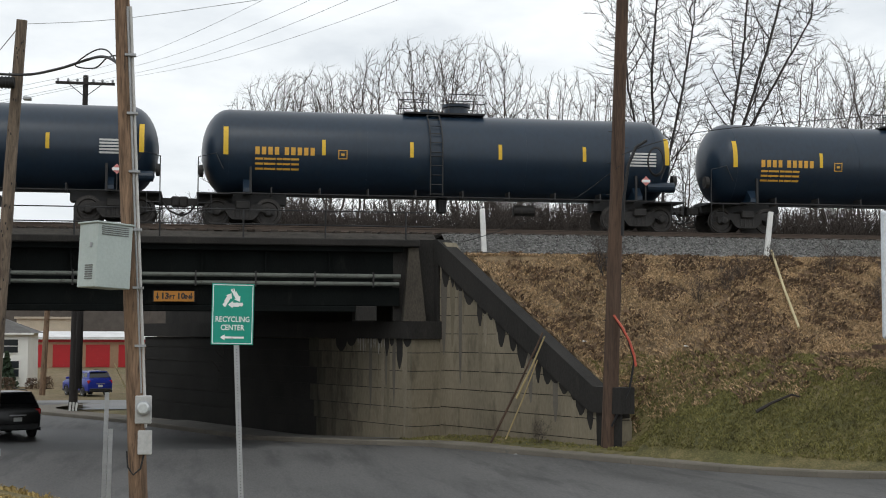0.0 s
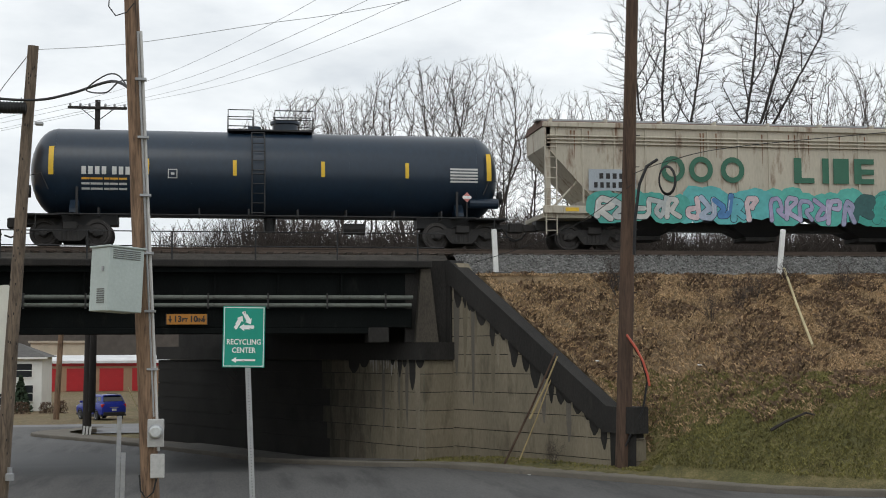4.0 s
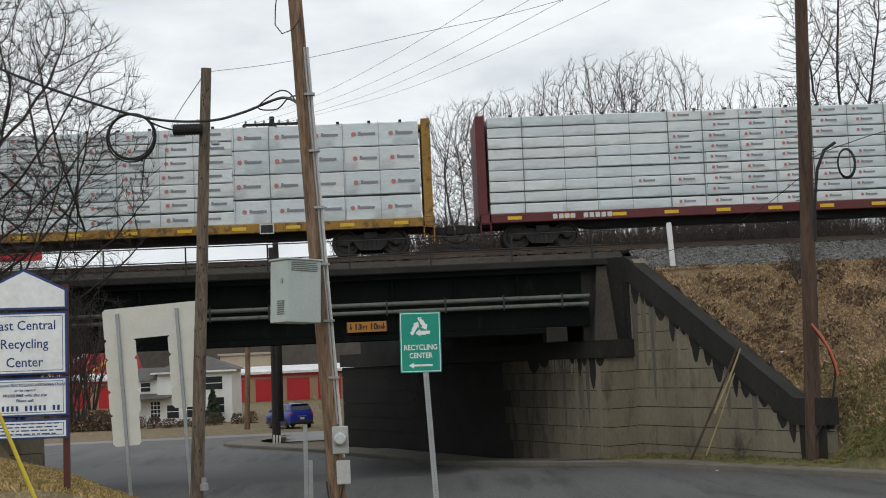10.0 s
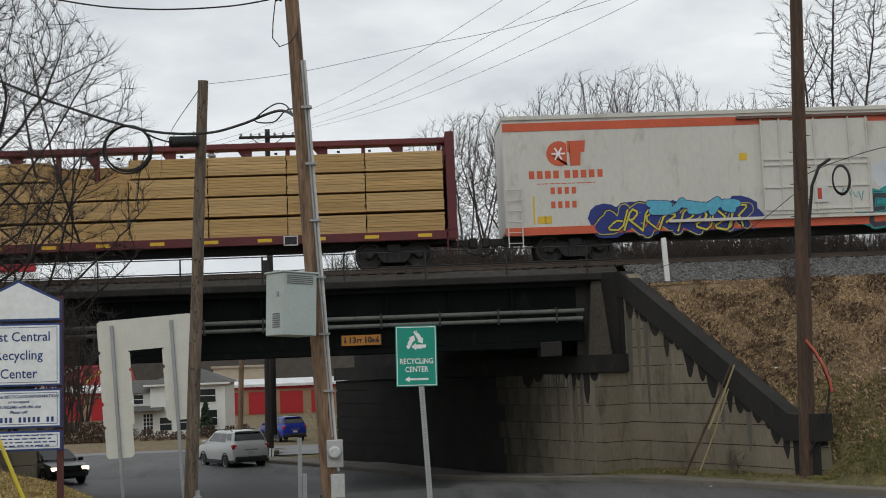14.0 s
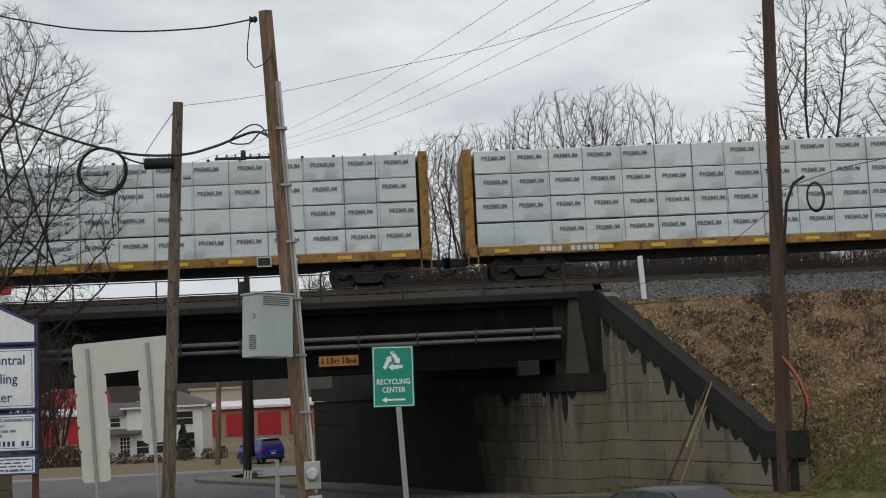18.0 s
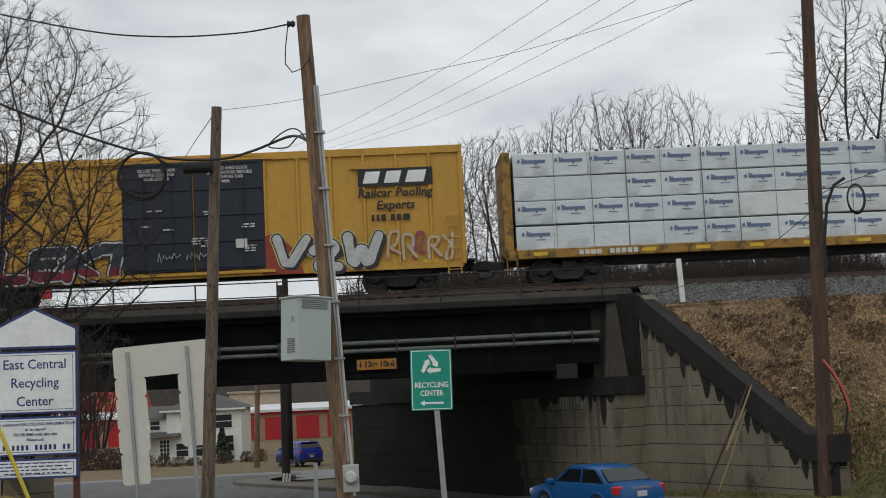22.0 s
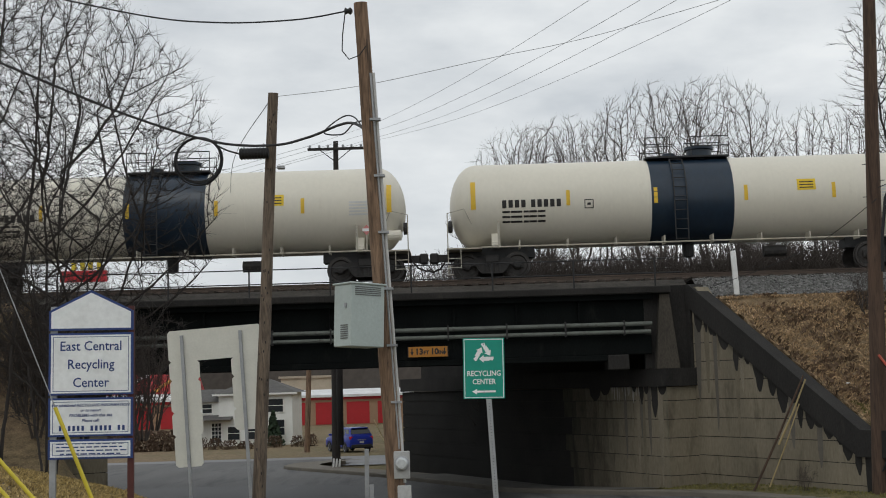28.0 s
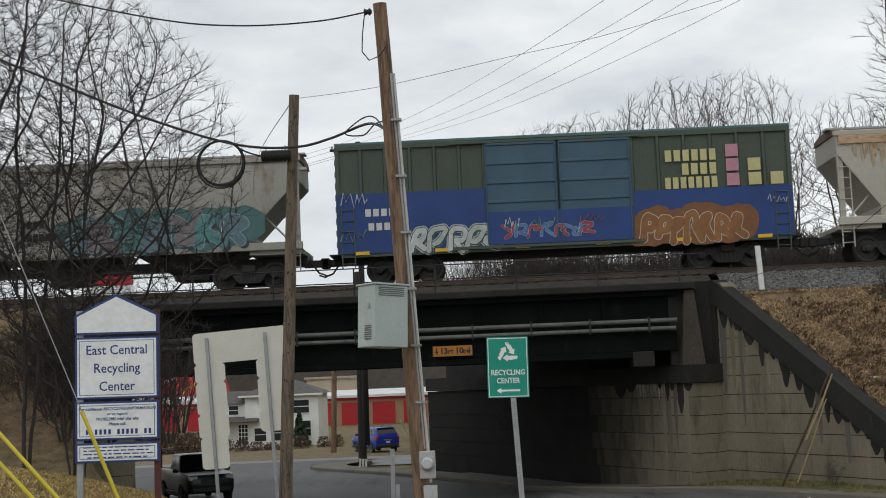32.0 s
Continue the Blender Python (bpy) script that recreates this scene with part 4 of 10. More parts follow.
def graffiti(root, x0, x1, z0, z1, y, fills, outline, seed, letters=5, backing=None, slant=0.12, weight=0.34, edge=0.13, shine=0.5, shade=None, lower=None, rim=None):
    """Spray paint on a car's side: a ragged cloud, then fat interlocked letter-like forms with an outline, a cast side and fine strokes. letters: how many free forms, or the signs to paint; lower: a second colour up to a share of the height; rim: an outermost thin line."""
    rnd = random.Random(seed)
    signs, letters = (letters, len(letters)) if isinstance(letters, str) else (None, letters)
    w, h = (x1 - x0) / letters, z1 - z0
    if backing:
        s = Shape()
        for i in range(letters * 4):
            cx, cz, r = x0 + (x1 - x0) * (i + rnd.random()) / (letters * 4), z0 + h * rnd.uniform(0.3, 0.75), h * rnd.uniform(0.3, 0.5)
            n = 12
            poly = [(cx + 1.15 * r * math.cos(2 * math.pi * k / n) * rnd.uniform(0.88, 1.1), min(z1 + 0.2, max(z0 - 0.06, cz + r * math.sin(2 * math.pi * k / n) * rnd.uniform(0.88, 1.1)))) for k in range(n)]
            s.prism(poly, "y", y - 0.004 - 0.00015 * i, y)
        part("graffiti_cloud", s, gpaint(backing), root)
    for i in range(letters):
        u = rnd.uniform
        form = [(u(0.0, 0.2), u(-0.05, 0.15)), (u(0.0, 0.25), u(0.85, 1.05)), (u(0.55, 1.0), u(0.75, 1.05)), (u(0.3, 0.95), u(0.4, 0.6)), (u(0.1, 0.5), u(0.35, 0.6)), (u(0.75, 1.1), u(-0.05, 0.2))]
        if u(0, 1) < 0.4:
            form = [(1 - a, 1 - b) for a, b in form]
        if u(0, 1) < 0.5:
            form = form[:-1] if u(0, 1) < 0.5 else form[:3] + form[4:]
        tilt, wide = rnd.uniform(-0.1, 0.14), rnd.uniform(1.0, 1.2)
        ox, oz = x0 + (i - 0.06) * w, z0 + rnd.uniform(0.0, 0.1) * h
        hh = h * rnd.uniform(0.78, 0.96)
        wd = min(w, h) * weight * rnd.uniform(0.9, 1.15)
        if signs:
            if signs[i] == " ":
                continue
            lines, wide, jig = GLYPH[signs[i]], 0.86, 0.03
        else:
            lines, jig = [form], 0.05
        lines = [rounded([(ox + (a * wide + (slant + tilt * (0.3 if signs else 1)) * (b - 0.5) + rnd.uniform(-jig, jig)) * w * 0.95, oz + wd * 0.4 + (b * 0.92 + rnd.uniform(-jig, jig)) * (hh - wd * 0.6)) for a, b in line]) for line in lines]
        d = 0.0005 * (i % 3)
        so, sf, ss = Shape(), Shape(), Shape()
        for pts in lines:
            spray(so, pts, wd * (1 + 2 * edge), y, y - 0.0075 - d)
        letter = part("graffiti_letter", so, gpaint(outline), root, "spray-painted graffiti letter form")
        if rim:
            sr = Shape()
            for pts in lines:
                spray(sr, pts, wd * (1 + 2 * edge) + 0.09, y, y - 0.0045 - d)
            part("letter_rim", sr, gpaint(rim), letter)
        if shade:
            sh = Shape()
            for pts in lines:
                spray(sh, [(a + wd * 0.28, b - wd * 0.26) for a, b in pts], wd * (1 + edge), y, y - 0.0055 - d)
            part("letter_side", sh, gpaint(shade), letter)
        for pts in lines:
            spray(sf, pts, wd, y, y - 0.0125 - d)
        part("letter_fill", sf, gpaint(fills[i % len(fills)]), letter)
        if lower:
            sl_ = Shape()
            for pts in lines:
                spray(sl_, pts, wd * 0.98, y, y - 0.0165 - d, z0 + lower[0] * h)
            if sl_.v:
                part("letter_lower_fill", sl_, gpaint(lower[1]), letter)
        if rnd.random() < shine:
            a, b = lines[0][1], lines[0][2]
            spray(ss, [(a[0] - wd * 0.25, a[1] + wd * 0.1), (b[0] - wd * 0.2, b[1] + wd * 0.15)], wd * 0.12, y, y - 0.0195 - d)
            part("letter_shine", ss, gpaint((0.62, 0.66, 0.66)), letter)


def tag_scrawl(root, x, z, w, h, y, col, seed):
    rnd = random.Random(seed)
    s, p = Shape(), (x, z)
    pts = [(x + w * i / 9 + rnd.uniform(-0.05, 0.05) * w, y - 0.006, z + h * (rnd.uniform(0.55, 1.0) if i % 2 else rnd.uniform(0, 0.45))) for i in range(10)]
    s.tube(pts, max(0.014, h * 0.045), 4)
    return part("graffiti_tag", s, gpaint(col), root)


def tank_car(x0, x1, skin, letter, name="tank_car", label="glossy black railway tank car with yellow markings", band=None, bars_at=-0.28, dia=3.1, mark_left=True, plat=True):
    root, half = car(name, label, "tank car", x0, x1, 1.45)
    r, zc, y = dia / 2, 1.1 + dia / 2, 0
    prof = [(-half, 0.02)] + [(-half + 0.95 * (1 - math.cos(a)), r * math.sin(a)) for a in np.linspace(0.12, math.pi / 2, 9)]
    prof += [(-x, q) for x, q in prof[::-1]]
    part("tank", Shape().lathe(prof, 48, Matrix.Translation((0, 0, zc))), skin, root, smooth=50)
    for x in (-half + 0.95, -half / 3, half / 3, half - 0.95):
        part("weld_seam", Shape().lathe([(x - 0.02, r + 0.006), (x + 0.02, r + 0.006)], 48, Matrix.Translation((0, 0, zc))), skin, root, smooth=50)
    if band:
        part("band", Shape().lathe([(-1.45, r + 0.008), (1.45, r + 0.008)], 48, Matrix.Translation((0.0, 0, zc))), band, root, "black painted band round the tank middle", smooth=50)
    sillm = black_steel if not band else surf("dirty_cream_paint", (0.42, 0.39, 0.32), 0.7, var=0.25, scale=2, dirt=(0.12, 0.1, 0.08), dirt_amount=0.4)
    for s in (-1, 1):
        e = Shape().box(min(s * (half - 3.0), s * (half + 0.1)), max(s * (half - 3.0), s * (half + 0.1)), -0.4, 0.4, 0.78, 1.15)
        part("stub_sill", e, black_steel, root)
        e = Shape().prism([(-1.45, 1.25), (-0.9, 1.25 + 0.55), (0.9, 1.25 + 0.55), (1.45, 1.25), (1.45, 1.12), (-1.45, 1.12)], "x", s * (half - 1.6) - 0.15, s * (half - 1.6) + 0.15)
        part("saddle", e, skin, root)
        for yy in (-1.5, 1.5):
            st = Shape()
            for q in (half - 0.35, half + 0.1):
                st.tube([(s * q, yy, 0.35), (s * q, yy, 1.05)], 0.018, 5)
            for z in (0.38, 0.7):
                st.tube([(s * (half - 0.35), yy, z), (s * (half + 0.1), yy, z)], 0.018, 5)
            part("sill_step", st, sillm, root)
        ep = Shape().box(min(s * (half - 1.1), s * (half + 0.15)), max(s * (half - 1.1), s * (half + 0.15)), -1.5, 1.5, 1.02, 1.07)
        part("end_platform", ep, sillm, root)
        hr = Shape().tube([(s * (half + 0.1), -1.48, 1.05), (s * (half + 0.1), -1.48, 2.3), (s * (half - 0.5), -1.48, 2.45), (s * (half - 0.75), -1.48, 1.9)], 0.02, 6)
        part("grab_iron", hr, sillm, root)
        bw = Shape().lathe([(-0.09, 0.05), (-0.07, 0.22), (0.07, 0.22), (0.09, 0.05)], 14, Matrix.Translation((s * (half + 0.0), -0.7, 1.9)) @ Matrix.Rotation(radians(0), 4, "Z"))
        part("brake_wheel", bw, truck_steel, root)
        part("end_stanchion", Shape().box(s * (half - 1.7) - 0.04, s * (half - 1.7) + 0.04, -1.5, -1.42, 1.05, 2.0), sillm, root)
    part("running_rail", Shape().tube([(-half + 1.0, -1.5, 1.06), (half - 1.0, -1.5, 1.06)], 0.03, 6), sillm, root)
    for x in np.arange(-half + 2.4, half - 2, 1.7):
        part("rail_bracket", Shape().box(x, x + 0.05, -1.5, -0.9, 1.0, 1.3), sillm, root)
    part("brake_cylinder", Shape().lathe([(2.6, 0.02), (2.62, 0.2), (3.4, 0.2), (3.42, 0.02)], 12, Matrix.Translation((0, -0.45, 0.72))), truck_steel, root)
    part("bottom_outlet", Shape().lathe([(0, 0.22), (0.45, 0.2), (0.5, 0.08)], 12, Matrix.Translation((0, 0, 1.1)) @ Matrix.Rotation(radians(90), 4, "Y")), black_steel, root)
    # platform, dome, rails and ladder on the middle
    zt = zc + r
    dk = band or skin
    part("top_platform", Shape().box(-1.5, 1.5, -0.75, 0.75, zt - 0.03, zt + 0.03), black_steel, root)
    part("manway_dome", Shape().lathe([(0, 0.46), (0.38, 0.46), (0.4, 0.54), (0.5, 0.54), (0.53, 0.3)], 20, Matrix.Translation((0.55, 0, zt - 0.08)) @ Matrix.Rotation(radians(-90), 4, "Y")), dk, root, smooth=40)
    part("valve_box", Shape().lathe([(0, 0.25), (0.26, 0.25), (0.3, 0.15)], 14, Matrix.Translation((-0.55, 0, zt - 0.05)) @ Matrix.Rotation(radians(-90), 4, "Y")), dk, root, smooth=40)
    for x0_, x1_ in ((-1.5, -0.6), (0.15, 1.5)):
        for yy in (-0.72, 0.72):
            part("platform_rail", Shape().tube([(x0_, yy, zt), (x0_, yy, zt + 0.72), (x1_, yy, zt + 0.72), (x1_, yy, zt)], 0.022, 6), black_steel, root)
            part("platform_rail", Shape().tube([(x0_, yy, zt + 0.38), (x1_, yy, zt + 0.38)], 0.018, 6), black_steel, root)
    lad = Shape()
    for k in (-0.22, 0.22):
        lad.tube([(k - 0.45, -math.sin(a) * (r + 0.1), zc + math.cos(a) * (r + 0.1)) for a in np.linspace(0.5, 1.57, 8)] + [(k - 0.45, -r - 0.1, 1.1)], 0.025, 5)
    for a in np.linspace(0.5, 1.57, 6):
        lad.tube([(-0.67, -math.sin(a) * (r + 0.1), zc + math.cos(a) * (r + 0.1)), (-0.23, -math.sin(a) * (r + 0.1), zc + math.cos(a) * (r + 0.1))], 0.018, 5)
    for z in np.arange(1.15, zc, 0.34):
        lad.tube([(-0.67, -r - 0.1, z), (-0.23, -r - 0.1, z)], 0.018, 5)
    part("ladder", lad, black_steel, root)

    def on_skin(za, zb, xa, xb, mat, nm):
        """A marking that follows the tank's curve."""
        s, n = Shape(), 6
        zs = np.linspace(za, zb, n + 1)
        ys = [-math.sqrt(max(0.01, r * r - (z - zc) ** 2)) - 0.008 for z in zs]
        s.v = [(x, yy, z) for z, yy in zip(zs, ys) for x in (xa, xb)]
        s.f = [(2 * i, 2 * i + 1, 2 * i + 3, 2 * i + 2) for i in range(n)]
        return part(nm, s, mat, root)
    # reflective stripes
    for i, x in enumerate((-half + 0.75, -half * 0.52, -half * 0.16, half * 0.21, half * 0.57, half - 0.62)):
        tall = i in (0, 5)
        on_skin(zc + (-0.25 if tall else -0.2), zc + (0.75 if tall else 0.35), x, x + (0.17 if tall else 0.13), yellow_mark, "reflective_stripe")
    # reporting mark and data, as bars
    x = -half + 1.85
    for k in range(10):
        if k != 4:
            on_skin(zc - 0.22, zc + 0.05, x, x + 0.15, letter, "marking")
        x += 0.225 if k != 4 else 0.12
    for j in range(3):
        x = -half + 1.85
        for wv in (0.3, 0.45, 0.2, 0.3, 0.3):
            on_skin(zc - 0.4 - 0.17 * j, zc - 0.33 - 0.17 * j, x, x + wv * 0.9, letter if j else stencil_orange if not band else letter, "small_marking")
            x += wv
    bx = -half + 4.75
    for za, zb, xa, xb in ((zc - 0.32, zc + 0.0, bx, bx + 0.03), (zc - 0.32, zc, bx + 0.29, bx + 0.32), (zc - 0.32, zc - 0.29, bx, bx + 0.32), (zc - 0.03, zc, bx, bx + 0.32), (zc - 0.2, zc - 0.12, bx + 0.1, bx + 0.22)):
        on_skin(za, zb, xa, xb, letter, "box_mark")
    for j in range(5):
        on_skin(zc + 0.12 - 0.11 * j, zc + 0.185 - 0.11 * j, half - 1.95, half - 0.95, stencil_white, "data_panel")
    if band:
        yel = paint("placard_yellow", (0.75, 0.52, 0.02))
        on_skin(zc + 0.1, zc + 0.5, half - 4.9, half - 4.25, yel, "warning_panel")
        for j in range(3):
            on_skin(zc + 0.17 + 0.1 * j, zc + 0.21 + 0.1 * j, half - 4.82, half - 4.33, ink, "panel_writing")
    # placard on its holder at the right end
    pl = Shape().prism([(half - 1.35, 1.62), (half - 1.17, 1.8), (half - 1.35, 1.98), (half - 1.53, 1.8)], "y", -r - 0.02, -r + 0.02)
    part("placard", pl, paint("placard_red", (0.6, 0.22, 0.2)), root, "small diamond hazard placard")
    part("placard_band", Shape().box(half - 1.5, half - 1.2, -r - 0.028, -r - 0.021, 1.75, 1.85), sign_white, root)
    part("air_tank", Shape().lathe([(half - 1.25, 0.05), (half - 1.2, 0.19), (half - 0.15, 0.19), (half - 0.1, 0.05)], 12, Matrix.Translation((0, -1.15, 1.62))), skin, root)
    part("placard_holder", Shape().box(half - 1.37, half - 1.33, -r + 0.02, -r + 0.1, 1.05, 1.65), sillm, root)
    return root


def boxcar(x0, x1, skin, height, door, name="boxcar", label="", ribs=8, roof=None, door_at=(-1.2, 4.0), rib_gap=None, low=1.0, door_rows=4, belts=(), locks=(0.3, 0.7)):
    root, half = car(name, label, "boxcar", x0, x1, 2.3)
    y = -1.5
    part("body", Shape().box(-half, half, -1.5, 1.5, low, height - 0.12, 0.03), skin, root)
    rf = Shape().prism([(-1.56, height - 0.16), (-1.56, height - 0.06), (0, height + 0.03), (1.56, height - 0.06), (1.56, height - 0.16)], "x", -half - 0.03, half + 0.03)
    part("roof", rf, roof or skin, root)
    part("centre_sill", Shape().box(-half, half, -0.35, 0.35, 0.75, 1.0), black_steel, root)
    part("side_sill", Shape().box(-half + 0.1, half - 0.1, -1.55, -1.47, low - 0.12, low + 0.1), skin, root)
    d0, d1 = door_at
    for k, (a, b) in enumerate(((-half, d0), (d1, half))):
        n = ribs
        for i in range(n + 1):
            x = a + (b - a) * i / n
            if abs(x - half) < 0.01 or abs(x + half) < 0.01:
                part("corner_post", Shape().box(x - 0.12 if x > 0 else x - 0.02, x + 0.02 if x > 0 else x + 0.12, -1.57, -1.48, low, height - 0.15), skin, root)
            else:
                part("rib", Shape().prism([(x - 0.08, -1.5), (x - 0.04, -1.58), (x + 0.04, -1.58), (x + 0.08, -1.5)], "z", low + 0.05, height - 0.3), skin, root)
        part("top_chord", Shape().box(a, b, -1.585, -1.49, height - 0.32, height - 0.14), skin, root)
        for z in belts:
            part("belt_rail", Shape().box(a + 0.1, b - 0.1, -1.545, -1.49, z, z + 0.07, 0.01), skin, root)
    w = (d1 - d0) / 2
    for i in range(2):
        a = d0 + i * w
        dr = part("door", Shape().box(a + 0.03, a + w - 0.03, -1.62, -1.5, low + 0.12, height - 0.3, 0.02), door, root, "sliding plug door")
        for j in range(door_rows + 1):
            z = low + 0.2 + (height - 0.6 - low) * j / door_rows
            part("door_rib", Shape().box(a + 0.08, a + w - 0.08, -1.66, -1.615, z, z + 0.09, 0.01), door, dr)
        for q in locks:
            part("lock_bar", Shape().tube([(a + w * q, -1.67, low + 0.15), (a + w * q, -1.67, height - 0.4)], 0.025, 6), door, dr)
    part("door_track", Shape().box(d0 - 1.2, d1 + 0.3, -1.66, -1.5, low - 0.02, low + 0.08), skin, root)
    part("upper_track", Shape().box(d0 - 1.2, d1 + 0.3, -1.66, -1.5, height - 0.3, height - 0.2), skin, root)
    ladder(root, half - 0.62, -1.57, 0.5, 2.6, 0.45, skin)
    ladder(root, -half + 0.15, -1.57, 0.5, 2.6, 0.45, skin)
    for s in (-1, 1):
        e = Shape()
        for z in np.arange(low + 0.25, height - 0.4, 0.42):
            e.box(min(s * half, s * (half + 0.07)), max(s * half, s * (half + 0.07)), -1.35, 1.35, z, z + 0.24, 0.03)
        part("end_corrugation", e, skin, root)
        part("crossover_step", Shape().box(min(s * half, s * (half + 0.35)), max(s * half, s * (half + 0.35)), -1.2, 1.2, 1.0, 1.05), black_steel, root)
    return root, half


def small_writing(root, x, z, y, rows, mat, w=0.9, h=0.05, gap=0.045, seed=1):
    rnd = random.Random(seed)
    s = Shape()
    for j in range(rows):
        a = x + rnd.uniform(0, 0.12) * w
        end = x + w * rnd.uniform(0.8, 1.0)
        while a < end:
            b = min(end, a + rnd.uniform(0.12, 0.3))
            s.box(a, b, y - 0.006, y, z - j * (h + gap), z - j * (h + gap) + h)
            a = b + 0.05
    return part("small_writing", s, mat, root)


def yellow_patches(root, half, y, z, xs, mat=yellow_mark, w=0.45, h=0.1):
    for x in xs:
        part("reflector", Shape().box(x, x + w, y - 0.012, y, z, z + h), mat, root)


def hopper(x0, x1, skin, height, name, label, curved=False, slope_in=1.9, roofm=None, sillm=None):
    root, half = car(name, label, "hopper car", x0, x1, 2.0)
    zs, zt = 1.55, height - 0.35
    # body: a long trough whose ends slope in below
    s = Shape()
    prof = [(-half + 0.1, zt), (half - 0.1, zt), (half - 0.1, zt - 0.75), (half - slope_in, zs + 0.35), (half - slope_in, zs), (-half + slope_in, zs), (-half + slope_in, zs + 0.35), (-half + 0.1, zt - 0.75)]
    part("body", s.prism(prof, "y", -1.5, 1.5), skin, root)
    if curved:
        sd = Shape()
        n = 8
        arc = [(-1.5 - 0.09 * math.sin(math.pi * i / n), zs + (zt - zs) * i / n) for i in range(n + 1)]
        for a, b in zip(arc, arc[1:]):
            def ends(z):
                t = (z - zs - 0.35) / (zt - 0.75 - zs - 0.35)
                return half - lerp(slope_in, 0.1, t)
            s2 = [(-ends(a[1]), *a), (ends(a[1]), *a), (ends(b[1]), *b), (-ends(b[1]), *b)]
            sd.add(s2, [(0, 1, 2, 3)])
        part("side_sheet", sd, skin, root, smooth=60)
    else:
        for i in range(1, 14):
            x = -half + 0.3 + (2 * half - 0.6) * i / 14
            part("rib", Shape().box(x - 0.03, x + 0.03, -1.56, -1.49, zs + 0.1, zt - 0.1), skin, root)
    part("top_chord", Shape().box(-half, half, -1.6, -1.46, zt - 0.08, zt + 0.1, 0.02), skin, root)
    part("roof", Shape().prism([(-1.55, zt), (-1.2, zt + 0.2), (0, zt + 0.3), (1.2, zt + 0.2), (1.55, zt)], "x", -half + 0.05, half - 0.05), roofm or skin, root)
    part("running_board", Shape().box(-half - 0.1, half + 0.1, -0.95, -0.35, height - 0.1, height - 0.04), galv, root, "steel roof walkway")
    for i in range(9):
        x = -half + 0.3 + (2 * half - 0.6) * i / 8
        part("walk_bracket", Shape().box(x, x + 0.06, -1.5, -0.4, zt + 0.05, height - 0.1), skin, root)
    part("side_sill", Shape().box(-half, half, -1.6, -1.42, zs - 0.28, zs, 0.02), sillm or skin, root)
    part("centre_sill", Shape().box(-half, half, -0.35, 0.35, 0.78, 1.1), black_steel, root)
    for s_ in (-1, 1):
        part("end_post", Shape().box(min(s_ * (half - 0.28), s_ * (half - 0.08)), max(s_ * (half - 0.28), s_ * (half - 0.08)), -1.5, -1.36, 1.2, zt), skin, root)
        part("end_platform", Shape().box(min(s_ * (half - slope_in), s_ * half), max(s_ * (half - slope_in), s_ * half), -1.45, 1.45, 1.12, 1.28), skin, root)
        part("end_brace", Shape().tube([(s_ * (half - 0.2), -1.3, 1.3), (s_ * (half - 1.3), -1.3, zs + 0.9)], 0.04, 6), skin, root)
        ladder(root, s_ * (half - 0.3) - 0.2, -1.5, 0.5, zt, 0.4, skin)
    for i in range(3):
        x = -half + slope_in + (2 * half - 2 * slope_in) * (i + 0.5) / 3
        b = (2 * half - 2 * slope_in) / 6.4
        bay = Shape().add([(x - b, -1.35, zs - 0.1), (x + b, -1.35, zs - 0.1), (x + b, 1.35, zs - 0.1), (x - b, 1.35, zs - 0.1), (x - 0.5, -0.5, 0.5), (x + 0.5, -0.5, 0.5), (x + 0.5, 0.5, 0.5), (x - 0.5, 0.5, 0.5)], [(3, 2, 1, 0), (4, 5, 6, 7), (0, 1, 5, 4), (1, 2, 6, 5), (2, 3, 7, 6), (3, 0, 4, 7)])
        bm_ = part("outlet_bay", bay, black_steel, root)
        part("outlet_gate", Shape().box(x - 0.62, x + 0.62, -0.62, 0.62, 0.4, 0.55, 0.02), truck_steel, bm_)
    return root, half


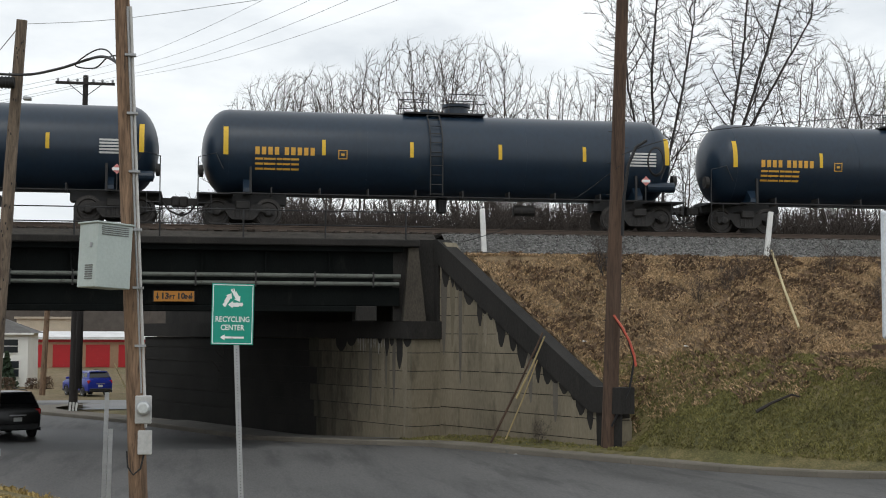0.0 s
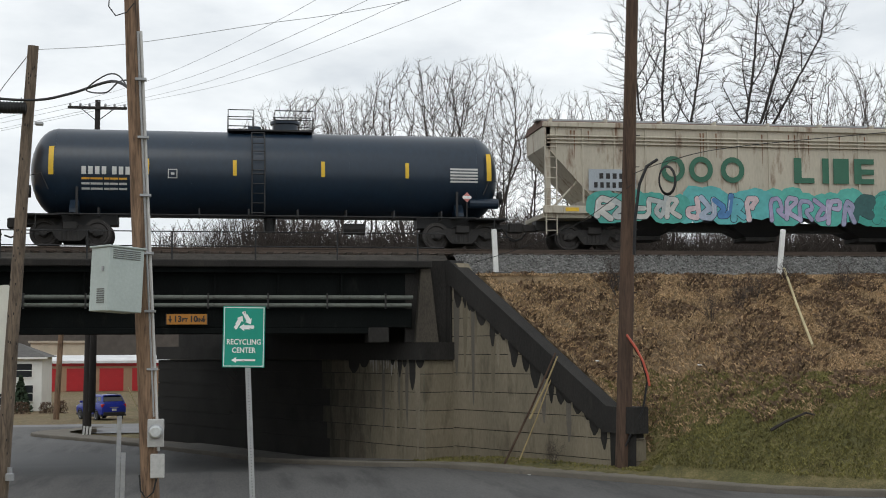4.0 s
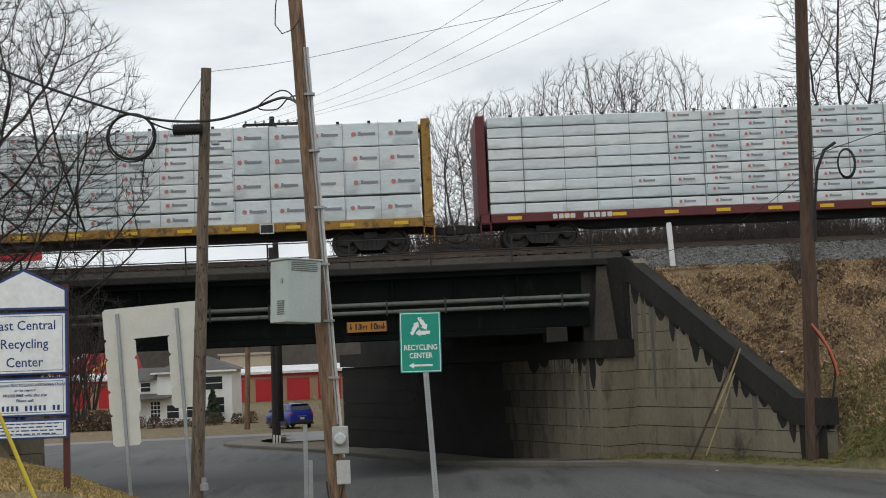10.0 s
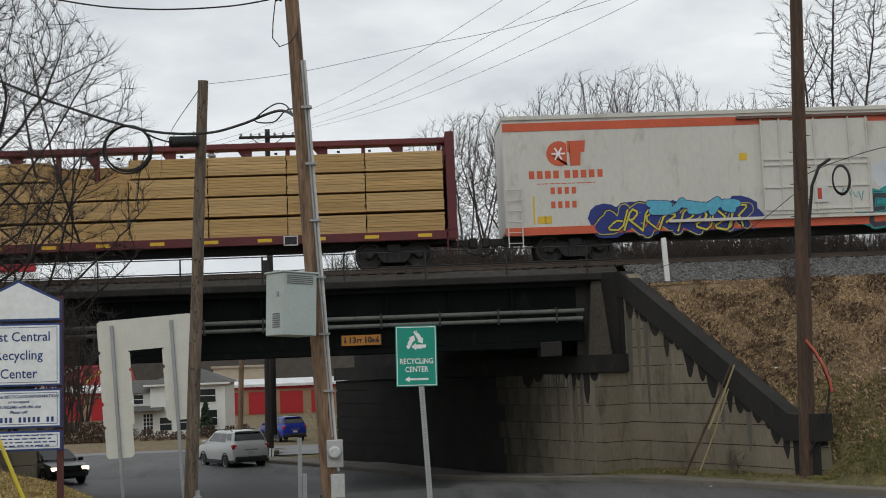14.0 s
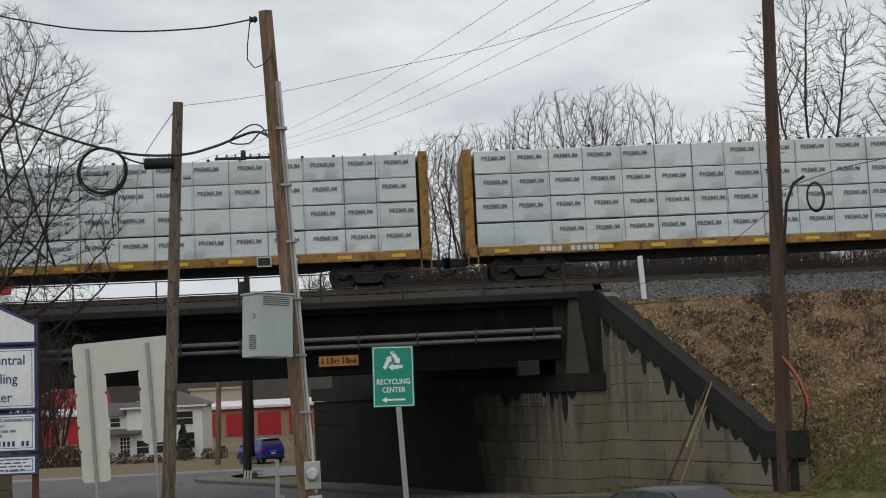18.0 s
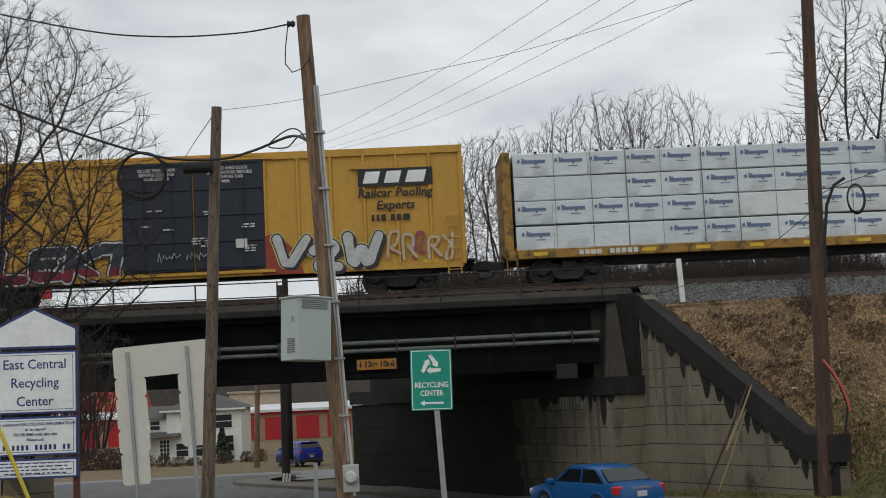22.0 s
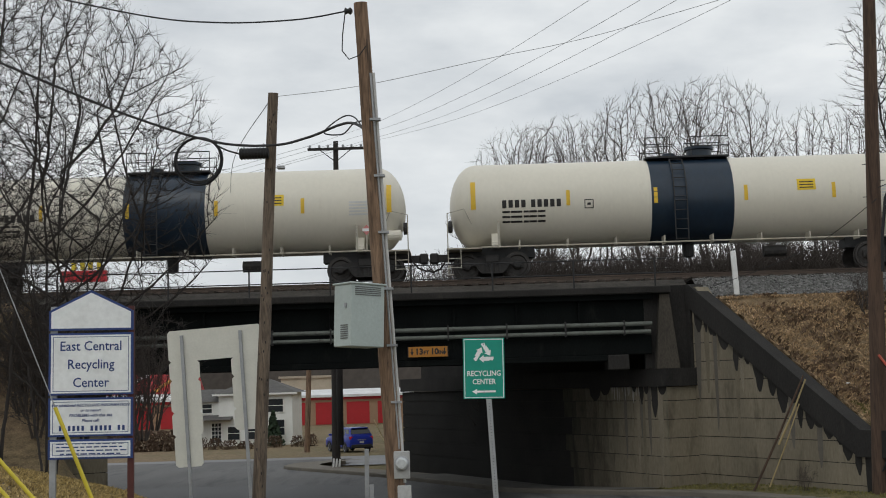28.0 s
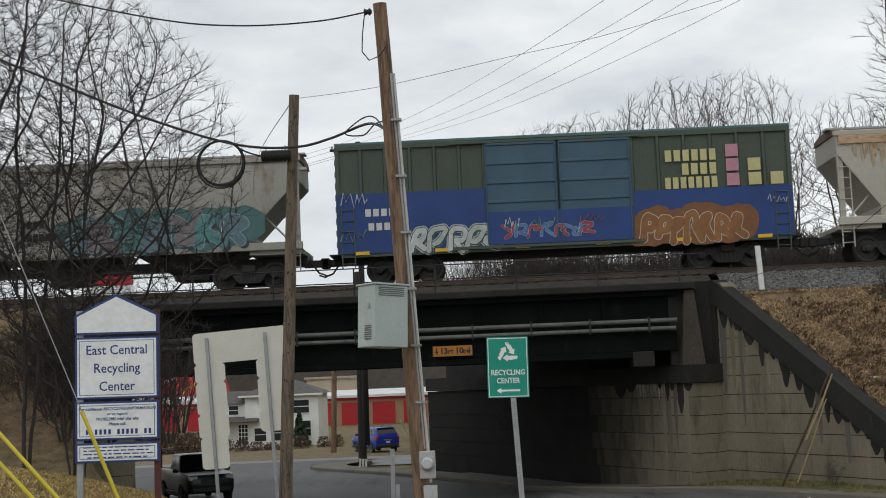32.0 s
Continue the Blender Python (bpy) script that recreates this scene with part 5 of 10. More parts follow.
def gondola(x0, x1, skin, label):
    root, half = car("gondola_car", label, "gondola car", x0, x1, 2.2)
    zt = 3.42
    part("side_wall", Shape().box(-half, half, -1.5, -1.42, 0.95, zt), skin, root)
    part("side_wall", Shape().box(-half, half, 1.42, 1.5, 0.95, zt), skin, root)
    part("end_wall", Shape().box(-half, -half + 0.08, -1.42, 1.42, 0.95, zt), skin, root)
    part("end_wall", Shape().box(half - 0.08, half, -1.42, 1.42, 0.95, zt), skin, root)
    part("floor", Shape().box(-half + 0.08, half - 0.08, -1.42, 1.42, 0.95, 1.1), skin, root)
    for i in range(15):
        x = -half + 0.12 + (2 * half - 0.24) * i / 14
        part("side_stake", Shape().prism([(x - 0.1, -1.5), (x - 0.06, -1.6), (x + 0.06, -1.6), (x + 0.1, -1.5)], "z", 1.0, zt - 0.15), skin, root)
    for yy in (-1.56, 1.46):
        part("top_chord", Shape().box(-half, half, yy - 0.06, yy + 0.1, zt - 0.16, zt + 0.02, 0.02), skin, root)
    part("side_sill", Shape().box(-half, half, -1.62, -1.5, 0.85, 1.05, 0.02), skin, root)
    part("centre_sill", Shape().box(-half, half, -0.35, 0.35, 0.7, 1.0), black_steel, root)
    for s_ in (-1, 1):
        e = Shape()
        for z in np.arange(1.2, zt - 0.3, 0.36):
            e.box(min(s_ * half, s_ * (half + 0.09)), max(s_ * half, s_ * (half + 0.09)), -1.3, 1.3, z, z + 0.22, 0.03)
        part("end_corrugation", e, skin, root)
        ladder(root, s_ * (half - 0.35) - 0.2, -1.6, 0.4, 2.6, 0.4, skin)
    yellow_patches(root, half, -1.6, 1.85, np.linspace(-half + 3.0, half - 3.2, 5), w=0.5, h=0.14)
    yellow_patches(root, half, -1.605, 1.95, (-half + 1.2, half - 1.6), w=0.5, h=0.26)
    bars(root, stencil_white, -half + 2.25, 2.72, -1.603, [0.2, 0.2], 0.3, 0.06)
    bars(root, stencil_white, -half + 2.3, 2.2, -1.603, [0.16, 0.2, 0.2], 0.34, 0.05)
    bars(root, stencil_white, -half + 3.55, 2.2, -1.603, [0.18, 0.18, 0.18], 0.34, 0.05)
    small_writing(root, -half + 2.3, 1.95, -1.603, 2, stencil_white, 0.6, seed=3)
    small_writing(root, -half + 3.55, 1.95, -1.603, 2, stencil_white, 0.6, seed=4)
    return root, half


strap_m = surf("dull_strap", (0.16, 0.17, 0.18), 0.6, var=0.3)


def centerbeam(x0, x1, frame_m, load, label, rows_n=4, cols_n=8, writing=None, bare=False, wmat=None, row_h=None, seed=0, plain_to=0):
    root, half = car("centerbeam_car", label, "centerbeam flat car", x0, x1, 2.25)
    zt = 4.72
    part("deck", Shape().box(-half, half, -1.45, 1.45, 1.05, 1.2), frame_m, root)
    sl = Shape().prism([(-half, 1.2), (half, 1.2), (half, 0.92), (half - 2.8, 0.9), (half - 4.2, 0.72), (-half + 4.2, 0.72), (-half + 2.8, 0.9), (-half, 0.92)], "y", -0.5, 0.5)
    part("centre_sill", sl, black_steel, root)
    part("side_sill", Shape().box(-half, half, -1.55, -1.42, 0.9, 1.22, 0.02), frame_m, root)
    part("far_sill", Shape().box(-half, half, 1.42, 1.55, 0.9, 1.22, 0.02), frame_m, root)
    for s in (-1, 1):
        a, b = sorted((s * half, s * (half - 0.32)))
        bh = part("bulkhead", Shape().box(a if s < 0 else b - 0.1, a + 0.1 if s < 0 else b, -1.45, 1.45, 1.2, zt, 0.02), frame_m, root, "ribbed steel end bulkhead")
        for yy in (-1.5, -0.75, 0.0, 0.75, 1.38):
            part("bulkhead_post", Shape().box(a, b, yy, yy + 0.14, 1.2, zt + 0.02, 0.015), frame_m, bh)
        for z in np.arange(1.6, zt, 0.75):
            part("bulkhead_rib", Shape().box(a, b, -1.44, 1.44, z, z + 0.09), frame_m, bh)
        ladder(root, s * (half - 0.2) - 0.15, -1.5, 0.35, 1.3, 0.35, frame_m)
    part("top_beam", Shape().box(-half, half, -0.3, 0.3, zt - 0.2, zt + 0.02, 0.03), frame_m, root)
    n = 16
    for i in range(n + 1):
        x = -half + 0.5 + (2 * half - 1.0) * i / n
        part("centre_post", Shape().box(x - 0.07, x + 0.07, -0.14, 0.14, 1.2, zt - 0.2), frame_m, root)
        if i % 2:
            part("gusset", Shape().prism([(x - 0.07, zt - 0.2), (x - 0.45, zt - 0.2), (x - 0.07, zt - 0.75)], "y", -0.12, 0.12), frame_m, root)
    # the load: stacked bundles on both sides of the centre beam
    rnd = random.Random(seed)
    top = zt - 0.05 if not bare else zt - 0.62
    z0 = 1.22
    edges = [-half + 0.42 + (2 * half - 0.84) * i / cols_n for i in range(cols_n + 1)]
    mats = load if isinstance(load, (list, tuple)) else [load]
    zones = [(0, cols_n, rows_n)] if not isinstance(rows_n, dict) else [(k, min([q for q in rows_n if q > k] + [cols_n]), n) for k, n in rows_n.items()]
    for i in range(0, cols_n, 3):
        part("lumber_bundle", Shape().box(edges[i], edges[min(cols_n, i + 3)] - 0.02, 0.32, 1.46, z0, top), mats[0], root)
    jobs = []
    for c0, c1, n_rows in zones:
        for j in range(n_rows):
            i = c0
            while i < c1:
                span = 1 if bare else min(c1 - i, rnd.choice((1, 2, 2, 3)))
                jobs.append((i, span, j, n_rows))
                i += span
    for i, span, j, n_rows in jobs:
            rh = (top - z0) / n_rows
            plain = not bare and (i < plain_to or rnd.random() < 0.05)
            a, b = edges[i] + 0.004, edges[i + span] - 0.004
            z = z0 + j * rh + (0.03 if j else 0)
            if bare and i == cols_n // 2 - 1 and j == n_rows - 1:
                continue
            ya, yb = -1.46 + rnd.uniform(-0.03, 0.03), -0.32
            if bare:
                bn = part("lumber_bundle", Shape().box(a + 0.05, b - 0.05, ya + 0.05, yb, z, z + rh - 0.07), mats[(i + j) % len(mats)], root, "stack of bare sawn boards")
                k = 7
                for q in range(k):
                    zz = z + (rh - 0.07) * q / k
                    part("board_layer", Shape().box(a + rnd.uniform(0, 0.03), b - rnd.uniform(0, 0.03), ya + rnd.uniform(-0.012, 0.012), yb - 0.05, zz + 0.007, zz + (rh - 0.07) / k - 0.004), mats[(i + j) % len(mats)], bn)
                continue
            # a sagging wrap: its face bulges unevenly between the straps
            n_ = 5 * span
            v_, hh_ = [], rh - 0.028
            for e in range(n_ + 1):
                x_ = a + (b - a) * e / n_
                bul = 0.0 if e in (0, n_) else rnd.uniform(-0.012, 0.022)
                sag = 0.0 if e in (0, n_) else rnd.uniform(-0.012, 0.004)
                v_ += [(x_, ya + 0.02, z), (x_, ya - bul, z + 0.03), (x_, ya - bul * 0.6 + rnd.uniform(-0.006, 0.006), z + hh_ * 0.55), (x_, ya - bul * 0.4, z + hh_ - 0.03 + sag), (x_, ya + 0.03, z + hh_ + sag), (x_, yb, z + hh_), (x_, yb, z)]
            f_ = [(7 * e + q, 7 * (e + 1) + q, 7 * (e + 1) + (q + 1) % 7, 7 * e + (q + 1) % 7) for e in range(n_) for q in range(7)]
            f_ += [tuple(range(6, -1, -1)), tuple(7 * n_ + q for q in range(7))]
            bn = part("lumber_bundle", Shape().add(v_, f_), mats[rnd.randrange(len(mats))], root, "plastic-wrapped lumber bundle", smooth=35)
            if plain or not writing:
                continue
            key = (writing, n_rows)
            if key not in FONT:
                hh = min(0.11, rh * 0.2)
                if writing == "PREMIUM":
                    w0 = words("PREMIUM", 0.21, wmat, bn, pose(0, 0, 0), "wrap_print", bold=0.006)
                    FONT[key] = [("wrap_print", w0.data, (edges[1] - edges[0]) / 2)]
                    bpy.data.objects.remove(w0)
                elif writing == "swash":
                    # mill name, withheld: a small leaf and a word bar with three rises
                    ws = Shape().box(-0.38, 0.46, -0.006, 0, -0.05, 0.055)
                    for q, hgt in ((-0.38, 0.13), (-0.30, 0.11), (0.1, -0.12)):
                        ws.box(q, q + 0.06, -0.006, 0, min(0, hgt), max(0, hgt))
                    ws.prism([(-0.52, -0.06), (-0.44, 0.0), (-0.46, 0.1), (-0.55, 0.05)], "y", -0.006, 0)
                    ws.box(-0.05, 0.3, -0.006, 0, -0.2, -0.175)
                    FONT[key] = [("wrap_print", ws.mesh("wrap_print", wmat), (edges[1] - edges[0]) / 2)]
                else:
                    core = [(hh * (0.85 if e % 2 else 0.6) * math.cos(2 * math.pi * e / 16), hh * (0.85 if e % 2 else 0.6) * math.sin(2 * math.pi * e / 16)) for e in range(16)]
                    rs_ = Shape().prism(core, "y", -0.007, 0)
                    wm = Shape()
                    wm.prism([(hh * 1.5, -0.4 * hh), (hh * 7.0, -0.4 * hh), (hh * 7.0, 0.4 * hh), (hh * 2.3, 0.4 * hh), (hh * 2.3, 0.75 * hh), (hh * 1.5, 0.75 * hh)], "y", -0.006, 0)
                    FONT[key] = [("mill_roundel", rs_.mesh("mill_roundel", paint("mill_red", (0.52, 0.18, 0.18))), 0.28), ("mill_word", wm.mesh("mill_word", paint("mill_grey", (0.24, 0.25, 0.27))), 0.28)]
            jog, pitch = rnd.uniform(-0.12, 0.12), edges[1] - edges[0]
            for c in range(span):
                for nm, me, off in FONT[key]:
                    part(nm, me, None, bn).matrix_basis = pose(a + c * pitch + off + jog, ya - 0.024 - (0.004 if writing == "PREMIUM" else 0), z + rh * (0.5 if writing == "mill" else 0.62))
    if not bare:
        for k in range(1, cols_n):
            x = edges[k] + rnd.uniform(-0.12, 0.12)
            part("strap", Shape().box(x, x + rnd.choice((0.012, 0.018, 0.03)), -1.512, -1.497, z0, top + 0.02), strap_m, root)
    for x in np.arange(-half + 1.2, half - 1, 1.1):
        part("strap_anchor", Shape().box(x, x + 0.1, -1.5, -1.35, top, top + 0.06), black_steel, root)
    yellow_patches(root, half, -1.55, 1.0, np.linspace(-half + 1, half - 1.4, 12), w=0.5, h=0.12)
    bars(root, stencil_white, -half + 2.6, 0.98, -1.557, [0.16] * 4 + [-0.2] + [0.16] * 5, 0.17, 0.05)
    part("data_plate", Shape().box(half - 6.1, half - 5.6, -1.6, -1.55, 0.85, 1.2), stencil_white, root)
    part("data_plate_face", Shape().box(half - 6.06, half - 5.64, -1.606, -1.6, 0.89, 1.16), black_steel, root)
    return root, half

# ---- the consist, from the head ----
tank_car(18.53, 35.9, tank_black, stencil_orange)
tank_car(-0.15, 17.24, tank_black, stencil_orange)
tank_car(-19.0, -1.64, tank_black, stencil_orange)

soo_skin = surf("rusty_cream_paint", (0.47, 0.43, 0.35), 0.7, var=0.18, scale=0.7, grain=10, bump=0.1, dirt=(0.16, 0.085, 0.045), dirt_amount=0.42, stretch=(1.4, 1, 0.35))
rust_top = surf("rusty_brown_top", (0.13, 0.08, 0.06), 0.85, var=0.4, scale=2, bump=0.2)
green_letter = paint("faded_green", (0.03, 0.13, 0.08))
root, half = hopper(-37.67, -20.4, soo_skin, 4.85, "hopper_car", "rusty cream covered hopper car with large green blocks and graffiti", slope_in=1.8, roofm=rust_top)
for x in (-4.2, -3.12, -1.9):
    ring_ = Shape()
    for k in range(18):
        a, b = 2 * math.pi * k / 18, 2 * math.pi * (k + 1) / 18
        ring_.prism([(x + 0.45 + r_ * math.cos(t_), 2.95 + 1.05 * r_ * math.sin(t_)) for r_, t_ in ((0.46, a), (0.46, b), (0.27, b), (0.27, a))], "y", -1.575, -1.56)
    part("name_ring", ring_, green_letter, root, "faded green ring")
for x, wv in ((0.96, 0.3), (2.08, 0.26), (2.52, 0.62), (3.35, 0.3)):
    part("name_block", Shape().box(x, x + wv, -1.575, -1.56, 2.5, 3.45, 0.004), green_letter, root, "faded green name block")
for x, z_ in ((1.26, 2.5), (3.65, 2.5), (3.65, 2.86), (3.65, 3.25)):
    part("name_block", Shape().box(x, x + 0.5, -1.575, -1.56, z_, z_ + 0.2, 0.004), green_letter, root, "faded green name block")
for z_ in (3.82, 3.95, 4.08):
    part("side_bead", Shape().box(-half + 0.15, half - 0.15, -1.59, -1.5, z_, z_ + 0.05, 0.01), soo_skin, root)
part("number_panel", Shape().box(-6.95, -5.17, -1.57, -1.56, 2.1, 2.9), surf("pale_blue_panel", (0.36, 0.4, 0.44), 0.6), root)
bars(root, ink, -6.55, 2.55, -1.572, [0.15] * 4, 0.2, 0.1)
bars(root, ink, -6.75, 2.22, -1.572, [0.13] * 6, 0.2, 0.1)
graffiti(root, -6.7, -3.4, 0.98, 2.05, -1.61, [(0.5, 0.5, 0.47), (0.4, 0.43, 0.43)], (0.02, 0.025, 0.03), 3, 5, (0.07, 0.34, 0.29), weight=0.3, edge=0.12, shine=0.2)
graffiti(root, -3.4, -0.3, 0.98, 2.15, -1.61, [(0.58, 0.46, 0.48), (0.36, 0.42, 0.52), (0.07, 0.2, 0.42), (0.12, 0.4, 0.45)], (0.02, 0.03, 0.05), 4, 5, (0.1, 0.4, 0.4), weight=0.32, edge=0.12, shine=0.2)
graffiti(root, 0.0, 3.4, 0.95, 2.15, -1.61, [(0.34, 0.3, 0.46), (0.42, 0.38, 0.52), (0.3, 0.3, 0.44)], (0.03, 0.035, 0.07), 5, 6, (0.09, 0.4, 0.34), weight=0.28, edge=0.12, shine=0.2)
graffiti(root, 3.4, 6.3, 0.95, 2.1, -1.61, [(0.03, 0.1, 0.1), (0.05, 0.34, 0.28), (0.03, 0.13, 0.12)], (0.02, 0.06, 0.06), 6, 4, (0.05, 0.3, 0.25), weight=0.46, edge=0.05, shine=0)
yellow_patches(root, half, -1.6, 1.34, (-half + 0.8, -3.1, 1.0, 4.4, half - 1.5), w=0.5, h=0.14)
rust_streak = surf("rust_streak", (0.17, 0.08, 0.04), 0.9, var=0.3, scale=3)
for i in range(16):
    x, h = random.uniform(-half + 1, half - 1), random.uniform(0.3, 1.3)
    part("rust_run", Shape().prism([(x, 4.3), (x + 0.05, 4.3), (x + 0.03, 4.3 - h)], "y", -1.565, -1.56), rust_streak, root)

shq = tank_car(-55.72, -39.13, tank_black, stencil_white, label="black railway tank car with white stencilling")

ttx_yellow = surf("boxcar_yellow", (0.56, 0.31, 0.045), 0.6, var=0.14, scale=0.6, grain=9, bump=0.03, dirt=(0.36, 0.2, 0.05), dirt_amount=0.35, stretch=(1, 1, 0.4))
door_navy = surf("boxcar_navy_door", (0.011, 0.016, 0.03), 0.55, var=0.25, scale=1.2, dirt=(0.024, 0.028, 0.04), dirt_amount=0.3)
navy, red_l, brown_l = paint("logo_navy", (0.025, 0.04, 0.16)), paint("logo_red", (0.5, 0.06, 0.03)), paint("logo_brown", (0.075, 0.024, 0.012))


def crossed_ribbons(root, cx, cz, y, s=0.75):
    """The crossed-rail emblem as plain shapes: four double arms and a bow."""
    for sx in (-1, 1):
        for sz in (-1, 1):
            for mat, o, wd, dy in ((navy, 0.08, 0.23, 0.010), (red_l, -0.17, 0.2, 0.007)):
                ax, az, bx, bz = cx + sx * s * 0.1, cz + sz * s * (0.02 + max(0, o)), cx + sx * s * 0.8, cz + sz * s * (0.58 + o)
                part("emblem_arm", Shape().prism([(ax, az), (ax, az + sz * wd * s), (bx, bz + sz * wd * s), (bx, bz)], "y", y - dy, y), mat, root)
    bow = [(cx - 0.2 * s + 0.3 * s * math.cos(t_), cz + 0.34 * s * math.sin(t_)) for t_ in np.linspace(-1.2, 1.2, 8)]
    bow += [(cx - 0.2 * s + 0.16 * s * math.cos(t_), cz + 0.2 * s * math.sin(t_)) for t_ in np.linspace(1.2, -1.2, 8)]
    part("emblem_bow", Shape().prism(bow, "y", y - 0.014, y), navy, root)


def yellow_boxcar(x0, x1, label, new_style):
    root, half = boxcar(x0, x1, ttx_yellow, 5.15, door_navy, label=label, ribs=6, door_at=(-2.42, 2.6), belts=() if new_style else (3.06, 4.24, 1.66), low=0.86)
    y = -1.59
    ex = -half + (2.73 if new_style else 3.68)
    crossed_ribbons(root, ex, 3.75 if new_style else 3.64, y, 0.85)
    ital = 0.2
    words("next\nload", 0.34, brown_l if not new_style else ink, root, pose(ex - (1.51 if new_style else 1.3), y, 3.82 if new_style else 3.63), bold=0.012, lean=ital)
    words("any\nroad", 0.34, brown_l if not new_style else ink, root, pose(ex + 1.25, y, 3.82 if new_style else 3.63), bold=0.012, lean=ital)
    bars(root, brown_l if not new_style else ink, ex - 1.85 if new_style else -7.55, 2.52, y, [0.2, 0.2, -0.25, 0.2, 0.2], 0.26, 0.14)
    if new_style:
        bars(root, ink, ex - 1.85, 1.96, y, [0.17] * 6, 0.26, 0.17)
        part("name_panel", Shape().box(half - 3.68, half - 1.05, y - 0.006, y, 3.7, 4.34), ink, root, "black name panel with white blocks")
        for x, wv in ((half - 3.5, 0.62), (half - 2.75, 0.62), (half - 2.0, 0.75)):
            part("name_block", Shape().prism([(x + 0.1, 4.24), (x + wv, 4.24), (x + wv - 0.12, 3.82), (x - 0.02, 3.82)], "y", y - 0.011, y - 0.006), sign_white, root)
        bars(root, ink, half - 3.25, 2.48, y, [0.1, 0.1, 0.16, -0.03, 0.15, 0.15, 0.24], 0.22, 0.07)
        words("Railcar Pooling\nExperts", 0.44, ink, root, pose(half - 2.4, y, 3.24), bold=0.01, lean=0.15)
    else:
        for x, wv in ((5.05, 0.68), (5.78, 0.6), (6.42, 0.68)):
            part("name_block", Shape().box(x, x + wv - 0.1, y - 0.006, y, 3.57, 4.22), red_l, root, "dark red name block")
        words("RAILCAR POOLING EXPERTS", 0.37, brown_l, root, pose(6.27, y, 3.35), bold=0.004)
    for k, x in enumerate((-1.15, 1.4)):
        text = "CLOSE THIS DOOR\nBEFORE CLOSING\nMAIN DOOR" if not k else "CLOSE AND LOCK\nBOTH DOORS BEFORE\nMOVING CAR"
        words(text, 0.155, stencil_white, root, pose(x, -1.705, 4.42), bold=0.003)
        if not new_style:
            small_writing(root, x - 0.65, 4.08, -1.7, 3, stencil_white, 1.4, 0.055, seed=9 + k)
    for j in range(9):
        rnd = random.Random(j + (50 if new_style else 0))
        small_writing(root, rnd.uniform(-1.9, 1.9), rnd.uniform(1.7, 3.2), -1.68, rnd.choice((1, 2, 3)), stencil_white, rnd.uniform(0.3, 0.6), 0.045, seed=j)
    part("notice", Shape().box(1.55, 1.95, -1.69, -1.68, 1.75, 2.05), stencil_white, root)
    for s in (-1, 1):
        part("roof_hatch_plate", Shape().box(s * half * 0.62 - 0.35, s * half * 0.62 + 0.35, -1.62, -1.58, 4.35, 4.6), ttx_yellow, root)
    return root, half


root, half = yellow_boxcar(-76.95, -57.55, "yellow boxcar with navy doors and lime graffiti", False)
graffiti(root, -half + 0.75, -2.0, 0.78, 2.3, -1.6, [(0.085, 0.11, 0.13), (0.11, 0.14, 0.15), (0.03, 0.055, 0.16), (0.1, 0.13, 0.13)], (0.5, 0.54, 0.24), 11, "REVENGE", None, slant=0.22, weight=0.26, edge=0.2, shine=0.1, shade=(0.06, 0.075, 0.05), rim=(0.16, 0.19, 0.08))
part("graffiti_cloud", Shape().prism([(-9.1, 0.8), (-2.2, 0.75), (-1.9, 1.3), (-2.4, 2.05), (-5.0, 1.9), (-7.5, 2.0), (-9.2, 1.7)], "y", -1.6036, -1.6), gpaint((0.1, 0.12, 0.07)), root)
for x, r_ in ((-9.0, 0.5), (-8.0, 0.55), (-6.7, 0.5), (-4.7, 0.5), (-2.9, 0.45)):
    part("graffiti_cloud", Shape().prism([(x + 1.3 * r_ * math.cos(a), 2.12 + r_ * math.sin(a)) for a in np.linspace(0, 6.0, 14)], "y", -1.6034, -1.6), gpaint((0.33, 0.025, 0.025)), root)
for x in (-0.93, 0.22):
    graffiti(root, x, x + 0.95, 0.75, 2.5, -1.685, [(0.02, 0.1, 0.24)], (0.05, 0.26, 0.46), 12, "I", None, slant=0.0, weight=0.62, edge=0.06)
    spray_s = Shape()
    spray(spray_s, [(x + 0.62, 2.42), (x + 0.82, 2.25), (x + 0.84, 0.95)], 0.06, -1.72, -1.725)
    part("letter_shine", spray_s, gpaint((0.6, 0.68, 0.7)), root)
graffiti(root, 3.1, 7.2, 0.85, 2.1, -1.6, [(0.3, 0.5, 0.66), (0.6, 0.58, 0.56), (0.62, 0.5, 0.06), (0.12, 0.36, 0.52), (0.62, 0.5, 0.06)], (0.02, 0.09, 0.13), 13, "WONKA", None, weight=0.34, edge=0.13, shine=0.3, rim=(0.05, 0.3, 0.36))
tag_scrawl(root, 3.0, 2.3, 1.2, 0.5, -1.6, (0.2, 0.06, 0.02), 14)
tag_scrawl(root, 6.2, 2.2, 0.9, 0.8, -1.6, (0.2, 0.08, 0.02), 15)
yellow_patches(root, half, -1.56, 0.93, np.linspace(-half + 1, half - 1.5, 6), w=0.5, h=0.12)

gon_black = surf("gondola_black", (0.02, 0.02, 0.022), 0.65, var=0.3, scale=0.8, dirt=(0.045, 0.035, 0.03), dirt_amount=0.4, stretch=(1, 1, 0.4))
gon_rust = surf("gondola_faded_black", (0.042, 0.043, 0.045), 0.75, var=0.3, scale=0.8, dirt=(0.07, 0.062, 0.055), dirt_amount=0.45, stretch=(1, 1, 0.4))
cream_l = paint("faded_cream", (0.5, 0.36, 0.24))


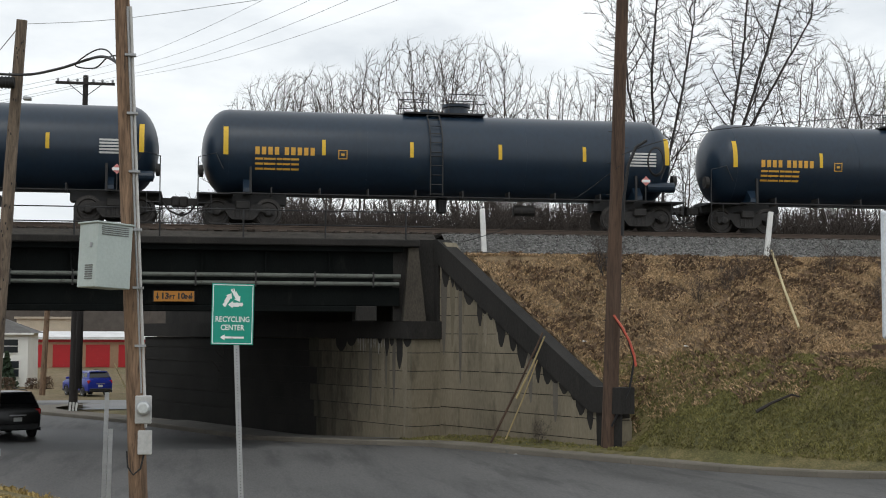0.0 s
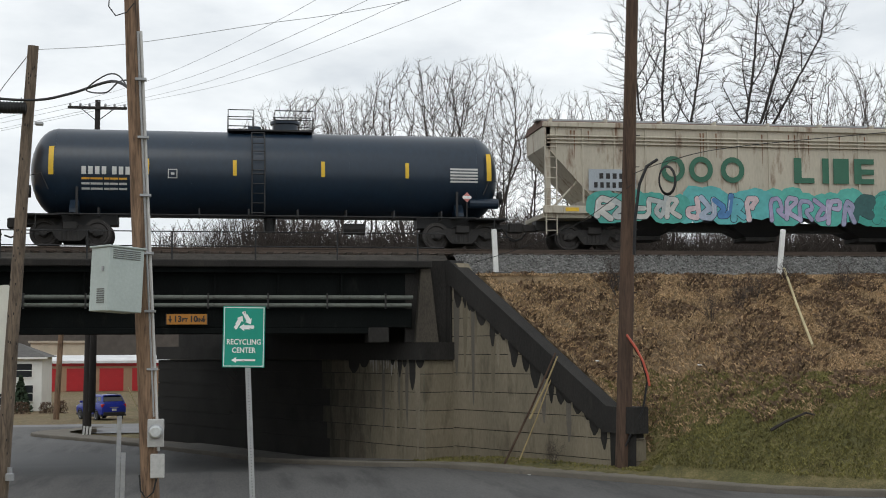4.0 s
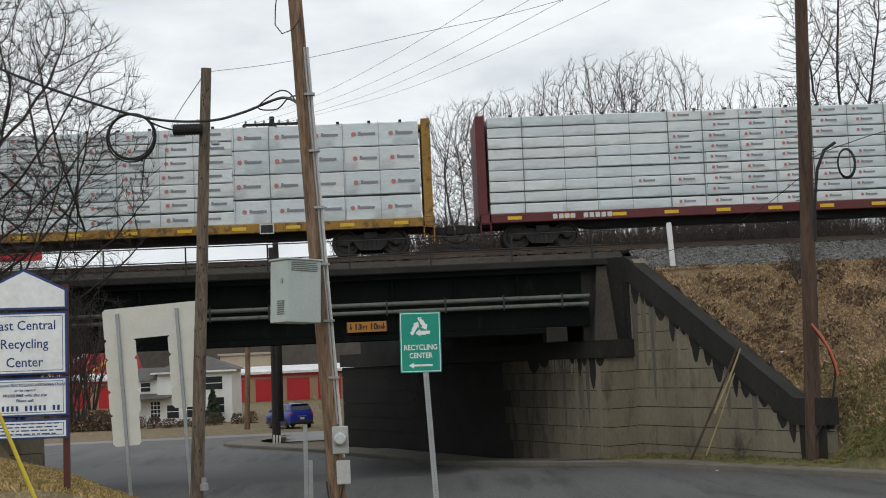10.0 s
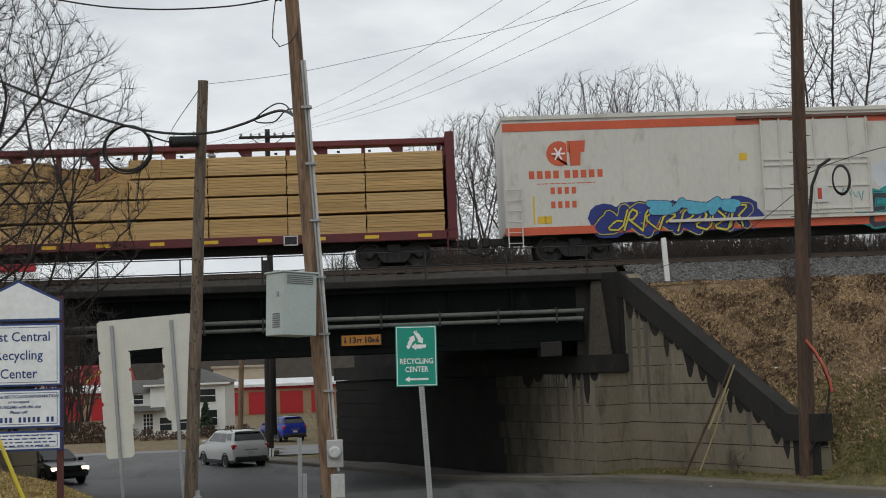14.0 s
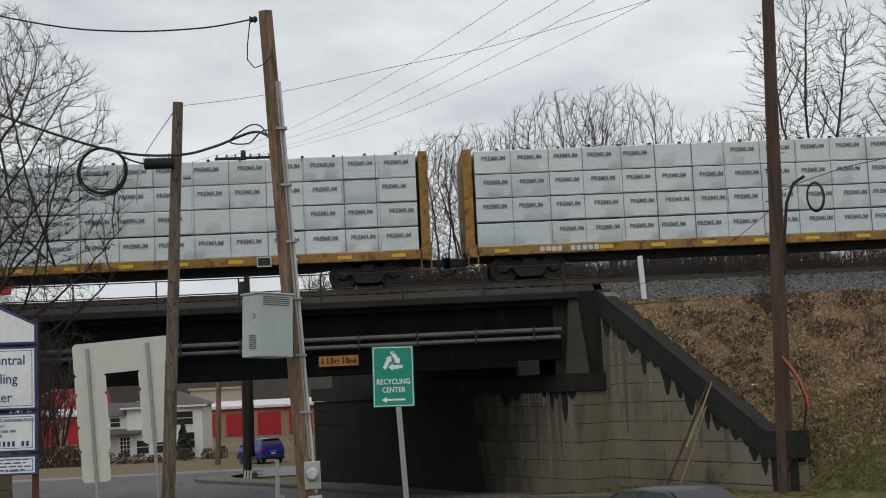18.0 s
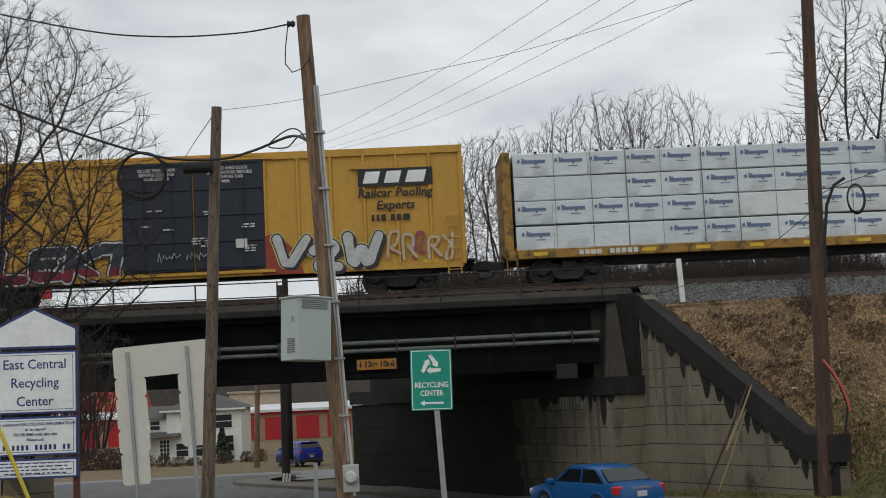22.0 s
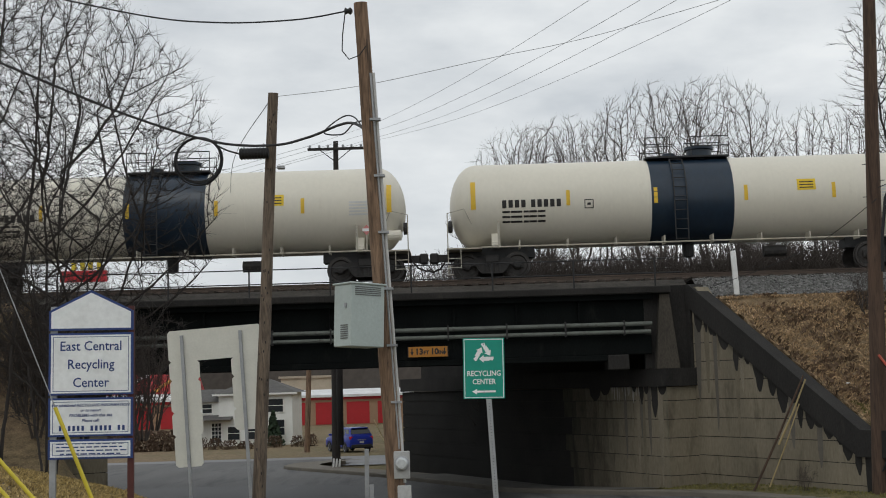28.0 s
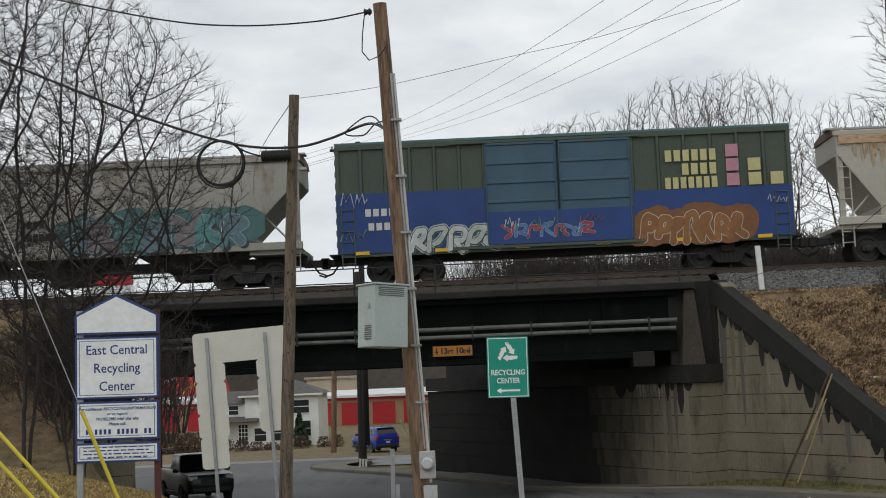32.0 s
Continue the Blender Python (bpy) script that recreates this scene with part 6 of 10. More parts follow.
def gon_emblem(root, half, x, z, mat):
    for j in range(4):
        part("emblem_stripe", Shape().box(x + 0.1 * j, x + 1.7 + 0.1 * j, -1.61, -1.6, z + 0.2 * j, z + 0.2 * j + 0.11), mat, root)
    for k in (1.9, 2.75):
        part("emblem_block", Shape().prism([(x + k, z), (x + k + 0.6, z), (x + k + 0.8, z + 0.72), (x + k + 0.2, z + 0.72)], "y", -1.61, -1.6), mat, root)


root, half = gondola(-95.75, -78.25, gon_black, "black high-sided gondola car with a cream striped emblem")
gon_emblem(root, half, -1.6, 2.38, cream_l)
graffiti(root, 2.6, 4.0, 1.4, 2.5, -1.61, [(0.12, 0.045, 0.035), (0.08, 0.04, 0.035)], (0.16, 0.1, 0.08), 21, 3, (0.06, 0.03, 0.026), edge=0.08, shine=0)

maroon = surf("maroon_steel", (0.12, 0.022, 0.025), 0.65, var=0.25, scale=1.5, dirt=(0.07, 0.03, 0.025), dirt_amount=0.4)
orange_y = surf("centerbeam_yellow", (0.33, 0.18, 0.03), 0.65, var=0.3, scale=1.5, dirt=(0.09, 0.055, 0.025), dirt_amount=0.62)
wraps = [surf("white_lumber_wrap_%s" % k, c, 0.36, var=0.08, scale=2.2, grain=5, bump=0.6, per_piece=0.05, stretch=(1, 1, 2.2)) for k, c in (("cool", (0.66, 0.71, 0.72)), ("plain", (0.69, 0.72, 0.72)), ("blue", (0.63, 0.69, 0.71)))]
lumber = [surf("sawn_lumber_%s" % k, c, 0.8, var=0.22, scale=1.5, grain=12, bump=0.25, stretch=(0.15, 1, 3), per_piece=0.1) for k, c in (("pale", (0.56, 0.37, 0.165)), ("warm", (0.5, 0.32, 0.13)))]
print_grey = paint("wrap_print_grey", (0.16, 0.19, 0.22))
centerbeam(-119.7, -96.9, maroon, wraps, "maroon centerbeam car loaded with white-wrapped lumber", 9, 17, "mill", seed=1, plain_to=4)
centerbeam(-144.5, -121.3, orange_y, wraps, "yellow centerbeam car loaded with white-wrapped lumber", {0: 7, 12: 4}, 17, "mill", seed=2)

reefer_white = surf("reefer_white", (0.62, 0.60, 0.54), 0.5, var=0.08, scale=0.7, grain=8, bump=0.05, dirt=(0.45, 0.42, 0.36), dirt_amount=0.35, stretch=(1, 1, 0.4))
reefer_orange = paint("reefer_orange", (0.6, 0.105, 0.04))
root, half = car("refrigerator_car", "white refrigerator car with orange stripes and blue graffiti", "refrigerator car", -168.05, -146.05, 2.5)
H = 5.2
part("body", Shape().box(-half, half, -1.52, 1.52, 1.0, H - 0.1, 0.04), reefer_white, root)
part("roof", Shape().prism([(-1.58, H - 0.16), (-1.58, H - 0.02), (0, H + 0.06), (1.58, H - 0.02), (1.58, H - 0.16)], "x", -half - 0.03, half + 0.03), reefer_white, root)
part("upper_stripe", Shape().box(-half + 0.02, half - 0.02, -1.535, -1.515, 4.63, 4.93), reefer_orange, root, "orange painted stripe")
part("lower_stripe", Shape().box(-half, half, -1.545, -1.5, 0.92, 1.2), reefer_orange, root, "orange lower sill")
part("centre_sill", Shape().box(-half, half, -0.35, 0.35, 0.72, 1.0), black_steel, root)
for i in range(23):
    x = -half + 0.95 * (i + 0.5)
    if not -1.9 < x < 2.4 and x < half:
        part("panel_seam", Shape().box(x, x + 0.02, -1.53, -1.515, 1.2, 4.55), reefer_white, root)
dr = part("door", Shape().box(-1.75, 2.15, -1.6, -1.5, 1.35, 4.75, 0.02), reefer_white, root, "white plug door with lock bars")
for x in (-1.75, -1.1, 0.15, 1.4, 2.05):
    part("lock_bar", Shape().tube([(x, -1.64, 1.35), (x, -1.64, 4.8)], 0.028, 6), reefer_white, dr)
for z in (1.5, 2.3, 3.1, 3.3):
    part("door_rail", Shape().box(-1.7, 2.1, -1.65, -1.6, z, z + 0.06), reefer_white, dr)
part("door_track", Shape().box(-5.2, 2.6, -1.68, -1.52, 1.2, 1.3), reefer_white, root)
part("upper_track", Shape().box(-2.6, 5.2, -1.66, -1.52, 4.82, 4.92), rust_top, root)
part("brake_panel", Shape().box(0.05, 0.55, -1.67, -1.6, 1.75, 2.35), stencil_white, dr)
part("brake_mark", Shape().box(0.15, 0.3, -1.676, -1.67, 1.85, 2.25), red_l, dr)
for x, w_, z in ((-half + 1.15, 0.5, 1.32), (half - 1.9, 0.5, 1.3), (-2.55, 0.28, 3.35)):
    part("notice", Shape().box(x, x + w_, -1.53, -1.52, z, z + 0.26), yellow_mark, root)
for x in (-half + 1.0, half - 1.35):
    part("reflector", Shape().box(x, x + 0.06, -1.53, -1.52, 1.3, 2.3), yellow_mark, root)
part("emblem_block", Shape().prism([(-9.0 + 0.45 * math.cos(a), 3.8 + 0.45 * math.sin(a)) for a in np.linspace(0.9, 5.4, 14)] + [(-8.72, 3.36), (-8.72, 4.25)], "y", -1.53, -1.52), reefer_orange, root, "plain orange emblem shape")
part("emblem_block", Shape().prism([(-8.7, 4.25), (-8.05, 4.25), (-8.08, 3.85), (-8.22, 3.82), (-8.25, 3.36), (-8.62, 3.36), (-8.62, 3.82), (-8.7, 3.85)], "y", -1.53, -1.52), reefer_orange, root, "plain orange emblem shape")
flake = Shape()
for a in np.linspace(0, math.pi, 3, endpoint=False):
    flake.prism([(-9.02 + u * 0.24 * math.cos(a) - v * 0.03 * math.sin(a), 3.8 + u * 0.24 * math.sin(a) + v * 0.03 * math.cos(a)) for u, v in ((-1, -1), (1, -1), (1, 1), (-1, 1))], "y", -1.534 - 0.0006 * a, -1.53)
part("emblem_flake", flake, sign_white, root)
bars(root, reefer_orange, -10.1, 2.92, -1.52, [0.2] * 4 + [-0.02] + [0.2] * 5, 0.28, 0.09)
bars(root, reefer_orange, -9.35, 2.36, -1.52, [0.15] * 4, 0.24, 0.1)
bars(root, reefer_orange, -9.35, 1.86, -1.52, [0.15] * 4, 0.24, 0.1)
small_writing(root, -10.0, 2.72, -1.52, 1, reefer_orange, 2.6, 0.03, seed=30)
small_writing(root, half - 2.3, 2.2, -1.52, 5, reefer_orange, 0.8, 0.04, seed=31)
graffiti(root, -7.6, -2.1, 0.8, 1.92, -1.535, [(0.015, 0.03, 0.2), (0.02, 0.035, 0.24), (0.015, 0.03, 0.18)], (0.55, 0.5, 0.08), 33, 6, (0.015, 0.03, 0.19), slant=0.35, weight=0.34, edge=0.1, shine=0.1, rim=(0.012, 0.014, 0.03))
graffiti(root, -7.4, -2.3, 0.85, 1.85, -1.555, [(0.58, 0.5, 0.06)], (0.012, 0.016, 0.06), 39, 8, None, slant=0.35, weight=0.1, edge=0.5, shine=0)
graffiti(root, -5.9, -2.4, 1.45, 2.0, -1.57, [(0.1, 0.4, 0.55)], (0.02, 0.03, 0.12), 37, 3, None, slant=0.3, weight=0.5, edge=0.1, shine=0)
graffiti(root, 2.1, 6.95, 0.7, 2.15, -1.535, [(0.035, 0.04, 0.05)], (0.03, 0.3, 0.31), 34, "ELRELKO", (0.02, 0.27, 0.28), slant=0.12, weight=0.25, edge=0.16, shine=0.1, rim=(0.015, 0.12, 0.12))
graffiti(root, 6.75, 8.0, 0.75, 2.15, -1.535, [(0.035, 0.04, 0.05)], (0.03, 0.3, 0.31), 38, "!!", None, slant=0.2, weight=0.42, edge=0.22, shine=0)
part("fresh_paint_patch", Shape().prism([(2.8 + 0.72 * math.cos(a) * (1 + 0.15 * math.sin(3 * a)), 2.7 + 0.52 * math.sin(a)) for a in np.linspace(0, 6.1, 16)], "y", -1.526, -1.52), surf("patch_white", (0.62, 0.65, 0.68), 0.5), root)
tag_scrawl(root, 1.0, 1.75, 0.8, 0.5, -1.6, (0.1, 0.4, 0.42), 35)
tag_scrawl(root, 8.0, 2.2, 0.6, 0.4, -1.52, (0.1, 0.4, 0.42), 36)
ladder(root, -half + 0.1, -1.55, 0.5, 2.6, 0.5, reefer_white)
ladder(root, half - 0.85, -1.55, 0.5, 2.6, 0.5, reefer_white)

centerbeam(-192.7, -169.75, maroon, lumber, "maroon centerbeam car loaded with bare sawn lumber", 4, 8, None, True, seed=3)
centerbeam(-216.95, -194.1, orange_y, wraps, "yellow centerbeam car loaded with white-wrapped lumber", 4, 17, "PREMIUM", wmat=print_grey, seed=4)
centerbeam(-241.45, -218.2, orange_y, wraps, "yellow centerbeam car loaded with white-wrapped lumber", 4, 17, "PREMIUM", wmat=print_grey, seed=5)
centerbeam(-266.15, -242.65, orange_y, wraps, "yellow centerbeam car loaded with blue-printed wrapped lumber", 4, 17, "swash", wmat=paint("wrap_print_blue", (0.13, 0.18, 0.3)), seed=6)

root, half = yellow_boxcar(-286.7, -267.55, "faded yellow boxcar with navy doors and white graffiti", True)
graffiti(root, -half + 2.9, -1.85, 0.75, 2.15, -1.6, [(0.035, 0.045, 0.065)], (0.55, 0.56, 0.54), 41, "LEKT", None, weight=0.27, edge=0.17, shine=0.0, lower=(0.36, (0.2, 0.012, 0.035)), rim=(0.02, 0.022, 0.03))
part("graffiti_cloud", Shape().prism([(2.45, 0.75), (3.9, 0.75), (3.6, 1.6), (2.9, 2.2), (2.5, 2.1)], "y", -1.603, -1.6), gpaint((0.3, 0.045, 0.02)), root)
graffiti(root, 2.95, 6.75, 0.7, 2.15, -1.6, [(0.52, 0.53, 0.52)], (0.025, 0.025, 0.035), 42, "V2W", None, weight=0.27, edge=0.14, shine=0.0, shade=(0.025, 0.025, 0.035), rim=(0.5, 0.46, 0.2))
graffiti(root, 6.9, 9.2, 0.95, 2.2, -1.6, [(0.55, 0.4, 0.26), (0.5, 0.42, 0.3), (0.3, 0.06, 0.08)], (0.45, 0.24, 0.14), 43, 5, None, weight=0.2, edge=0.1)
for x, z, w_ in ((-half + 0.5, 3.0, 0.8), (-half + 2.4, 1.45, 0.9), (-1.2, 1.3, 0.8), (-0.2, 1.3, 0.7)):
    tag_scrawl(root, x, z, w_, 0.4, -1.6 if x < -2.4 else -1.69, (0.45, 0.15, 0.08) if x < -2.4 else (0.5, 0.55, 0.5), int(x * 10) + 400)
yellow_patches(root, half, -1.56, 0.93, np.linspace(-half + 1, half - 1.5, 6), w=0.5, h=0.12)

green_skin = surf("boxcar_green", (0.045, 0.2, 0.105), 0.6, var=0.15, scale=0.6, grain=9, bump=0.04, dirt=(0.05, 0.13, 0.075), dirt_amount=0.4, stretch=(1, 1, 0.4))
green_door = surf("boxcar_green_door", (0.05, 0.225, 0.12), 0.6, var=0.15, scale=0.8)
root, half = boxcar(-308.3, -288.65, green_skin, 4.85, green_door, label="green boxcar with louvred doors and bright graffiti", ribs=7, door_at=(-2.95, 2.25), door_rows=16)
graffiti(root, -7.6, -2.9, 0.65, 1.95, -1.61, [(0.08, 0.34, 0.4), (0.14, 0.3, 0.48), (0.3, 0.36, 0.12), (0.2, 0.36, 0.5)], (0.015, 0.03, 0.06), 51, 6, (0.06, 0.05, 0.17), slant=0.3, weight=0.34, edge=0.12, shine=0.1)
graffiti(root, -2.8, 0.3, 0.7, 1.9, -1.67, [(0.06, 0.12, 0.13), (0.05, 0.2, 0.26), (0.1, 0.1, 0.2)], (0.3, 0.36, 0.38), 54, 5, (0.03, 0.05, 0.08), slant=0.3, weight=0.22, edge=0.1, shine=0.3)
graffiti(root, 0.3, 2.3, 0.6, 1.95, -1.67, [(0.48, 0.13, 0.22), (0.12, 0.34, 0.56)], (0.03, 0.03, 0.05), 52, 3, (0.2, 0.24, 0.36), weight=0.4, edge=0.1, shine=0.6)
graffiti(root, 2.3, 5.0, 0.6, 2.0, -1.61, [(0.5, 0.15, 0.24), (0.5, 0.18, 0.28), (0.1, 0.33, 0.56)], (0.03, 0.03, 0.05), 55, 4, (0.12, 0.26, 0.42), weight=0.4, edge=0.1, shine=0.6)
graffiti(root, 5.0, 9.3, 0.6, 1.95, -1.61, [(0.08, 0.34, 0.33), (0.16, 0.2, 0.12), (0.06, 0.28, 0.28), (0.1, 0.13, 0.1)], (0.3, 0.4, 0.36), 53, 7, (0.05, 0.2, 0.17), slant=0.3, weight=0.28, edge=0.1, rim=(0.015, 0.03, 0.03))
part("emblem_ring", Shape().tube([(-half + 1.7 + 0.55 * math.cos(a), -1.6, 3.75 + 0.55 * math.sin(a)) for a in np.linspace(0, 6.283, 20)], 0.05, 5), stencil_white, root)
part("emblem_figure", Shape().prism([(-half + 1.45, 3.4), (-half + 1.95, 3.4), (-half + 1.8, 3.7), (-half + 1.9, 3.85), (-half + 1.7, 4.15), (-half + 1.5, 3.85), (-half + 1.6, 3.7)], "y", -1.61, -1.58), stencil_white, root)
bars(root, stencil_white, -half + 1.3, 2.75, -1.6, [0.16] * 3, 0.24, 0.06)
for x, z, w_, h_, sd in ((half - 1.05, 2.75, 0.75, 0.75, 57), (-half + 0.25, 2.6, 0.8, 0.9, 58), (-half + 2.3, 1.2, 0.6, 0.5, 59)):
    tag_scrawl(root, x, z, w_, h_, -1.58, (0.55, 0.58, 0.55), sd)

root, half = gondola(-327.3, -310.1, gon_rust, "faded dark gondola car with a worn striped emblem")
gon_emblem(root, half, -1.2, 2.38, surf("worn_cream", (0.3, 0.2, 0.13), 0.8, var=0.4, scale=3))

cream_tank = surf("cream_tank_paint", (0.70, 0.66, 0.56), 0.42, var=0.05, scale=0.5, grain=8, bump=0.03, dirt=(0.58, 0.53, 0.43), dirt_amount=0.15, stretch=(1, 1, 0.5))
for a, b in ((-345.5, -328.35), (-364.1, -347.1)):
    tank_car(a, b, cream_tank, ink, label="cream railway tank car with a black middle band", band=tank_black)

grey_hop = surf("rusty_grey_cream", (0.46, 0.43, 0.365), 0.65, var=0.1, scale=0.6, grain=9, bump=0.05, dirt=(0.36, 0.3, 0.22), dirt_amount=0.2, stretch=(0.8, 1, 0.5))
root, half = hopper(-383.2, -365.5, grey_hop, 4.85, "hopper_car", "rust-streaked cream curved-side hopper car", curved=True, slope_in=1.5, roofm=rust_top)
for x in np.linspace(-half + 1.9, half - 1.4, 6):
    part("reflector", Shape().box(x, x + 0.12, -1.61, -1.6, 1.75, 2.3), yellow_mark, root)
bars(root, ink, -half + 1.9, 2.75, -1.59, [0.17] * 4, 0.26, 0.05)
bars(root, ink, -half + 1.9, 2.3, -1.59, [0.17] * 6, 0.26, 0.05)
bloom = surf("rust_bloom", (0.3, 0.185, 0.11), 0.8, var=0.35, scale=3)
for i in range(70):
    x, wv = -half + 0.5 + 16.6 * (i + random.random()) / 70, random.uniform(0.08, 0.3)
    lo = 4.32 - random.uniform(0.05, 0.32) * (1.4 if noise.noise((x * 0.5, 2.0, 0)) > 0 else 0.5)
    part("rust_run", Shape().prism([(x, 4.36), (x + wv, 4.36), (x + wv * 0.9, lo + 0.1), (x + wv * 0.55, lo), (x + wv * 0.1, lo + 0.14)], "y", -1.6 - 0.0004 * (i % 5), -1.575), bloom, root)
part("top_band", Shape().box(-half + 0.15, half - 0.15, -1.612, -1.58, 4.12, 4.42, 0.01), surf("rusty_peach_paint", (0.5, 0.34, 0.22), 0.7, var=0.3, scale=1.2, grain=9, bump=0.05, dirt=(0.28, 0.13, 0.06), dirt_amount=0.5, stretch=(0.6, 1, 2)), root, "rust-stained upper band")
stain = surf("faint_rust_stain", (0.43, 0.33, 0.225), 0.75, var=0.3, scale=3, dirt=(0.3, 0.18, 0.09), dirt_amount=0.5)
for cx in np.linspace(-half + 1.2, half - 2.2, 8):
    for k in range(22):
        x, wv, ht = cx + random.gauss(0, 0.42), random.uniform(0.03, 0.12), random.uniform(0.15, 0.9)
        part("rust_run", Shape().prism([(x, 4.1), (x + wv, 4.1), (x + wv * 0.9, 4.1 - ht * 0.8), (x + wv * 0.5, 4.1 - ht), (x + wv * 0.1, 4.1 - ht * 0.7)], "y", -1.592 - 0.0004 * k, -1.58), stain, root)

gw_top, gw_low = surf("boxcar_olive", (0.065, 0.085, 0.06), 0.6, var=0.2, scale=0.8, dirt=(0.05, 0.08, 0.09), dirt_amount=0.35, stretch=(1, 1, 0.4)), surf("boxcar_blue", (0.015, 0.05, 0.2), 0.55, var=0.2, scale=0.8, dirt=(0.03, 0.06, 0.16), dirt_amount=0.35)
gw_door = surf("boxcar_faded_blue_door", (0.05, 0.105, 0.155), 0.6, var=0.2, scale=0.9, dirt=(0.1, 0.09, 0.07), dirt_amount=0.3)
root, half = boxcar(-400.75, -384.75, gw_top, 5.02, gw_door, label="olive and blue boxcar with pale blocks and graffiti", ribs=6, door_at=(-2.75, 2.45), door_rows=5, locks=(0.02, 0.96), roof=surf("teal_roof", (0.07, 0.15, 0.16), 0.6))
part("blue_panel", Shape().box(-half + 0.02, -2.75, -1.59, -1.49, 1.0, 3.12), gw_low, root, "blue lower side panel")
part("blue_panel", Shape().box(2.45, half - 0.02, -1.59, -1.49, 1.0, 2.78), gw_low, root, "blue lower side panel")
part("blue_panel", Shape().box(-2.7, 2.4, -1.665, -1.6, 1.1, 2.25), gw_low, root, "blue lower side panel")
pale_yellow, pink = paint("block_yellow", (0.55, 0.5, 0.24)), paint("block_pink", (0.5, 0.24, 0.3))
for z, n, x in ((3.77, 6, 3.62), (3.28, 4, 4.19), (2.8, 7, 3.58)):
    for k in range(n):
        wv = (5.48 - x) / n
        part("name_block", Shape().box(x + wv * k, x + wv * k + wv * 0.72, -1.606, -1.6, z, z + 0.4), pale_yellow, root)
for x, z, m_ in ((5.74, 3.86, pink), (5.74, 3.35, pink), (5.74, 2.83, pink), (6.5, 3.34, pale_yellow), (6.5, 2.83, pale_yellow), (7.27, 2.82, pale_yellow)):
    part("colour_block", Shape().box(x, x + 0.44, -1.606, -1.6, z, z + 0.44), m_, root)
graffiti(root, -5.4, -2.15, 0.88, 2.05, -1.6, [(0.5, 0.53, 0.52), (0.42, 0.46, 0.44)], (0.02, 0.025, 0.03), 61, 5, None, weight=0.28, edge=0.13, shade=(0.06, 0.1, 0.09), rim=(0.4, 0.44, 0.4))
graffiti(root, -2.2, 1.0, 1.25, 1.9, -1.67, [(0.3, 0.04, 0.05), (0.08, 0.2, 0.4)], (0.3, 0.36, 0.4), 62, 7, None, weight=0.2, edge=0.15)
graffiti(root, 2.7, 6.3, 0.85, 2.1, -1.6, [(0.24, 0.1, 0.03), (0.27, 0.12, 0.035)], (0.55, 0.5, 0.44), 63, 7, (0.2, 0.08, 0.025), weight=0.44, edge=0.09, shine=0)
bars(root, stencil_white, -half + 1.0, 2.3, -1.6, [0.2] * 4, 0.26, 0.08)
bars(root, stencil_white, -half + 1.1, 1.8, -1.6, [0.2] * 5, 0.26, 0.08)
for x, z, w_, h_, c_, sd in ((-7.85, 2.55, 1.0, 0.65, (0.5, 0.55, 0.58), 64), (-7.9, 1.4, 0.9, 0.5, (0.2, 0.3, 0.22), 65), (-2.1, 1.6, 0.5, 0.5, (0.5, 0.53, 0.5), 66), (-1.2, 1.55, 0.9, 0.5, (0.2, 0.32, 0.24), 67), (7.1, 2.1, 0.7, 0.4, (0.5, 0.55, 0.6), 68), (0.5, 1.7, 0.9, 0.35, (0.3, 0.1, 0.05), 69)):
    tag_scrawl(root, x, z, w_, h_, -1.6 if abs(x) > 2.8 else -1.675, c_, sd)
yellow_patches(root, half, -1.6, 0.95, np.linspace(-half + 0.6, half - 1.3, 6), w=0.5, h=0.12)

grey_hop2 = surf("grey_hopper_paint", (0.33, 0.32, 0.28), 0.65, var=0.15, scale=0.7, dirt=(0.2, 0.15, 0.11), dirt_amount=0.4, stretch=(1, 1, 0.4))
root, half = hopper(-419.3, -402.0, grey_hop2, 4.85, "hopper_car", "grey hopper car with faded blue graffiti", curved=True, slope_in=1.9, roofm=rust_top)
graffiti(root, half - 8.4, half - 1.9, 1.35, 2.85, -1.61, [(0.13, 0.2, 0.24), (0.2, 0.17, 0.18), (0.1, 0.25, 0.25)], (0.28, 0.36, 0.36), 71, 7, (0.07, 0.15, 0.15), weight=0.4, edge=0.08, shade=(0.04, 0.05, 0.06))
bars(root, ink, half - 10.0, 2.4, -1.61, [0.17] * 4, 0.26, 0.05)
bars(root, ink, half - 10.0, 1.95, -1.61, [0.17] * 6, 0.26, 0.05)

# ---- poles, wires and signs by the road ----
def bar(root, name, a, b, r, mat, n=6, r2=None, label=""):
    return part(name, Shape().tube([a, b], [r, r2 or r], n), mat, root, label, smooth=50)


def pole(name, label, foot, top, r0, r1, mat):
    root = thing(name, label, "utility pole")
    f, t = Vector(foot), Vector(top)
    pts = [f.lerp(t, k / 10) + Vector((0.012 * noise.noise((k, foot[0], 0)), 0, 0)) for k in range(11)]
    part("shaft", Shape().tube(pts, [r0 + (r1 - r0) * k / 10 for k in range(11)], 14), mat, root, smooth=50)
    return root


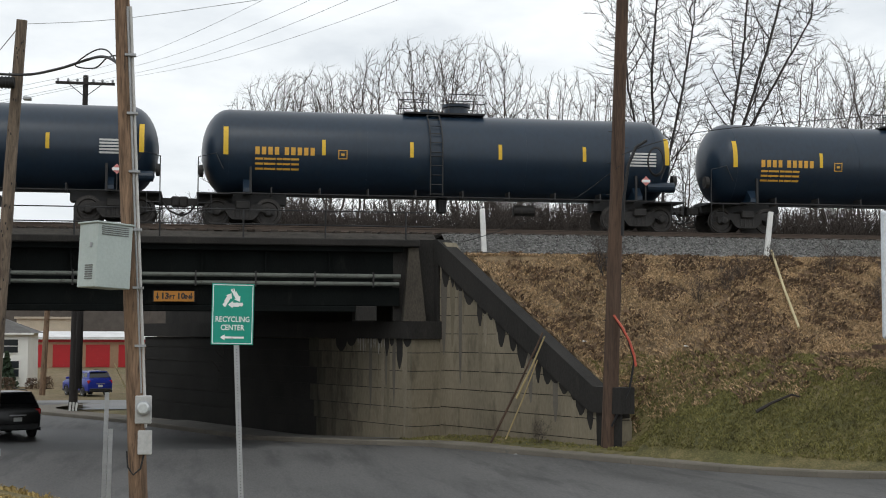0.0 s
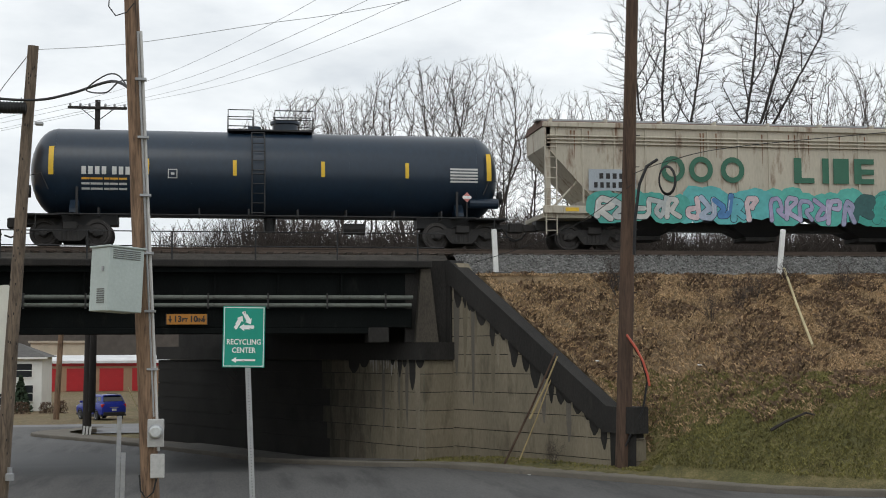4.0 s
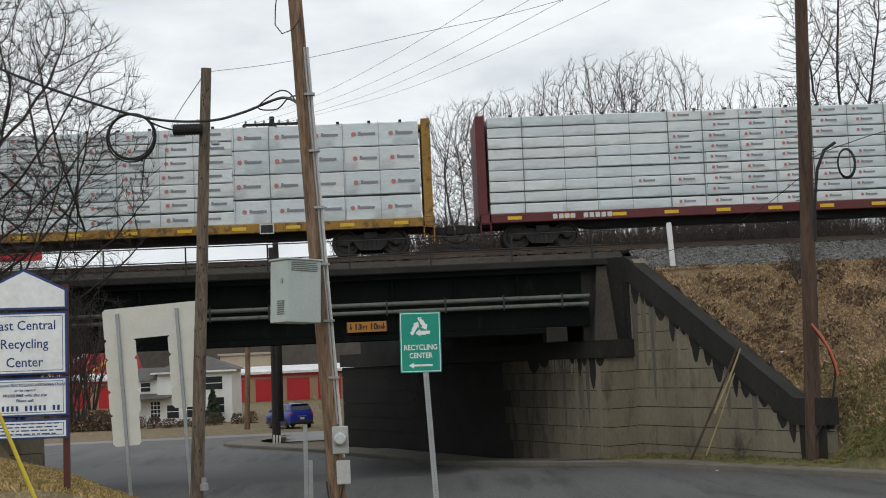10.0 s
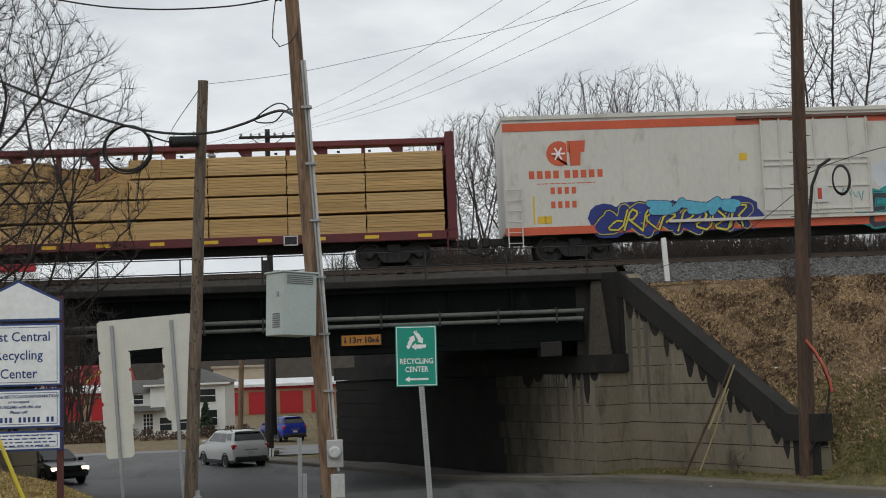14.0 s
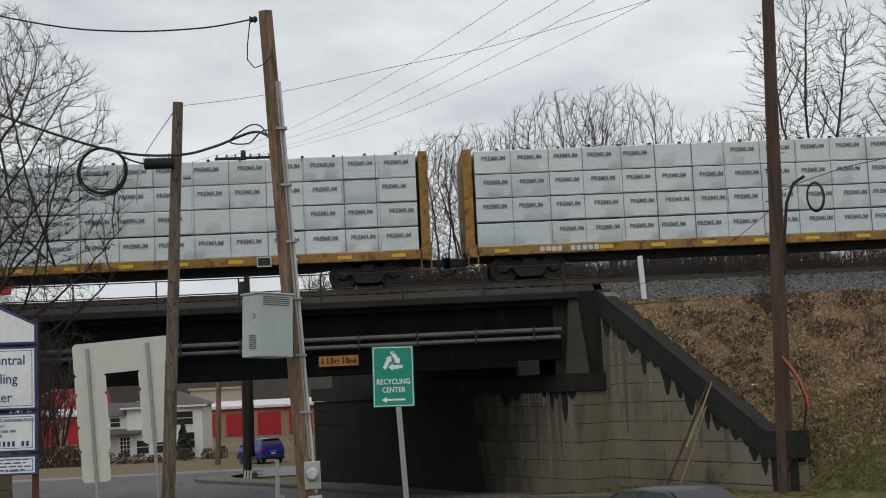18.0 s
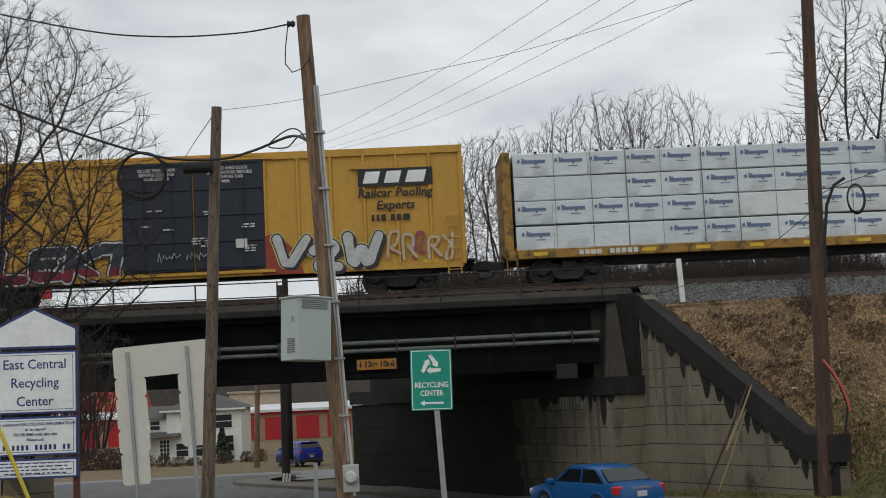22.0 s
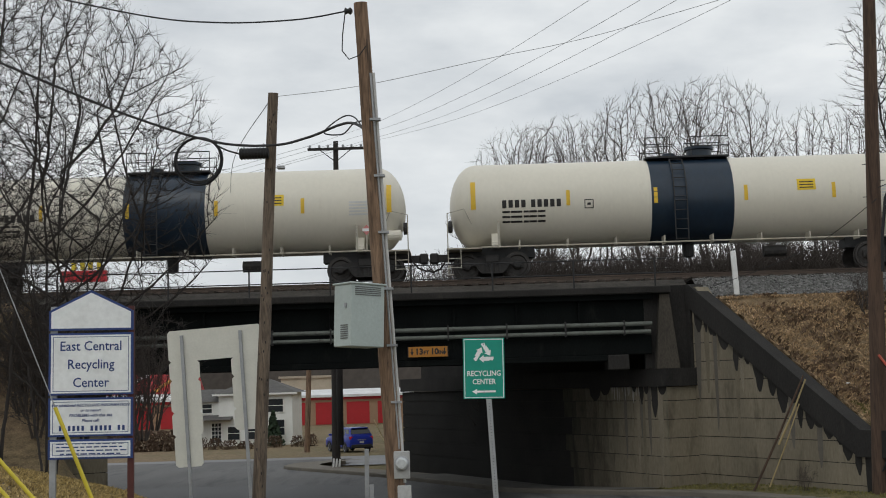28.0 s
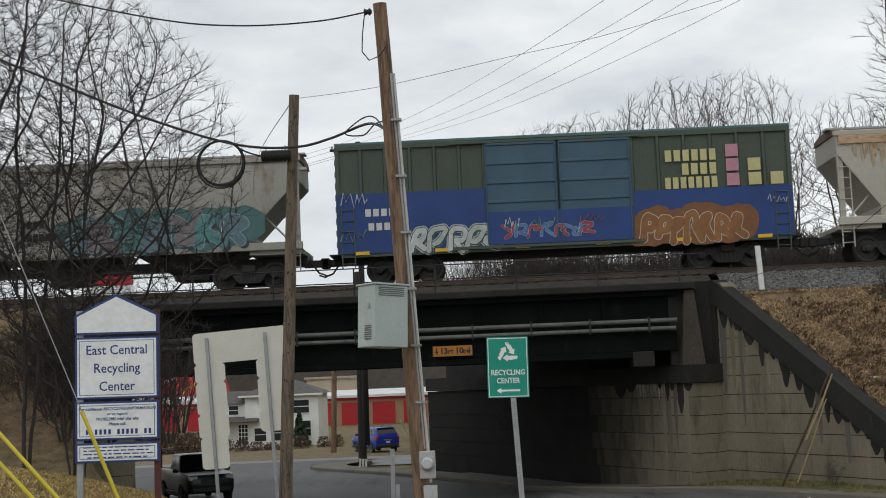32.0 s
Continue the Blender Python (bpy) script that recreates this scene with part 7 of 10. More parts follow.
def cable(name, label, pts, r, mat=cable_black, n=5, steps=8):
    """A hanging cable through points, smoothly bent."""
    v = [Vector(p) for p in pts]
    out = []
    for i in range(len(v) - 1):
        a, b, c, d = v[max(i - 1, 0)], v[i], v[i + 1], v[min(i + 2, len(v) - 1)]
        for k in range(steps):
            t = k / steps
            out.append(0.5 * ((2 * b) + (c - a) * t + (2 * a - 5 * b + 4 * c - d) * t * t + (3 * b - a - 3 * c + d) * t ** 3))
    out.append(v[-1])
    ob = part(name, Shape().tube(out, r, n), mat, None, smooth=60)
    return tagged(ob, label, "cable")


# service pole with meter and cabinet
P1F, P1T = Vector((-0.80, 18.45, 0.6)), Vector((-1.17, 17.85, 8.70))


def on_pole(z):
    return P1F.lerp(P1T, (z - P1F.z) / (P1T.z - P1F.z))


pole1 = pole("utility_pole", "weathered leaning wooden service pole with conduits and an electric meter", P1F, P1T, 0.125, 0.092, wood_pole)
white_pipe = surf("white_pvc_conduit", (0.55, 0.54, 0.52), 0.5, var=0.12, scale=3)
for dx, dy, z0, z1, m_, r in ((0.125, -0.03, 2.3, 7.75, white_pipe, 0.024), (0.085, -0.075, 2.75, 8.6 * 0.9, galv, 0.016)):
    part("conduit", Shape().tube([on_pole(z) + Vector((dx * (1 - 0.02 * z), dy, 0)) for z in np.linspace(z0, z1, 6)], r, 8), m_, pole1, smooth=50)
for z in np.arange(2.6, 7.6, 0.75):
    q = on_pole(z)
    part("strap", Shape().box(q.x + 0.02, q.x + 0.16, q.y - 0.13, q.y - 0.02, z, z + 0.03), galv, pole1)
q = on_pole(2.52)
meter = part("meter_socket", Shape().box(q.x + 0.0, q.x + 0.21, q.y - 0.2, q.y - 0.1, 2.36, 2.72, 0.01), surf("meter_grey", (0.42, 0.42, 0.41), 0.5), pole1, "grey electric meter box")
part("meter_glass", Shape().lathe([(0, 0.085), (0.07, 0.08), (0.1, 0.06)], 18, Matrix.Translation((q.x + 0.105, q.y - 0.2, 2.56)) @ Matrix.Rotation(radians(-90), 4, "Z")), surf("meter_glass", (0.5, 0.52, 0.52), 0.15), meter, smooth=40)
part("meter_ring", Shape().lathe([(0, 0.1), (0.025, 0.1), (0.03, 0.085)], 18, Matrix.Translation((q.x + 0.105, q.y - 0.2, 2.56)) @ Matrix.Rotation(radians(-90), 4, "Z")), galv, meter, smooth=40)
q = on_pole(2.1)
part("breaker_box", Shape().box(q.x + 0.02, q.x + 0.2, q.y - 0.2, q.y - 0.1, 1.96, 2.27, 0.01), surf("breaker_grey", (0.5, 0.5, 0.49), 0.5), pole1)
part("ground_loop", Shape().tube([(q.x + 0.1, q.y - 0.16, 1.96), (q.x + 0.06, q.y - 0.17, 1.78), (q.x - 0.03, q.y - 0.16, 1.70), (q.x - 0.1, q.y - 0.14, 1.8), (q.x - 0.12, q.y - 0.1, 2.0)], 0.012, 6), cable_black, pole1)
# cabinet, one edge turned to the road
cab = part("cabinet", Shape().box(-0.26, 0.26, -0.2, 0.2, -0.40, 0.40, 0.008), surf("cabinet_grey", (0.41, 0.465, 0.445), 0.5, var=0.1, scale=2), pole1, "grey metal equipment cabinet")
cab.matrix_basis = pose(-1.27, 17.72, 4.49, 0, 2.5, 38)
vent_m = surf("vent_dark", (0.12, 0.125, 0.12), 0.6)
for k in range(7):
    v_ = part("vent_slot", Shape().box(-0.206, -0.2, -0.13, 0.03, -0.3 + 0.028 * k, -0.286 + 0.028 * k), vent_m, cab)
    v_.matrix_basis = pose(-0.062, 0.0, 0.0)
for k in range(5):
    part("vent_slot", Shape().box(-0.2, 0.2, -0.206, -0.2, 0.26 + 0.025 * k, 0.272 + 0.025 * k), vent_m, cab)
part("lid", Shape().box(-0.28, 0.28, -0.22, 0.22, 0.4, 0.425, 0.006), surf("cabinet_grey", (0.41, 0.465, 0.445), 0.5), cab)
part("latch", Shape().box(-0.275, -0.26, -0.1, -0.06, 0.1, 0.16), galv, cab)
# insulator and drop loop at its top
q = P1T
part("insulator", Shape().lathe([(-0.05, 0.02), (-0.04, 0.05), (0, 0.03), (0.03, 0.05), (0.06, 0.02)], 10, Matrix.Translation((q.x - 0.16, q.y - 0.05, q.z - 0.12))), black_steel, pole1)
part("drop_loop", Shape().tube([(q.x - 0.2, q.y - 0.06, q.z - 0.15), (q.x - 0.24, q.y - 0.06, q.z - 0.45), (q.x - 0.25, q.y - 0.06, q.z - 0.66), (q.x - 0.16, q.y - 0.06, q.z - 0.78), (q.x - 0.02, q.y - 0.1, q.z - 0.74), (q.x + 0.07, q.y - 0.1, q.z - 0.62)], 0.008, 6), cable_black, pole1)

P2F, P2T = Vector((-3.36, 22.4, 0.6)), Vector((-2.85, 21.61, 8.34))
pole2 = pole("utility_pole", "grey weathered wooden pole with spike holes", P2F, P2T, 0.115, 0.083, grey_pole)
for i in range(34):
    z, a = random.uniform(1.5, 8.0), random.uniform(-0.9, 0.9)
    q = P2F.lerp(P2T, (z - P2F.z) / (P2T.z - P2F.z))
    r = 0.115 - 0.032 * (z - 0.6) / 7.7
    part("spike_hole", Shape().box(-0.008, 0.008, -0.004, 0.004, -0.02, 0.02), black_pole, pole2).matrix_basis = pose(q.x + r * math.sin(a), q.y - r * math.cos(a), z)
fit = part("ground_fitting", Shape().lathe([(0, 0.07), (0.1, 0.07), (0.12, 0.04), (0.2, 0.04)], 10, Matrix.Translation((-3.16, 22.15, 1.62)) @ Matrix.Rotation(radians(-90), 4, "Y")), galv, pole2, "grey pipe fitting")
part("service_cap", Shape().box(-0.07, 0.05, -0.06, 0.06, 0, 0.05, 0.01), galv, pole2).matrix_basis = pose(P2T.x + 0.13, P2T.y - 0.1, 7.08)

TOPW = [(-1.32, 17.78, 8.58), (-2.01, 17.6, 8.43), (-3.06, 17.58, 8.42), (-4.17, 17.56, 8.57), (-6.4, 17.4, 9.1)]
cable("overhead_cable", "black twisted overhead service cable", TOPW, 0.011)
LOWW = [(-1.12, 18.05, 6.98), (-1.5, 19.6, 7.42), (-2.2, 20.8, 7.45), (-2.83, 21.45, 7.46), (-3.71, 21.4, 7.52), (-4.85, 21.3, 7.88), (-6.2, 21.2, 8.45), (-10, 21, 10.2)]
cable("communication_cable", "thick black sagging communication cable", LOWW, 0.021)
cable("communication_cable", "black slack loop on the communication cable", [(-1.14, 18.05, 6.95), (-1.38, 19.2, 7.42), (-1.62, 19.9, 7.56), (-1.92, 20.3, 7.42), (-1.62, 20.0, 7.33), (-1.4, 19.4, 7.37), (-1.2, 18.6, 7.25)], 0.011)
cable("overhead_cable", "thin grey overhead wire running from the pole top", [(-2.80, 21.60, 8.28), (-1.4, 21.61, 8.42), (0.62, 21.59, 8.79), (2.46, 21.57, 9.13), (5.6, 21.54, 9.95)], 0.005, galv)
cable("overhead_cable", "thin grey guy wire behind the poles", [(-2.91, 21.62, 8.22), (-5.6, 34.5, 9.4), (-9.5, 58, 11.5)], 0.008, galv)
splice = thing("splice_case", "black cylindrical cable splice case with ribs", "splice case")
part("case", Shape().lathe([(-0.24, 0.03), (-0.23, 0.085), (0.23, 0.085), (0.24, 0.03)], 14, Matrix.Translation((-3.17, 21.6, 7.36))), cable_black, splice, smooth=40)
for k in range(9):
    part("rib", Shape().lathe([(-0.01, 0.097), (0.01, 0.097)], 14, Matrix.Translation((-3.37 + 0.05 * k, 21.6, 7.36))), cable_black, splice)
for x in (-3.34, -3.02):
    part("hanger", Shape().box(x, x + 0.015, 21.58, 21.62, 7.4, 7.52), galv, splice)
coil = thing("cable_coil", "coil of spare black cable hanging from the line", "cable coil")
for k in range(6):
    r, dx = 0.36 + 0.012 * (k % 3), 0.012 * math.sin(k * 2.1)
    part("turn", Shape().tube([(-4.06 + dx + r * math.cos(a), 21.55 + 0.02 * k, 7.27 + 0.015 * math.cos(k * 1.7) + r * math.sin(a)) for a in np.linspace(0.3, 6.58, 26)], 0.011, 5), cable_black, coil, smooth=60)
cable("communication_cable", "black tail from the coil to the splice case", [(-3.8, 21.55, 7.52), (-3.6, 21.56, 7.42), (-3.4, 21.6, 7.36)], 0.014)

# crossarm pole beyond the track, and its lines over the road
arm_pole = pole("crossarm_pole", "dark wooden line pole with a crossarm", (-5.45, 63, 1.0), (-5.38, 63.0, 15.1), 0.16, 0.12, black_pole)
part("crossarm", Shape().box(-1.3, 1.3, -0.06, 0.06, -0.06, 0.06, 0.01), black_pole, arm_pole).matrix_basis = pose(-5.38, 62.85, 14.72, 0, 0, 0)
for x in (-1.2, -0.75, -0.35, 0.35, 0.75, 1.2):
    part("insulator", Shape().lathe([(0, 0.03), (0.06, 0.06), (0.12, 0.05), (0.15, 0.02)], 8, Matrix.Translation((-5.38 + x, 62.85, 14.78)) @ Matrix.Rotation(radians(-90), 4, "Y")), galv, arm_pole)
for s in (-1, 1):
    bar(arm_pole, "brace", (-5.38 + s * 0.75, 62.83, 14.7), (-5.38, 62.85, 14.1), 0.02, black_steel)
for k, (x, p2) in enumerate(((-1.2, (3.12, 29.34, 11.9)), (-0.35, (4.24, 29.35, 11.87)), (0.75, (5.05, 29.36, 11.85)), (1.2, (6.1, 29.37, 11.75)))):
    a, b = Vector((-5.38 + x, 62.85, 14.9)), Vector(p2)
    mid = a.lerp(b, 0.5) - Vector((0, 0, 0.45))
    cable("power_line", "thin grey power line above the road", [a, mid, b, b + (b - mid) + Vector((0, 0, 0.9))], 0.006, galv)
    cable("power_line", "thin grey power line running from the crossarm", [a, a + Vector((-14, 12, -0.8)), a + Vector((-30, 26, 0.2))], 0.009, galv)

# tall dark pole at the foot of the bank
pole3 = pole("utility_pole", "tall dark brown wooden pole at the foot of the bank", (11.46, 37.9, 0.0), (11.75, 37.0, 15.5), 0.235, 0.165, dark_pole)
for i in range(22):
    z = 3 + 0.45 * i
    part("pole_step", Shape().tube([(0, 0, 0), (0.14, -0.03, 0.0)], 0.012, 5), black_steel, pole3).matrix_basis = pose(11.46 + 0.0187 * z + (0.16 if i % 2 else -0.3), 37.9 - 0.058 * z, z)
part("riser_cable", Shape().tube([(11.5, 37.5, 4.05), (11.86, 37.3, 3.38), (12.03, 37.25, 2.75), (11.9, 37.3, 1.95), (11.6, 37.4, 1.3), (11.45, 37.55, 0.9)], 0.03, 6), cable_black, pole3)
part("riser_sleeve", Shape().tube([(11.5, 37.46, 4.05), (11.72, 37.32, 3.68), (11.9, 37.25, 3.3), (12.02, 37.2, 2.9), (12.06, 37.18, 2.6)], 0.035, 6), paint("orange_sleeve", (0.5, 0.09, 0.05)), pole3, "orange cable sleeve")
part("cable_arc", Shape().tube([(11.63, 37.05, 6.3), (11.66, 37.0, 7.3), (11.77, 36.9, 8.28), (11.98, 36.85, 8.8), (12.3, 36.85, 9.0)], 0.045, 7), cable_black, pole3, smooth=60)
for k in range(4):
    r = 0.30 + 0.012 * k
    part("cable_coil", Shape().tube([(12.57 + 0.75 * r * math.cos(a) + 0.01 * k, 36.84 + 0.02 * k, 8.41 + r * 1.25 * math.sin(a)) for a in np.linspace(0, 6.283, 22)], 0.018, 5), cable_black, pole3, smooth=60)
cable("overhead_cable", "thin dark wire looping from the tall pole", [(11.63, 37.0, 8.6), (12.6, 36.8, 8.95), (14.5, 36.5, 9.35), (20, 36, 9.9)], 0.012)
cable("overhead_cable", "thin dark wire hanging beside the bank", [(11.6, 37.1, 8.3), (10.6, 39, 7.4), (9.6, 42, 6.9), (8.6, 44.9, 6.6)], 0.01)

# green sign
green_sign = thing("recycling_sign", "green recycling centre sign with white arrow on a perforated post", "road sign")
SG = pose(0.26, 14.25, 3.73, -0.5, 0.8, 0)
sg_green = surf("sign_green", (0.002, 0.28, 0.205), 0.5, var=0.08, scale=3, grain=20, bump=0.02)
board = part("board", Shape().box(-0.215, 0.215, -0.003, 0.003, -0.315, 0.315, 0.002), sg_green, green_sign)
board.matrix_basis = SG
fr = Shape()
W, Hh = 0.205, 0.305
for a, b, c, d in ((-W, W, Hh - 0.008, Hh), (-W, W, -Hh, -Hh + 0.008), (-W, -W + 0.008, -Hh, Hh), (W - 0.008, W, -Hh, Hh)):
    fr.box(a, b, -0.0055, -0.0035, c, d)
part("border", fr, sign_white, board)
words("RECYCLING", 0.078, sign_white, board, pose(0, -0.0055, -0.055), bold=0.0015, width=0.84)
words("CENTER", 0.078, sign_white, board, pose(0, -0.0055, -0.14), bold=0.0015, width=0.84)
ar = Shape().prism([(-0.125, -0.24), (-0.075, -0.21), (-0.075, -0.23), (0.12, -0.23), (0.12, -0.25), (-0.075, -0.25), (-0.075, -0.27)], "y", -0.0055, -0.0035)
part("arrow", ar, sign_white, board)
# three bent arrows chasing round a triangle
RC, RO, BW = Vector((0, 0.148)), 0.142, 0.042
for k in range(3):
    a0, a1 = math.radians(90 - 120 * k), math.radians(90 - 120 * (k + 1))
    A, B = Vector((math.cos(a0), math.sin(a0))) * RO, Vector((math.cos(a1), math.sin(a1))) * RO
    u = (B - A).normalized()
    v = Vector((u.y, -u.x))
    if v.dot(A + B) > 0:
        v = -v
    L = (B - A).length

    def at(p, q):
        w = RC + A + u * p + v * q
        return (w.x, w.y)
    s = Shape().prism([at(L * 0.24, 0.0), at(L * 0.5, 0.0), at(L * 0.5, BW), at(L * 0.24 + BW * 0.6, BW)], "y", -0.0055, -0.0035)
    s.prism([at(L * 0.5, -BW * 0.42), at(L * 0.5 + 0.05, BW * 0.5), at(L * 0.5, BW * 1.42)], "y", -0.0058, -0.0035)
    s.prism([at(L * 0.8, 0.0), at(L * 0.86, 0.0), at(L * 0.93, BW * 0.55), at(L * 0.82, BW * 1.25), at(L * 0.66, BW * 1.25), at(L * 0.72, BW * 0.9)], "y", -0.0055, -0.0035)
    part("recycling_arrow", s, sign_white, board)
post = Shape()
for k in (-0.028, 0.02):
    post.box(k, k + 0.008, -0.012, 0.02, -2.3, 0.3)
post.box(-0.022, 0.022, -0.014, -0.008, -2.3, 0.3)
pst = part("post", post, galv, green_sign, "perforated galvanized post")
pst.matrix_basis = pose(0.29, 14.275, 3.72, -1.4, -2.3, 0)
for k in range(64):
    part("hole", Shape().box(-0.005, 0.005, -0.0155, -0.0142, -0.36 - 0.03 * k, -0.35 - 0.03 * k), vent_m, pst)
for z in (-0.25, 0.25):
    part("bolt", Shape().box(-0.008, 0.008, -0.01, -0.003, z - 0.008, z + 0.008), galv, board)

# doubled galvanized stub post
stub = thing("metal_post", "pair of galvanized steel sign posts without a sign", "post")
part("post", Shape().box(-0.03, 0.03, -0.015, 0.015, -1.5, 0.08), galv, stub).matrix_basis = pose(-1.34, 19.6, 2.62, 0, 1.0, 0)
part("post", Shape().box(-0.03, 0.03, -0.015, 0.015, -1.5, -0.42), galv, stub).matrix_basis = pose(-1.27, 19.55, 2.62, 0, 1.0, 0)

# back of a route sign assembly
route = thing("route_sign", "backs of white route sign panels on two steel posts", "road sign")
back_m = surf("sign_back_aluminium", (0.64, 0.63, 0.56), 0.6, 0.0, var=0.08, scale=3)
RT = pose(-4.62, 26.05, 4.2, 0, -3.0, 0) @ pose(0, 0, 0, 0, 0, -6)
for k, (x0_, x1_, z0_, z1_) in enumerate(((-0.92, 0.92, 0.0, 0.6), (-0.92, -0.32, -0.36, 0.01), (-0.92, -0.32, -0.97, -0.355), (-0.92, -0.32, -1.41, -0.965), (-0.90, -0.36, -2.0, -1.40), (0.30, 0.92, -0.36, 0.01), (0.30, 0.92, -0.97, -0.355), (0.30, 0.92, -1.38, -0.965))):
    c_ = 0.05
    oct_ = [(x0_ + c_, z0_), (x1_ - c_, z0_), (x1_, z0_ + c_), (x1_, z1_ - c_), (x1_ - c_, z1_), (x0_ + c_, z1_), (x0_, z1_ - c_), (x0_, z0_ + c_)]
    part("panel", Shape().prism(oct_, "y", 0.004 * (k % 2), 0.004 * (k % 2) + 0.004), back_m, route).matrix_basis = RT
for x in (-0.63, 0.52):
    part("post", Shape().box(x - 0.03, x + 0.03, -0.05, -0.01, -3.4, 0.5), galv, route).matrix_basis = RT

# recycling centre sign
ec = thing("recycling_centre_sign", "white and blue recycling centre name board on two posts", "sign board")
EC = pose(-5.5, 20.3, 0, 0, 0.6, 4)
blue_edge = paint("sign_blue", (0.02, 0.05, 0.19))
ecb = []
for z0_, z1_ in ((3.58, 4.50), (2.97, 3.54), (2.64, 2.93)):
    pb = part("panel", Shape().box(-0.62, 0.62, -0.02, 0.02, z0_, z1_, 0.004), blue_edge, ec, "blue-edged white panel")
    pb.matrix_basis = EC
    fc = part("panel_face", Shape().box(-0.585, 0.585, -0.025, -0.02, z0_ + 0.03, z1_ - 0.03), sign_white, pb)
    ln = Shape()
    a, b, c, d = -0.555, 0.555, z0_ + 0.055, z1_ - 0.055
    for q in ((a, b, c, c + 0.008), (a, b, d - 0.008, d), (a, a + 0.008, c, d), (b - 0.008, b, c, d)):
        ln.box(q[0], q[1], -0.0275, -0.025, q[2], q[3])
    part("panel_line", ln, blue_edge, pb)
    ecb.append(pb)
gb = part("gable_panel", Shape().prism([(-0.62, 4.54), (0.62, 4.54), (0.62, 4.83), (0, 5.14), (-0.62, 4.83)], "y", -0.02, 0.02), blue_edge, ec, "house-shaped white top panel")
gb.matrix_basis = EC
part("gable_face", Shape().prism([(-0.585, 4.57), (0.585, 4.57), (0.585, 4.81), (0, 5.10), (-0.585, 4.81)], "y", -0.025, -0.02), sign_white, gb)
for i, (tx, z) in enumerate((("East Central", 4.30), ("Recycling", 4.03), ("Center", 3.76))):
    words(tx, 0.2, blue_edge, ecb[0], pose(0, -0.0275, z), bold=0.0015, width=0.92)
for i, (tx, z, sz) in enumerate((("For additional RECYCLING INFORMATION", 3.43, 0.062), ("or to report", 3.355, 0.06), ("PROBLEMS with this site", 3.28, 0.062), ("Please call:", 3.205, 0.06))):
    words(tx, sz, blue_edge, ecb[1], pose(0, -0.0275, z), lean=0.25, bold=0.001)
for x in [-0.46 + 0.066 * k for k in range(15) if k not in (1, 6, 12)]:
    part("marking", Shape().box(x, x + 0.036, -0.0275, -0.025, 3.055, 3.13), blue_edge, ecb[1])
for j in range(4):
    rnd = random.Random(j)
    a, s = -0.5 + (0.06 if j == 3 else 0), Shape()
    while a < 0.48 - (0.1 if j == 3 else 0):
        b = a + rnd.uniform(0.04, 0.13)
        s.box(a, b, -0.0275, -0.025, 2.857 - 0.05 * j, 2.875 - 0.05 * j)
        a = b + 0.025
    part("writing_line", s, blue_edge, ecb[2])
for x, m_ in ((-0.56, galv), (0.58, surf("red_oxide_post", (0.09, 0.025, 0.02), 0.7))):
    part("post", Shape().box(x - 0.045, x + 0.045, 0.02, 0.1, 0.9, 4.9), m_, ec).matrix_basis = EC

# guy wires with yellow guards
guard_y = paint("guy_guard_yellow", (0.62, 0.5, 0.04))
for a, b, g0 in (((-10.5, 16.5, 8.5), (-4.6, 15.9, 2.0), 0.55), ((-10.2, 16.9, 7.4), (-4.95, 16.0, 2.05), 0.6), ((-6.6, 16.7, 7.6), (-4.5, 17.1, 2.05), 0.72)):
    g = thing("guy_wire", "steel guy wire with a yellow plastic guard", "guy wire")
    A, B = Vector(a), Vector(b)
    part("wire", Shape().tube([A, B], 0.007, 5), galv, g)
    part("guard", Shape().tube([A.lerp(B, g0 + 0.03), B], 0.026, 8), guard_y, g, "yellow guard tube", smooth=50)

# white marker posts on the bank, fallen yellow guard, long stick against the wall
for (x, z0_, z1_, tilt, yy) in ((9.35, 6.3, 7.78, -2.5, 45.6), (19.7, 6.0, 7.84, 6.5, 45.3)):
    w_ = thing("marker_post", "white painted wooden trackside marker post", "post", "white trackside posts")
    pb = part("post", Shape().box(-0.085, 0.085, -0.06, 0.06, z0_ - z1_, -0.03, 0.01), white_paint, w_)
    pb.matrix_basis = pose(x, yy, z1_, 0, tilt, 0)
    part("cap", Shape().box(-0.085, 0.085, -0.06, 0.06, -0.03, 0.0, 0.015), white_paint, w_).matrix_basis = pose(x, yy, z1_, 0, tilt, 0)
gw = thing("guy_wire", "pale yellow guy guard lying against the bank", "guy wire")
part("guard", Shape().tube([(19.62, 45.1, 6.45), (18.2, 40.9, 4.98), (17.15, 37.55, 3.72)], 0.042, 8), surf("pale_guard", (0.5, 0.42, 0.24), 0.6), gw)
for k, (a, b, m_, r) in enumerate((((8.44, 39.9, 0.28), (9.93, 39.5, 3.55), dark_pole, 0.035), ((9.15, 39.6, 1.6), (9.98, 39.45, 3.45), surf("pale_stick", (0.35, 0.27, 0.13), 0.8), 0.032), ((8.85, 39.7, 0.4), (9.75, 39.4, 2.75), surf("pale_stick", (0.35, 0.27, 0.13), 0.8), 0.022))):
    st = part("leaning_stick", Shape().tube([a, ((a[0] + b[0]) / 2 + 0.03, (a[1] + b[1]) / 2, (a[2] + b[2]) / 2), b], [r, r * 0.9, r * 0.7], 6), m_, None, smooth=50)
    tagged(st, "long thin wooden stick leaning on the wing wall", "stick", "sticks against the wall")
fb = part("fallen_branch", Shape().tube([(14.3, 34.0, 1.5), (14.7, 33.95, 1.72), (15.2, 33.8, 1.95), (15.35, 33.6, 1.9)], [0.05, 0.04, 0.03, 0.02], 5), bark_dark, None)
